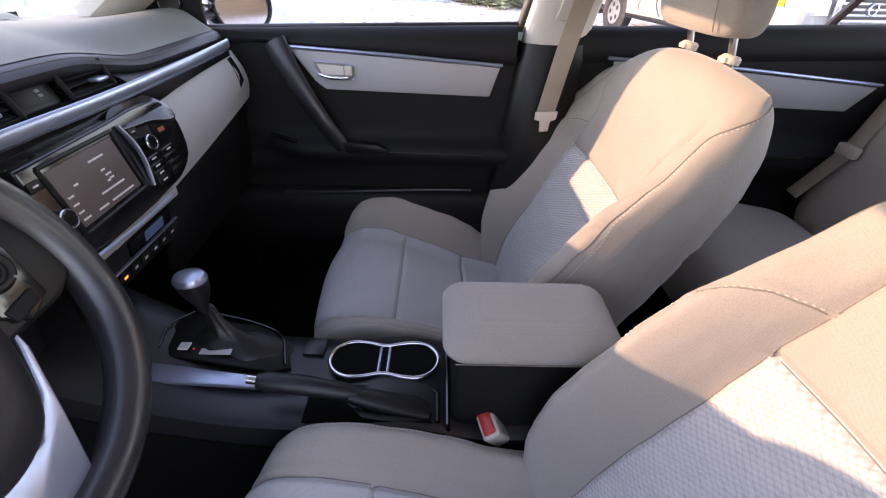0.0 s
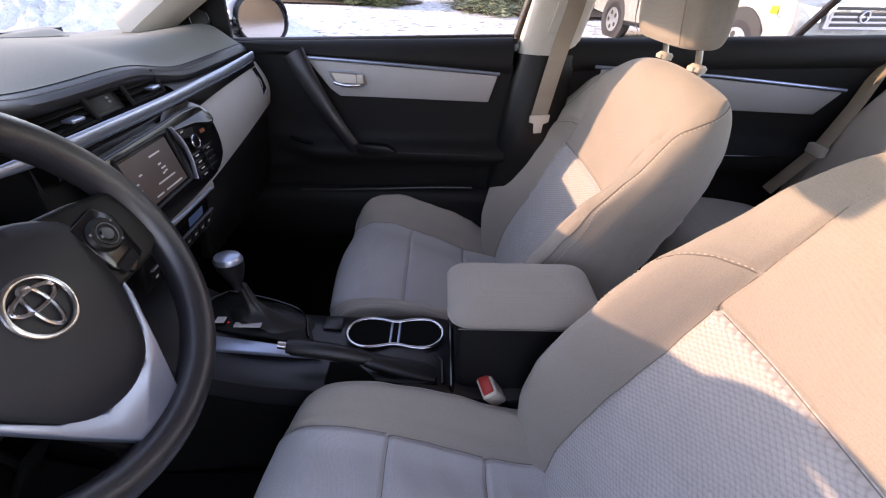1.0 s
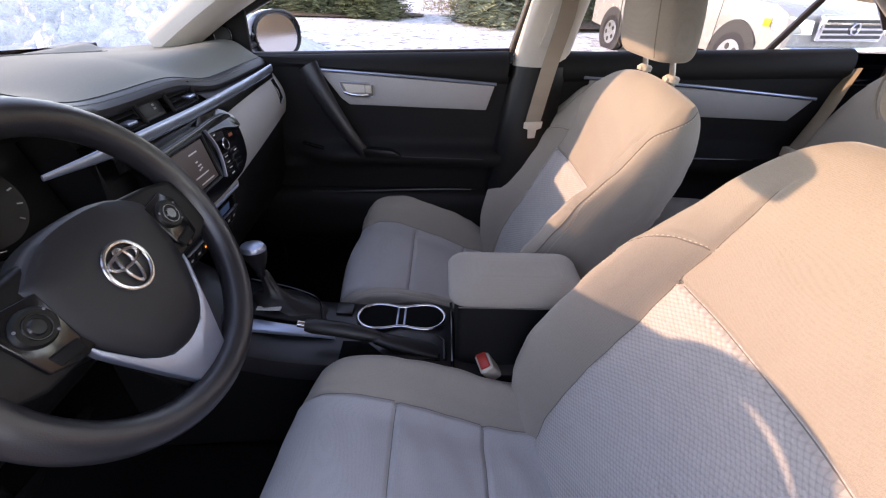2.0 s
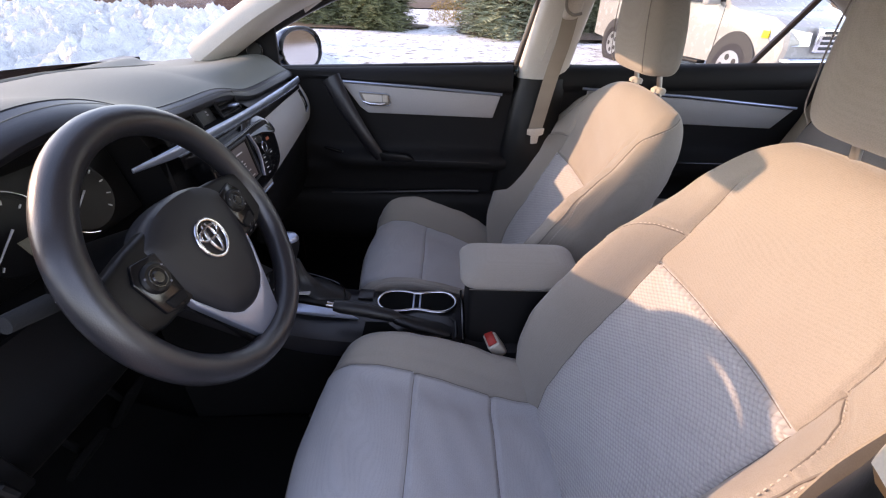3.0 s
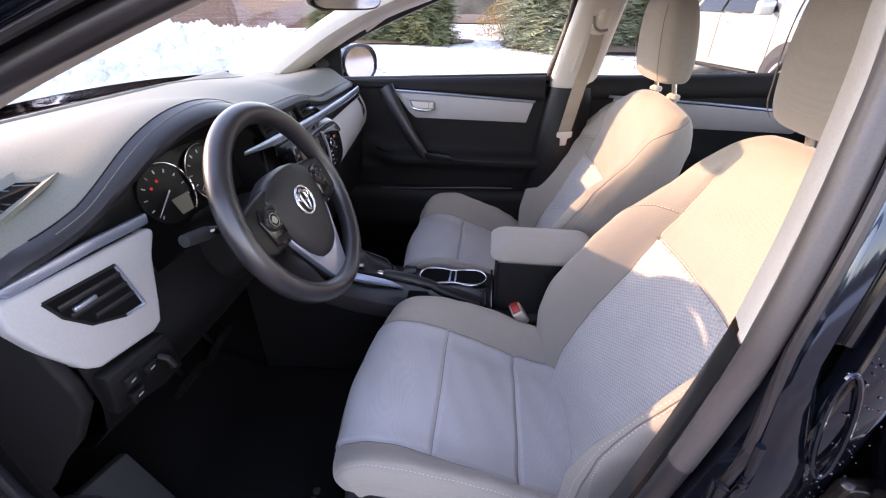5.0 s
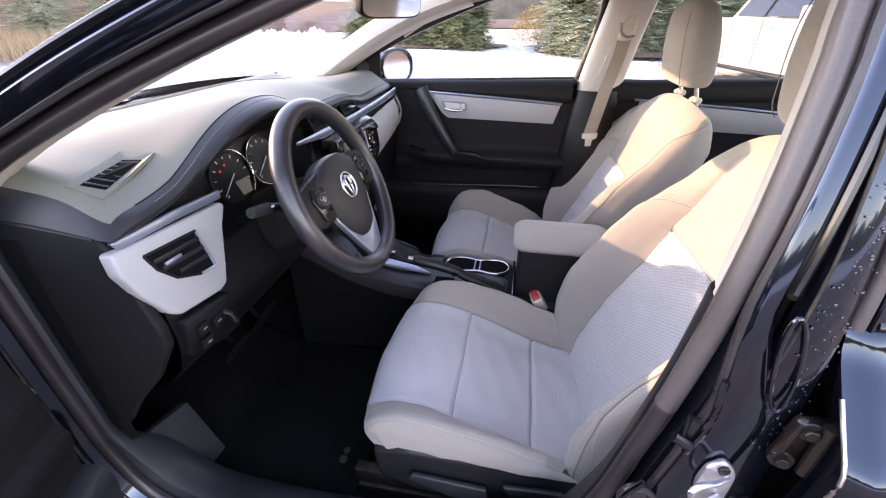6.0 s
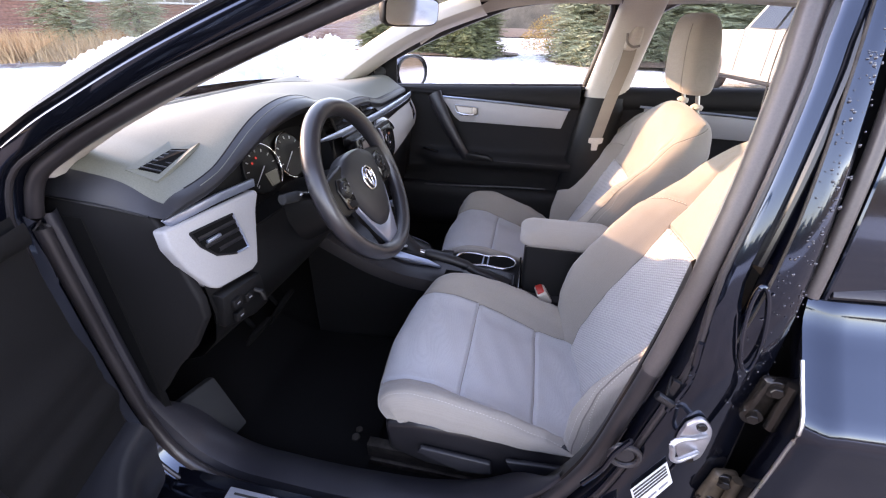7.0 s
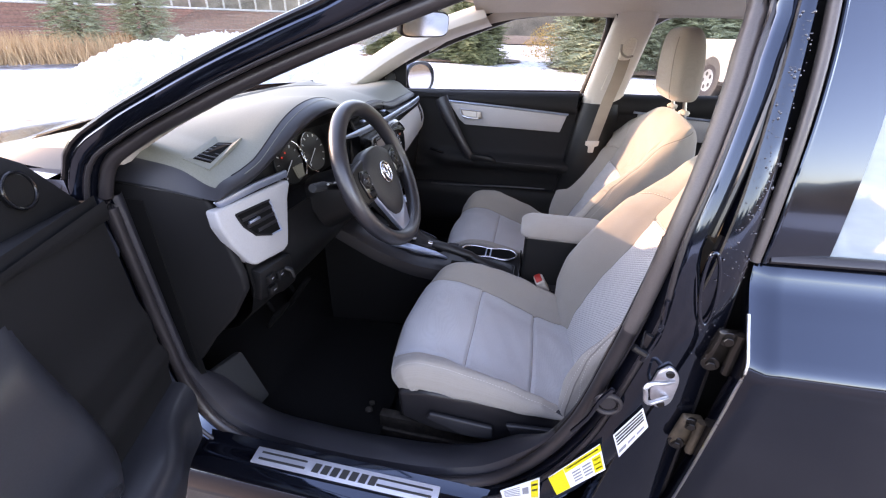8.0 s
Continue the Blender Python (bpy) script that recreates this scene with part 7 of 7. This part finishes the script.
def patchy_ground():
    m = surface("snowy_ground", (0.74, 0.755, 0.775), 0.9, vary=0.16, scale=1.6, grain=9, bump=0.9, depth=0.06, fleck=0.3)
    n, l = m.node_tree.nodes, m.node_tree.links
    b = n["Principled BSDF"]
    old = b.inputs["Base Color"].links[0].from_socket
    tc = n["Texture Coordinate"]
    ns = n.new("ShaderNodeTexNoise")
    ns.inputs["Scale"].default_value, ns.inputs["Detail"].default_value, ns.inputs["Roughness"].default_value = 3.0, 9, 0.82
    l.new(tc.outputs["Object"], ns.inputs["Vector"])
    rp = n.new("ShaderNodeValToRGB")
    rp.color_ramp.elements[0].position, rp.color_ramp.elements[1].position = 0.515, 0.59
    l.new(ns.outputs["Fac"], rp.inputs["Fac"])
    mx = n.new("ShaderNodeMix")
    mx.data_type = "RGBA"
    mx.inputs[7].default_value = (0.17, 0.14, 0.115, 1)
    l.new(rp.outputs["Color"], mx.inputs["Factor"])
    l.new(old, mx.inputs[6])
    l.new(mx.outputs[2], b.inputs["Base Color"])
    return m


GROUND = patchy_ground()


def lie(x, y):
    """Height of the ground."""
    dip = -0.14 * math.exp(-((x - 5) / 4) ** 2 - ((y - 9) / 5) ** 2)
    far = max(0.0, (math.hypot(x, y) - 14) / 20)
    near = min(1.0, max(0.0, (math.hypot(x, y) - 3) / 4))
    return dip + 0.25 * min(far, 1.0) + near * (0.03 * noise.noise((x * 0.4, y * 0.4, 3.0)) + 0.012 * noise.noise((x * 2, y * 2, 1.0)))


xs = np.r_[-900, -300, -120, np.linspace(-45, 40, 150), 120, 300, 900]
ys = np.r_[-900, -300, -60, np.linspace(-25, 60, 150), 120, 300, 900]
solo("ground", grid(np.array([[(x, y, lie(x, y) if abs(x) < 60 and abs(y) < 70 else 0.25) for y in ys] for x in xs])), GROUND, "snow-covered ground with bare patches", "ground", kind="structure", sharp=0)
ASPHALT = surface("wet_asphalt", (0.21, 0.15, 0.12), 0.7, vary=0.4, scale=1.5, grain=120, bump=0.4, depth=0.004)
solo("road", grid(np.array([[(x, y, 0.035) for y in np.linspace(-14, 1.0, 16)] for x in np.linspace(-3.2, 12, 16)])), ASPHALT, "dark wet asphalt drive beside the car", "road", kind="structure")
# heap of ploughed snow ahead of the car
heap = []
AWAY, ACROSS = Vector((-0.63, 0.777)), Vector((0.777, 0.63))
for d in np.linspace(4.5, 14.5, 280):
    row = []
    for w in np.linspace(-5.0, 5.5, 320):
        x, y = 0.03 + AWAY.x * d + ACROSS.x * w, -0.9 + AWAY.y * d + ACROSS.y * w
        u, v = (d - 9.6) / 4.2, w / (3.1 if w < 0 else 4.3)
        h = max(0.0, 1 - u * u - v * v) ** 0.85 * 0.95
        h += (0.16 * noise.noise((x * 0.9, y * 0.9, 0)) + 0.17 * noise.noise((x * 2.3, y * 2.3, 5)) + 0.13 * noise.noise((x * 5, y * 5, 9)) + 0.10 * abs(noise.noise((x * 8, y * 8, 2))) + 0.07 * noise.noise((x * 15, y * 15, 2)) + 0.05 * abs(noise.noise((x * 24, y * 24, 7)))) * min(1, h * 1.5)
        row.append((x, y, -0.08 + h))
    heap.append(row)
solo("snow_bank", grid(np.array(heap)), SNOW, "bank of ploughed lumpy snow", "snow bank", sharp=0)


def foliage(name, color):
    return surface(name, color, 0.85, vary=0.45, scale=4, grain=30, bump=0, fleck=0.5)


SPRUCE = foliage("spruce_needles", (0.16, 0.180, 0.085))
SPRUCE_BLUE = foliage("blue_spruce_needles", (0.235, 0.265, 0.165))
BARK = surface("bark", (0.10, 0.07, 0.05), 0.95, vary=0.4, scale=20)
STRAW = surface("dry_grass", (0.42, 0.27, 0.15), 0.9, vary=0.4, scale=3)
RUST = foliage("rusty_leaves", (0.30, 0.12, 0.04))


def conifer(loc, height, spread, mat, label, seed, dense=900):
    """A spruce: tapered trunk and tiers of drooping sprays of needles."""
    rnd = random.Random(seed)
    tree = thing("spruce", label, "tree", loc, "spruces")
    x0, y0, z0 = loc
    part("trunk", tube([(x0, y0, z0 - 0.1), (x0, y0, z0 + height * 0.5), (x0, y0, z0 + height)], [0.05 * height * 0.5, 0.03 * height * 0.5, 0.01], 8), BARK, tree)
    bm = bmesh.new()
    for i in range(dense):
        h = 1 - math.sqrt(rnd.random())
        h = 0.02 + 0.96 * h
        a = rnd.random() * 2 * math.pi
        reach = spread * (1 - h) ** 0.6 * (0.72 + 0.16 * math.sin(3 * a + seed + 9 * h) + 0.14 * math.sin(7 * a + 23 * h) + 0.30 * rnd.random())
        base = Vector((x0, y0, z0 + height * h))
        d = Vector((math.cos(a), math.sin(a), -0.16 + 0.45 * h + rnd.uniform(-0.12, 0.22)))
        start = base + d * reach * rnd.uniform(0.25, 0.6)
        n_spray = 7
        for k in range(n_spray):
            f = k / n_spray
            p = start + d * (reach * 0.5 * f) + Vector((0, 0, -0.06 * f))
            for sgn in (-1, 1):
                L = spread * 0.13 * (1.1 - 0.6 * f) * rnd.uniform(0.7, 1.3)
                q = p + (d * 0.7 + Vector((-d.y, d.x, 0)) * sgn * 0.8 + Vector((0, 0, rnd.uniform(-0.35, 0.25)))) * L
                wv = Vector((rnd.uniform(-1, 1), rnd.uniform(-1, 1), rnd.uniform(-0.4, 1))).normalized() * L * 0.16
                bm.faces.new((bm.verts.new(p + wv * 0.6), bm.verts.new(q + wv * 0.1), bm.verts.new(p - wv * 0.6)))
    part("crown", bm, mat, tree, smooth=False)
    return tree
for x, y, h, r, m, sd, lab in ((-2.55, 16.2, 2.8, 1.75, SPRUCE, 3, "broad dark green spruce bush over leaf litter"), (-4.6, 16.8, 2.5, 1.6, SPRUCE, 5, "low dark green spruce bush over leaf litter"), (-6.4, 18.0, 2.4, 1.6, SPRUCE, 6, "low dark green spruce bush by the snow"),
                               (2.15, 15.3, 6.2, 2.35, SPRUCE_BLUE, 7, "tall blue-green spruce behind the snowy path"), (4.6, 16.2, 6.6, 2.5, SPRUCE_BLUE, 9, "tall blue-green spruce over leaf litter"), (6.9, 17.2, 6.8, 2.6, SPRUCE_BLUE, 11, "tall blue-green spruce behind the truck"), (9.4, 18.6, 6.6, 2.6, SPRUCE_BLUE, 12, "tall blue-green spruce far behind the truck")):
    conifer((x, y, 0.03), h, r, m, lab, sd, 3200)
conifer((-13.5, 10.1, 0.05), 4.6, 1.15, SPRUCE_BLUE, "grey-green spruce bush behind the snow heap", 13, 1300)
conifer((-12.9, 11.9, 0.05), 4.8, 1.25, SPRUCE_BLUE, "grey-green spruce bush in dry grass", 17, 1300)
for cx, cy, r, rise in ((-4.1, 16.9, 3.0, 0.10), (4.1, 15.4, 3.3, 0.10), (-2.0, 34.0, 6.5, 0.45)):
    V = [[(cx + r * k * math.cos(t) * 1.15, cy + r * 0.62 * k * math.sin(t), lie(cx, cy) + rise * (1 - k * k) + 0.035) for t in np.linspace(0, 2 * math.pi, 48, endpoint=False)] for k in (0.02, 0.4, 0.7, 0.9, 1.0)]
    solo("planting_bed", grid(np.array(V), wrap=True), DIRT, "brown leaf-littered bed under the spruces", "planting bed", sharp=0)
# dry grass and a brick wall beyond the heap
bm = bmesh.new()
rnd = random.Random(4)
for i in range(9000):
    az, rr = math.radians(rnd.uniform(20, 44)), rnd.uniform(15.8, 19.5)
    x, y = 0.08 - rr * math.cos(az), -1.35 + rr * math.sin(az)
    h = rnd.uniform(0.3, 0.85)
    a = rnd.random() * 6.283
    lean = Vector((rnd.uniform(-0.3, 0.3), rnd.uniform(-0.3, 0.3), 1)) * h
    p = Vector((x, y, 0.1))
    w = Vector((math.cos(a), math.sin(a), 0)) * 0.014
    bm.faces.new((bm.verts.new(p - w), bm.verts.new(p + w), bm.verts.new(p + lean)))
solo("dry_grass", bm, STRAW, "tall straw-coloured dry grass", "grass", smooth=False, kind="stuff")

def shrub(loc, size, mat, label, count):
    """A low leafy bush on thin stems."""
    bush = thing("bush", label, "bush", loc, "bushes")
    x0, y0, z0 = loc
    bm = bmesh.new()
    for i in range(count):
        d = Vector((rnd.gauss(0, 1), rnd.gauss(0, 1), abs(rnd.gauss(0, 1)))).normalized()
        p = Vector((x0, y0, z0 + 0.05)) + d * size * rnd.random() ** 0.4
        e, f = Vector((rnd.uniform(-1, 1), rnd.uniform(-1, 1), rnd.uniform(-1, 1))) * 0.05, Vector((rnd.uniform(-1, 1), rnd.uniform(-1, 1), rnd.uniform(-1, 1))) * 0.05
        bm.faces.new((bm.verts.new(p), bm.verts.new(p + e), bm.verts.new(p + f)))
    part("leaves", bm, mat, bush, smooth=False)
    for k in range(6):
        part("stem", tube([(x0, y0, z0 - 0.05), (x0 + 0.5 * size * math.cos(k), y0 + 0.5 * size * math.sin(k), z0 + 0.75 * size)], [0.015, 0.006], 6), BARK, bush)


YELLOW_LEAF = foliage("yellow_leaves", (0.42, 0.27, 0.07))
shrub((-12.6, 10.6, 0.05), 0.75, RUST, "rusty-leaved low bush between the spruces", 1500)
shrub((0.55, 18.0, 0.1), 1.35, YELLOW_LEAF, "yellow-leaved bush beside the tall spruce", 5000)
# brick garden wall with a white rail, beyond the grass
BRICK = surface("brick", (0.20, 0.095, 0.07), 0.9, vary=0.35, scale=12, grain=200)
wall = thing("brick_wall", "low red-brown brick garden wall with a white rail", "wall", (-17.5, 15, 0.2), kind="structure")
for i in range(11):
    part("brick_course", moved(rbox(-14, 14, -0.15 - 0.01 * (i % 2), 0.15, 0.2 + 0.13 * i, 0.322 + 0.13 * i, 0.01), Matrix.Translation((-17.5, 15.0, 0)) @ pose(0, 0, 0, 0, 0, 47)), BRICK, wall)
part("coping", moved(rbox(-14, 14, -0.2, 0.2, 1.63, 1.71, 0.02), Matrix.Translation((-17.5, 15.0, 0)) @ pose(0, 0, 0, 0, 0, 47)), WHITE_PAINT, wall, "white coping")
for i in range(40):
    part("rail_post", moved(rbox(-13.8 + 0.7 * i, -13.72 + 0.7 * i, -0.04, 0.04, 1.71, 2.5, 0.008), Matrix.Translation((-17.5, 15.0, 0)) @ pose(0, 0, 0, 0, 0, 47)), WHITE_PAINT, wall)
part("top_rail", moved(rbox(-14, 14, -0.05, 0.05, 2.5, 2.58, 0.01), Matrix.Translation((-17.5, 15.0, 0)) @ pose(0, 0, 0, 0, 0, 47)), WHITE_PAINT, wall)
# wooded distance
WOOD = surface("far_wood", (0.13, 0.105, 0.08), 1.0, vary=0.5, scale=0.35, grain=2.0, fleck=0.6)
V = []
for i, t in enumerate(np.linspace(0, 2 * math.pi, 240)):
    h = 5.5 + 1.8 * noise.noise((math.cos(t) * 9, math.sin(t) * 9, 0)) + 1.2 * noise.noise((math.cos(t) * 40, math.sin(t) * 40, 2))
    V.append([(62 * math.cos(t), 62 * math.sin(t), z) for z in (0.0, h * 0.5, h)])
solo("backdrop", grid(np.array(V)), WOOD, "bare brown wood in the distance", "backdrop", kind="structure", sharp=0)


# ---- parked truck ----
def pickup():
    """A crew-cab pickup; its nose points to -y, the side seen is at x = -1.0."""
    t = thing("pickup_truck", "white crew-cab pickup truck parked on the snow", "truck")
    TW = 1.0
    side = [(2.85, 0.55), (2.85, 1.28), (1.0, 1.30), (0.97, 1.36), (0.82, 1.80), (0.6, 1.88), (-0.55, 1.90), (-0.85, 1.84), (-1.55, 1.30), (-1.75, 1.24), (-2.5, 1.16), (-2.75, 1.05), (-2.82, 0.75), (-2.78, 0.45), (-2.45, 0.42)]
    low = [(-2.45, 0.42), (-1.30, 0.42), (1.40, 0.42), (2.45, 0.50), (2.85, 0.55)]
    outline = side + low[1:-1]
    loops = []
    for x, k in ((-TW, 0.985), (-TW + 0.05, 1.0), (TW - 0.05, 1.0), (TW, 0.985)):
        loops.append([(x * (1.0 if z < 1.3 else 1.0 - 0.28 * (z - 1.3) / 0.6), y * k, (z - 1.0) * k + 1.0) for y, z in outline])
    part("body", loft(loops), WHITE_PAINT, t, "white truck body", sharp=30)
    for sx in (-1, 1):
        for y0 in (-1.86, 1.86):
            # Flat dark discs paint the shade inside the arches and rim gaps.
            part("wheel_arch", disc((sx * 1.003, y0, 0.44), (sx, 0, 0), 0.49, 0.12, 40, 0.01), INK, t, "dark wheel arch")
            w = part("wheel", disc((sx * 1.004, y0, 0.40), (sx, 0, 0), 0.39, 0.26, 40, 0.04), RUBBER, t, "black tyre")
            rim = part("rim", disc((sx * 1.008, y0, 0.40), (sx, 0, 0), 0.25, 0.02, 32, 0.008), STEEL, w, "alloy rim")
            for k in range(5):
                a = 2 * math.pi * k / 5
                part("spoke_gap", disc((sx * 1.0095, y0 + 0.15 * math.cos(a), 0.40 + 0.15 * math.sin(a)), (sx, 0, 0), 0.05, 0.01, 14, 0.002), INK, w)

        def on_side(y, z, o=0.003):
            k = 1.0 if z < 1.3 else 1.0 - 0.28 * (z - 1.3) / 0.6
            return (sx * (TW * k + o), y, z)
        fw = [on_side(-1.38, 1.33), on_side(-0.02, 1.33), on_side(-0.02, 1.78), on_side(-0.80, 1.78)]
        rw = [on_side(0.06, 1.33), on_side(0.84, 1.33), on_side(0.72, 1.76), on_side(0.06, 1.78)]
        for q in (fw, rw):
            part("side_window", slab(q if sx > 0 else q[::-1], 0.01), BLACK_GLOSS, t, "dark side window")
        for y in (-1.42, 0.02, 0.95):
            part("door_gap", tube([on_side(y, 0.5), on_side(y, 0.9), on_side(y, 1.29)], 0.006, 6), INK, t)
        for y in (-0.12, 0.84):
            part("door_handle", tube([on_side(y - 0.13, 1.17, 0.02), on_side(y, 1.175, 0.03), on_side(y + 0.02, 1.17, 0.02)], 0.018, 8), CHROME, t, "chrome door handle")
        part("running_board", rbox(sx * 1.0 - 0.09, sx * 1.0 + 0.09, -1.25, 1.25, 0.36, 0.42, 0.02), BLACK_HARD, t)
        m = part("door_mirror", rbox(sx * 1.12 - 0.13, sx * 1.12 + 0.13, -1.28, -1.12, 1.28, 1.50, 0.04, 3), WHITE_PAINT, t, "white door mirror")
        part("mirror_glass", rbox(sx * 1.12 - 0.10, sx * 1.12 + 0.10, -1.121, -1.108, 1.31, 1.47, 0.01), MIRROR, m)
        part("headlight", slab([(sx * 0.62, -2.80, 0.98), (sx * 0.95, -2.74, 1.02), (sx * 1.005, -2.45, 1.04), (sx * 1.005, -2.50, 0.84), (sx * 0.95, -2.78, 0.80), (sx * 0.62, -2.84, 0.80)][::sx], 0.03, 0.01), CHROME, t, "clear headlight")
        part("turn_lamp", slab([(sx * 1.009, -2.48, 0.98), (sx * 1.009, -2.36, 0.98), (sx * 1.009, -2.36, 0.88), (sx * 1.009, -2.48, 0.88)][::-sx], 0.02, 0.004), LABEL_YELLOW, t, "amber marker lamp")
    g = part("grille", rbox(-0.58, 0.58, -2.90, -2.80, 0.72, 1.06, 0.03, 3), CHROME, t, "chrome grille")
    for i in range(4):
        part("grille_slot", rbox(-0.52, 0.52, -2.912, -2.89, 0.765 + 0.068 * i, 0.805 + 0.068 * i, 0.004), INK, g)
    part("grille_emblem", ring((0, -2.92, 0.89), (0, -1, 0), 0.07, 0.012, 24, 6), CHROME, g)
    part("bumper", rbox(-0.98, 0.98, -2.96, -2.70, 0.42, 0.66, 0.05, 3), CHROME, t, "chrome front bumper")
    part("windscreen", slab([(-0.80, -1.50, 1.33), (0.80, -1.50, 1.33), (0.66, -0.90, 1.80), (-0.66, -0.90, 1.80)], 0.012), BLACK_GLOSS, t, "dark windscreen")
    t.matrix_world = Matrix.Translation((5.38, 8.84, -0.165)) @ pose(0, 0, 0, 0, 0, 11)
    return t


pickup()
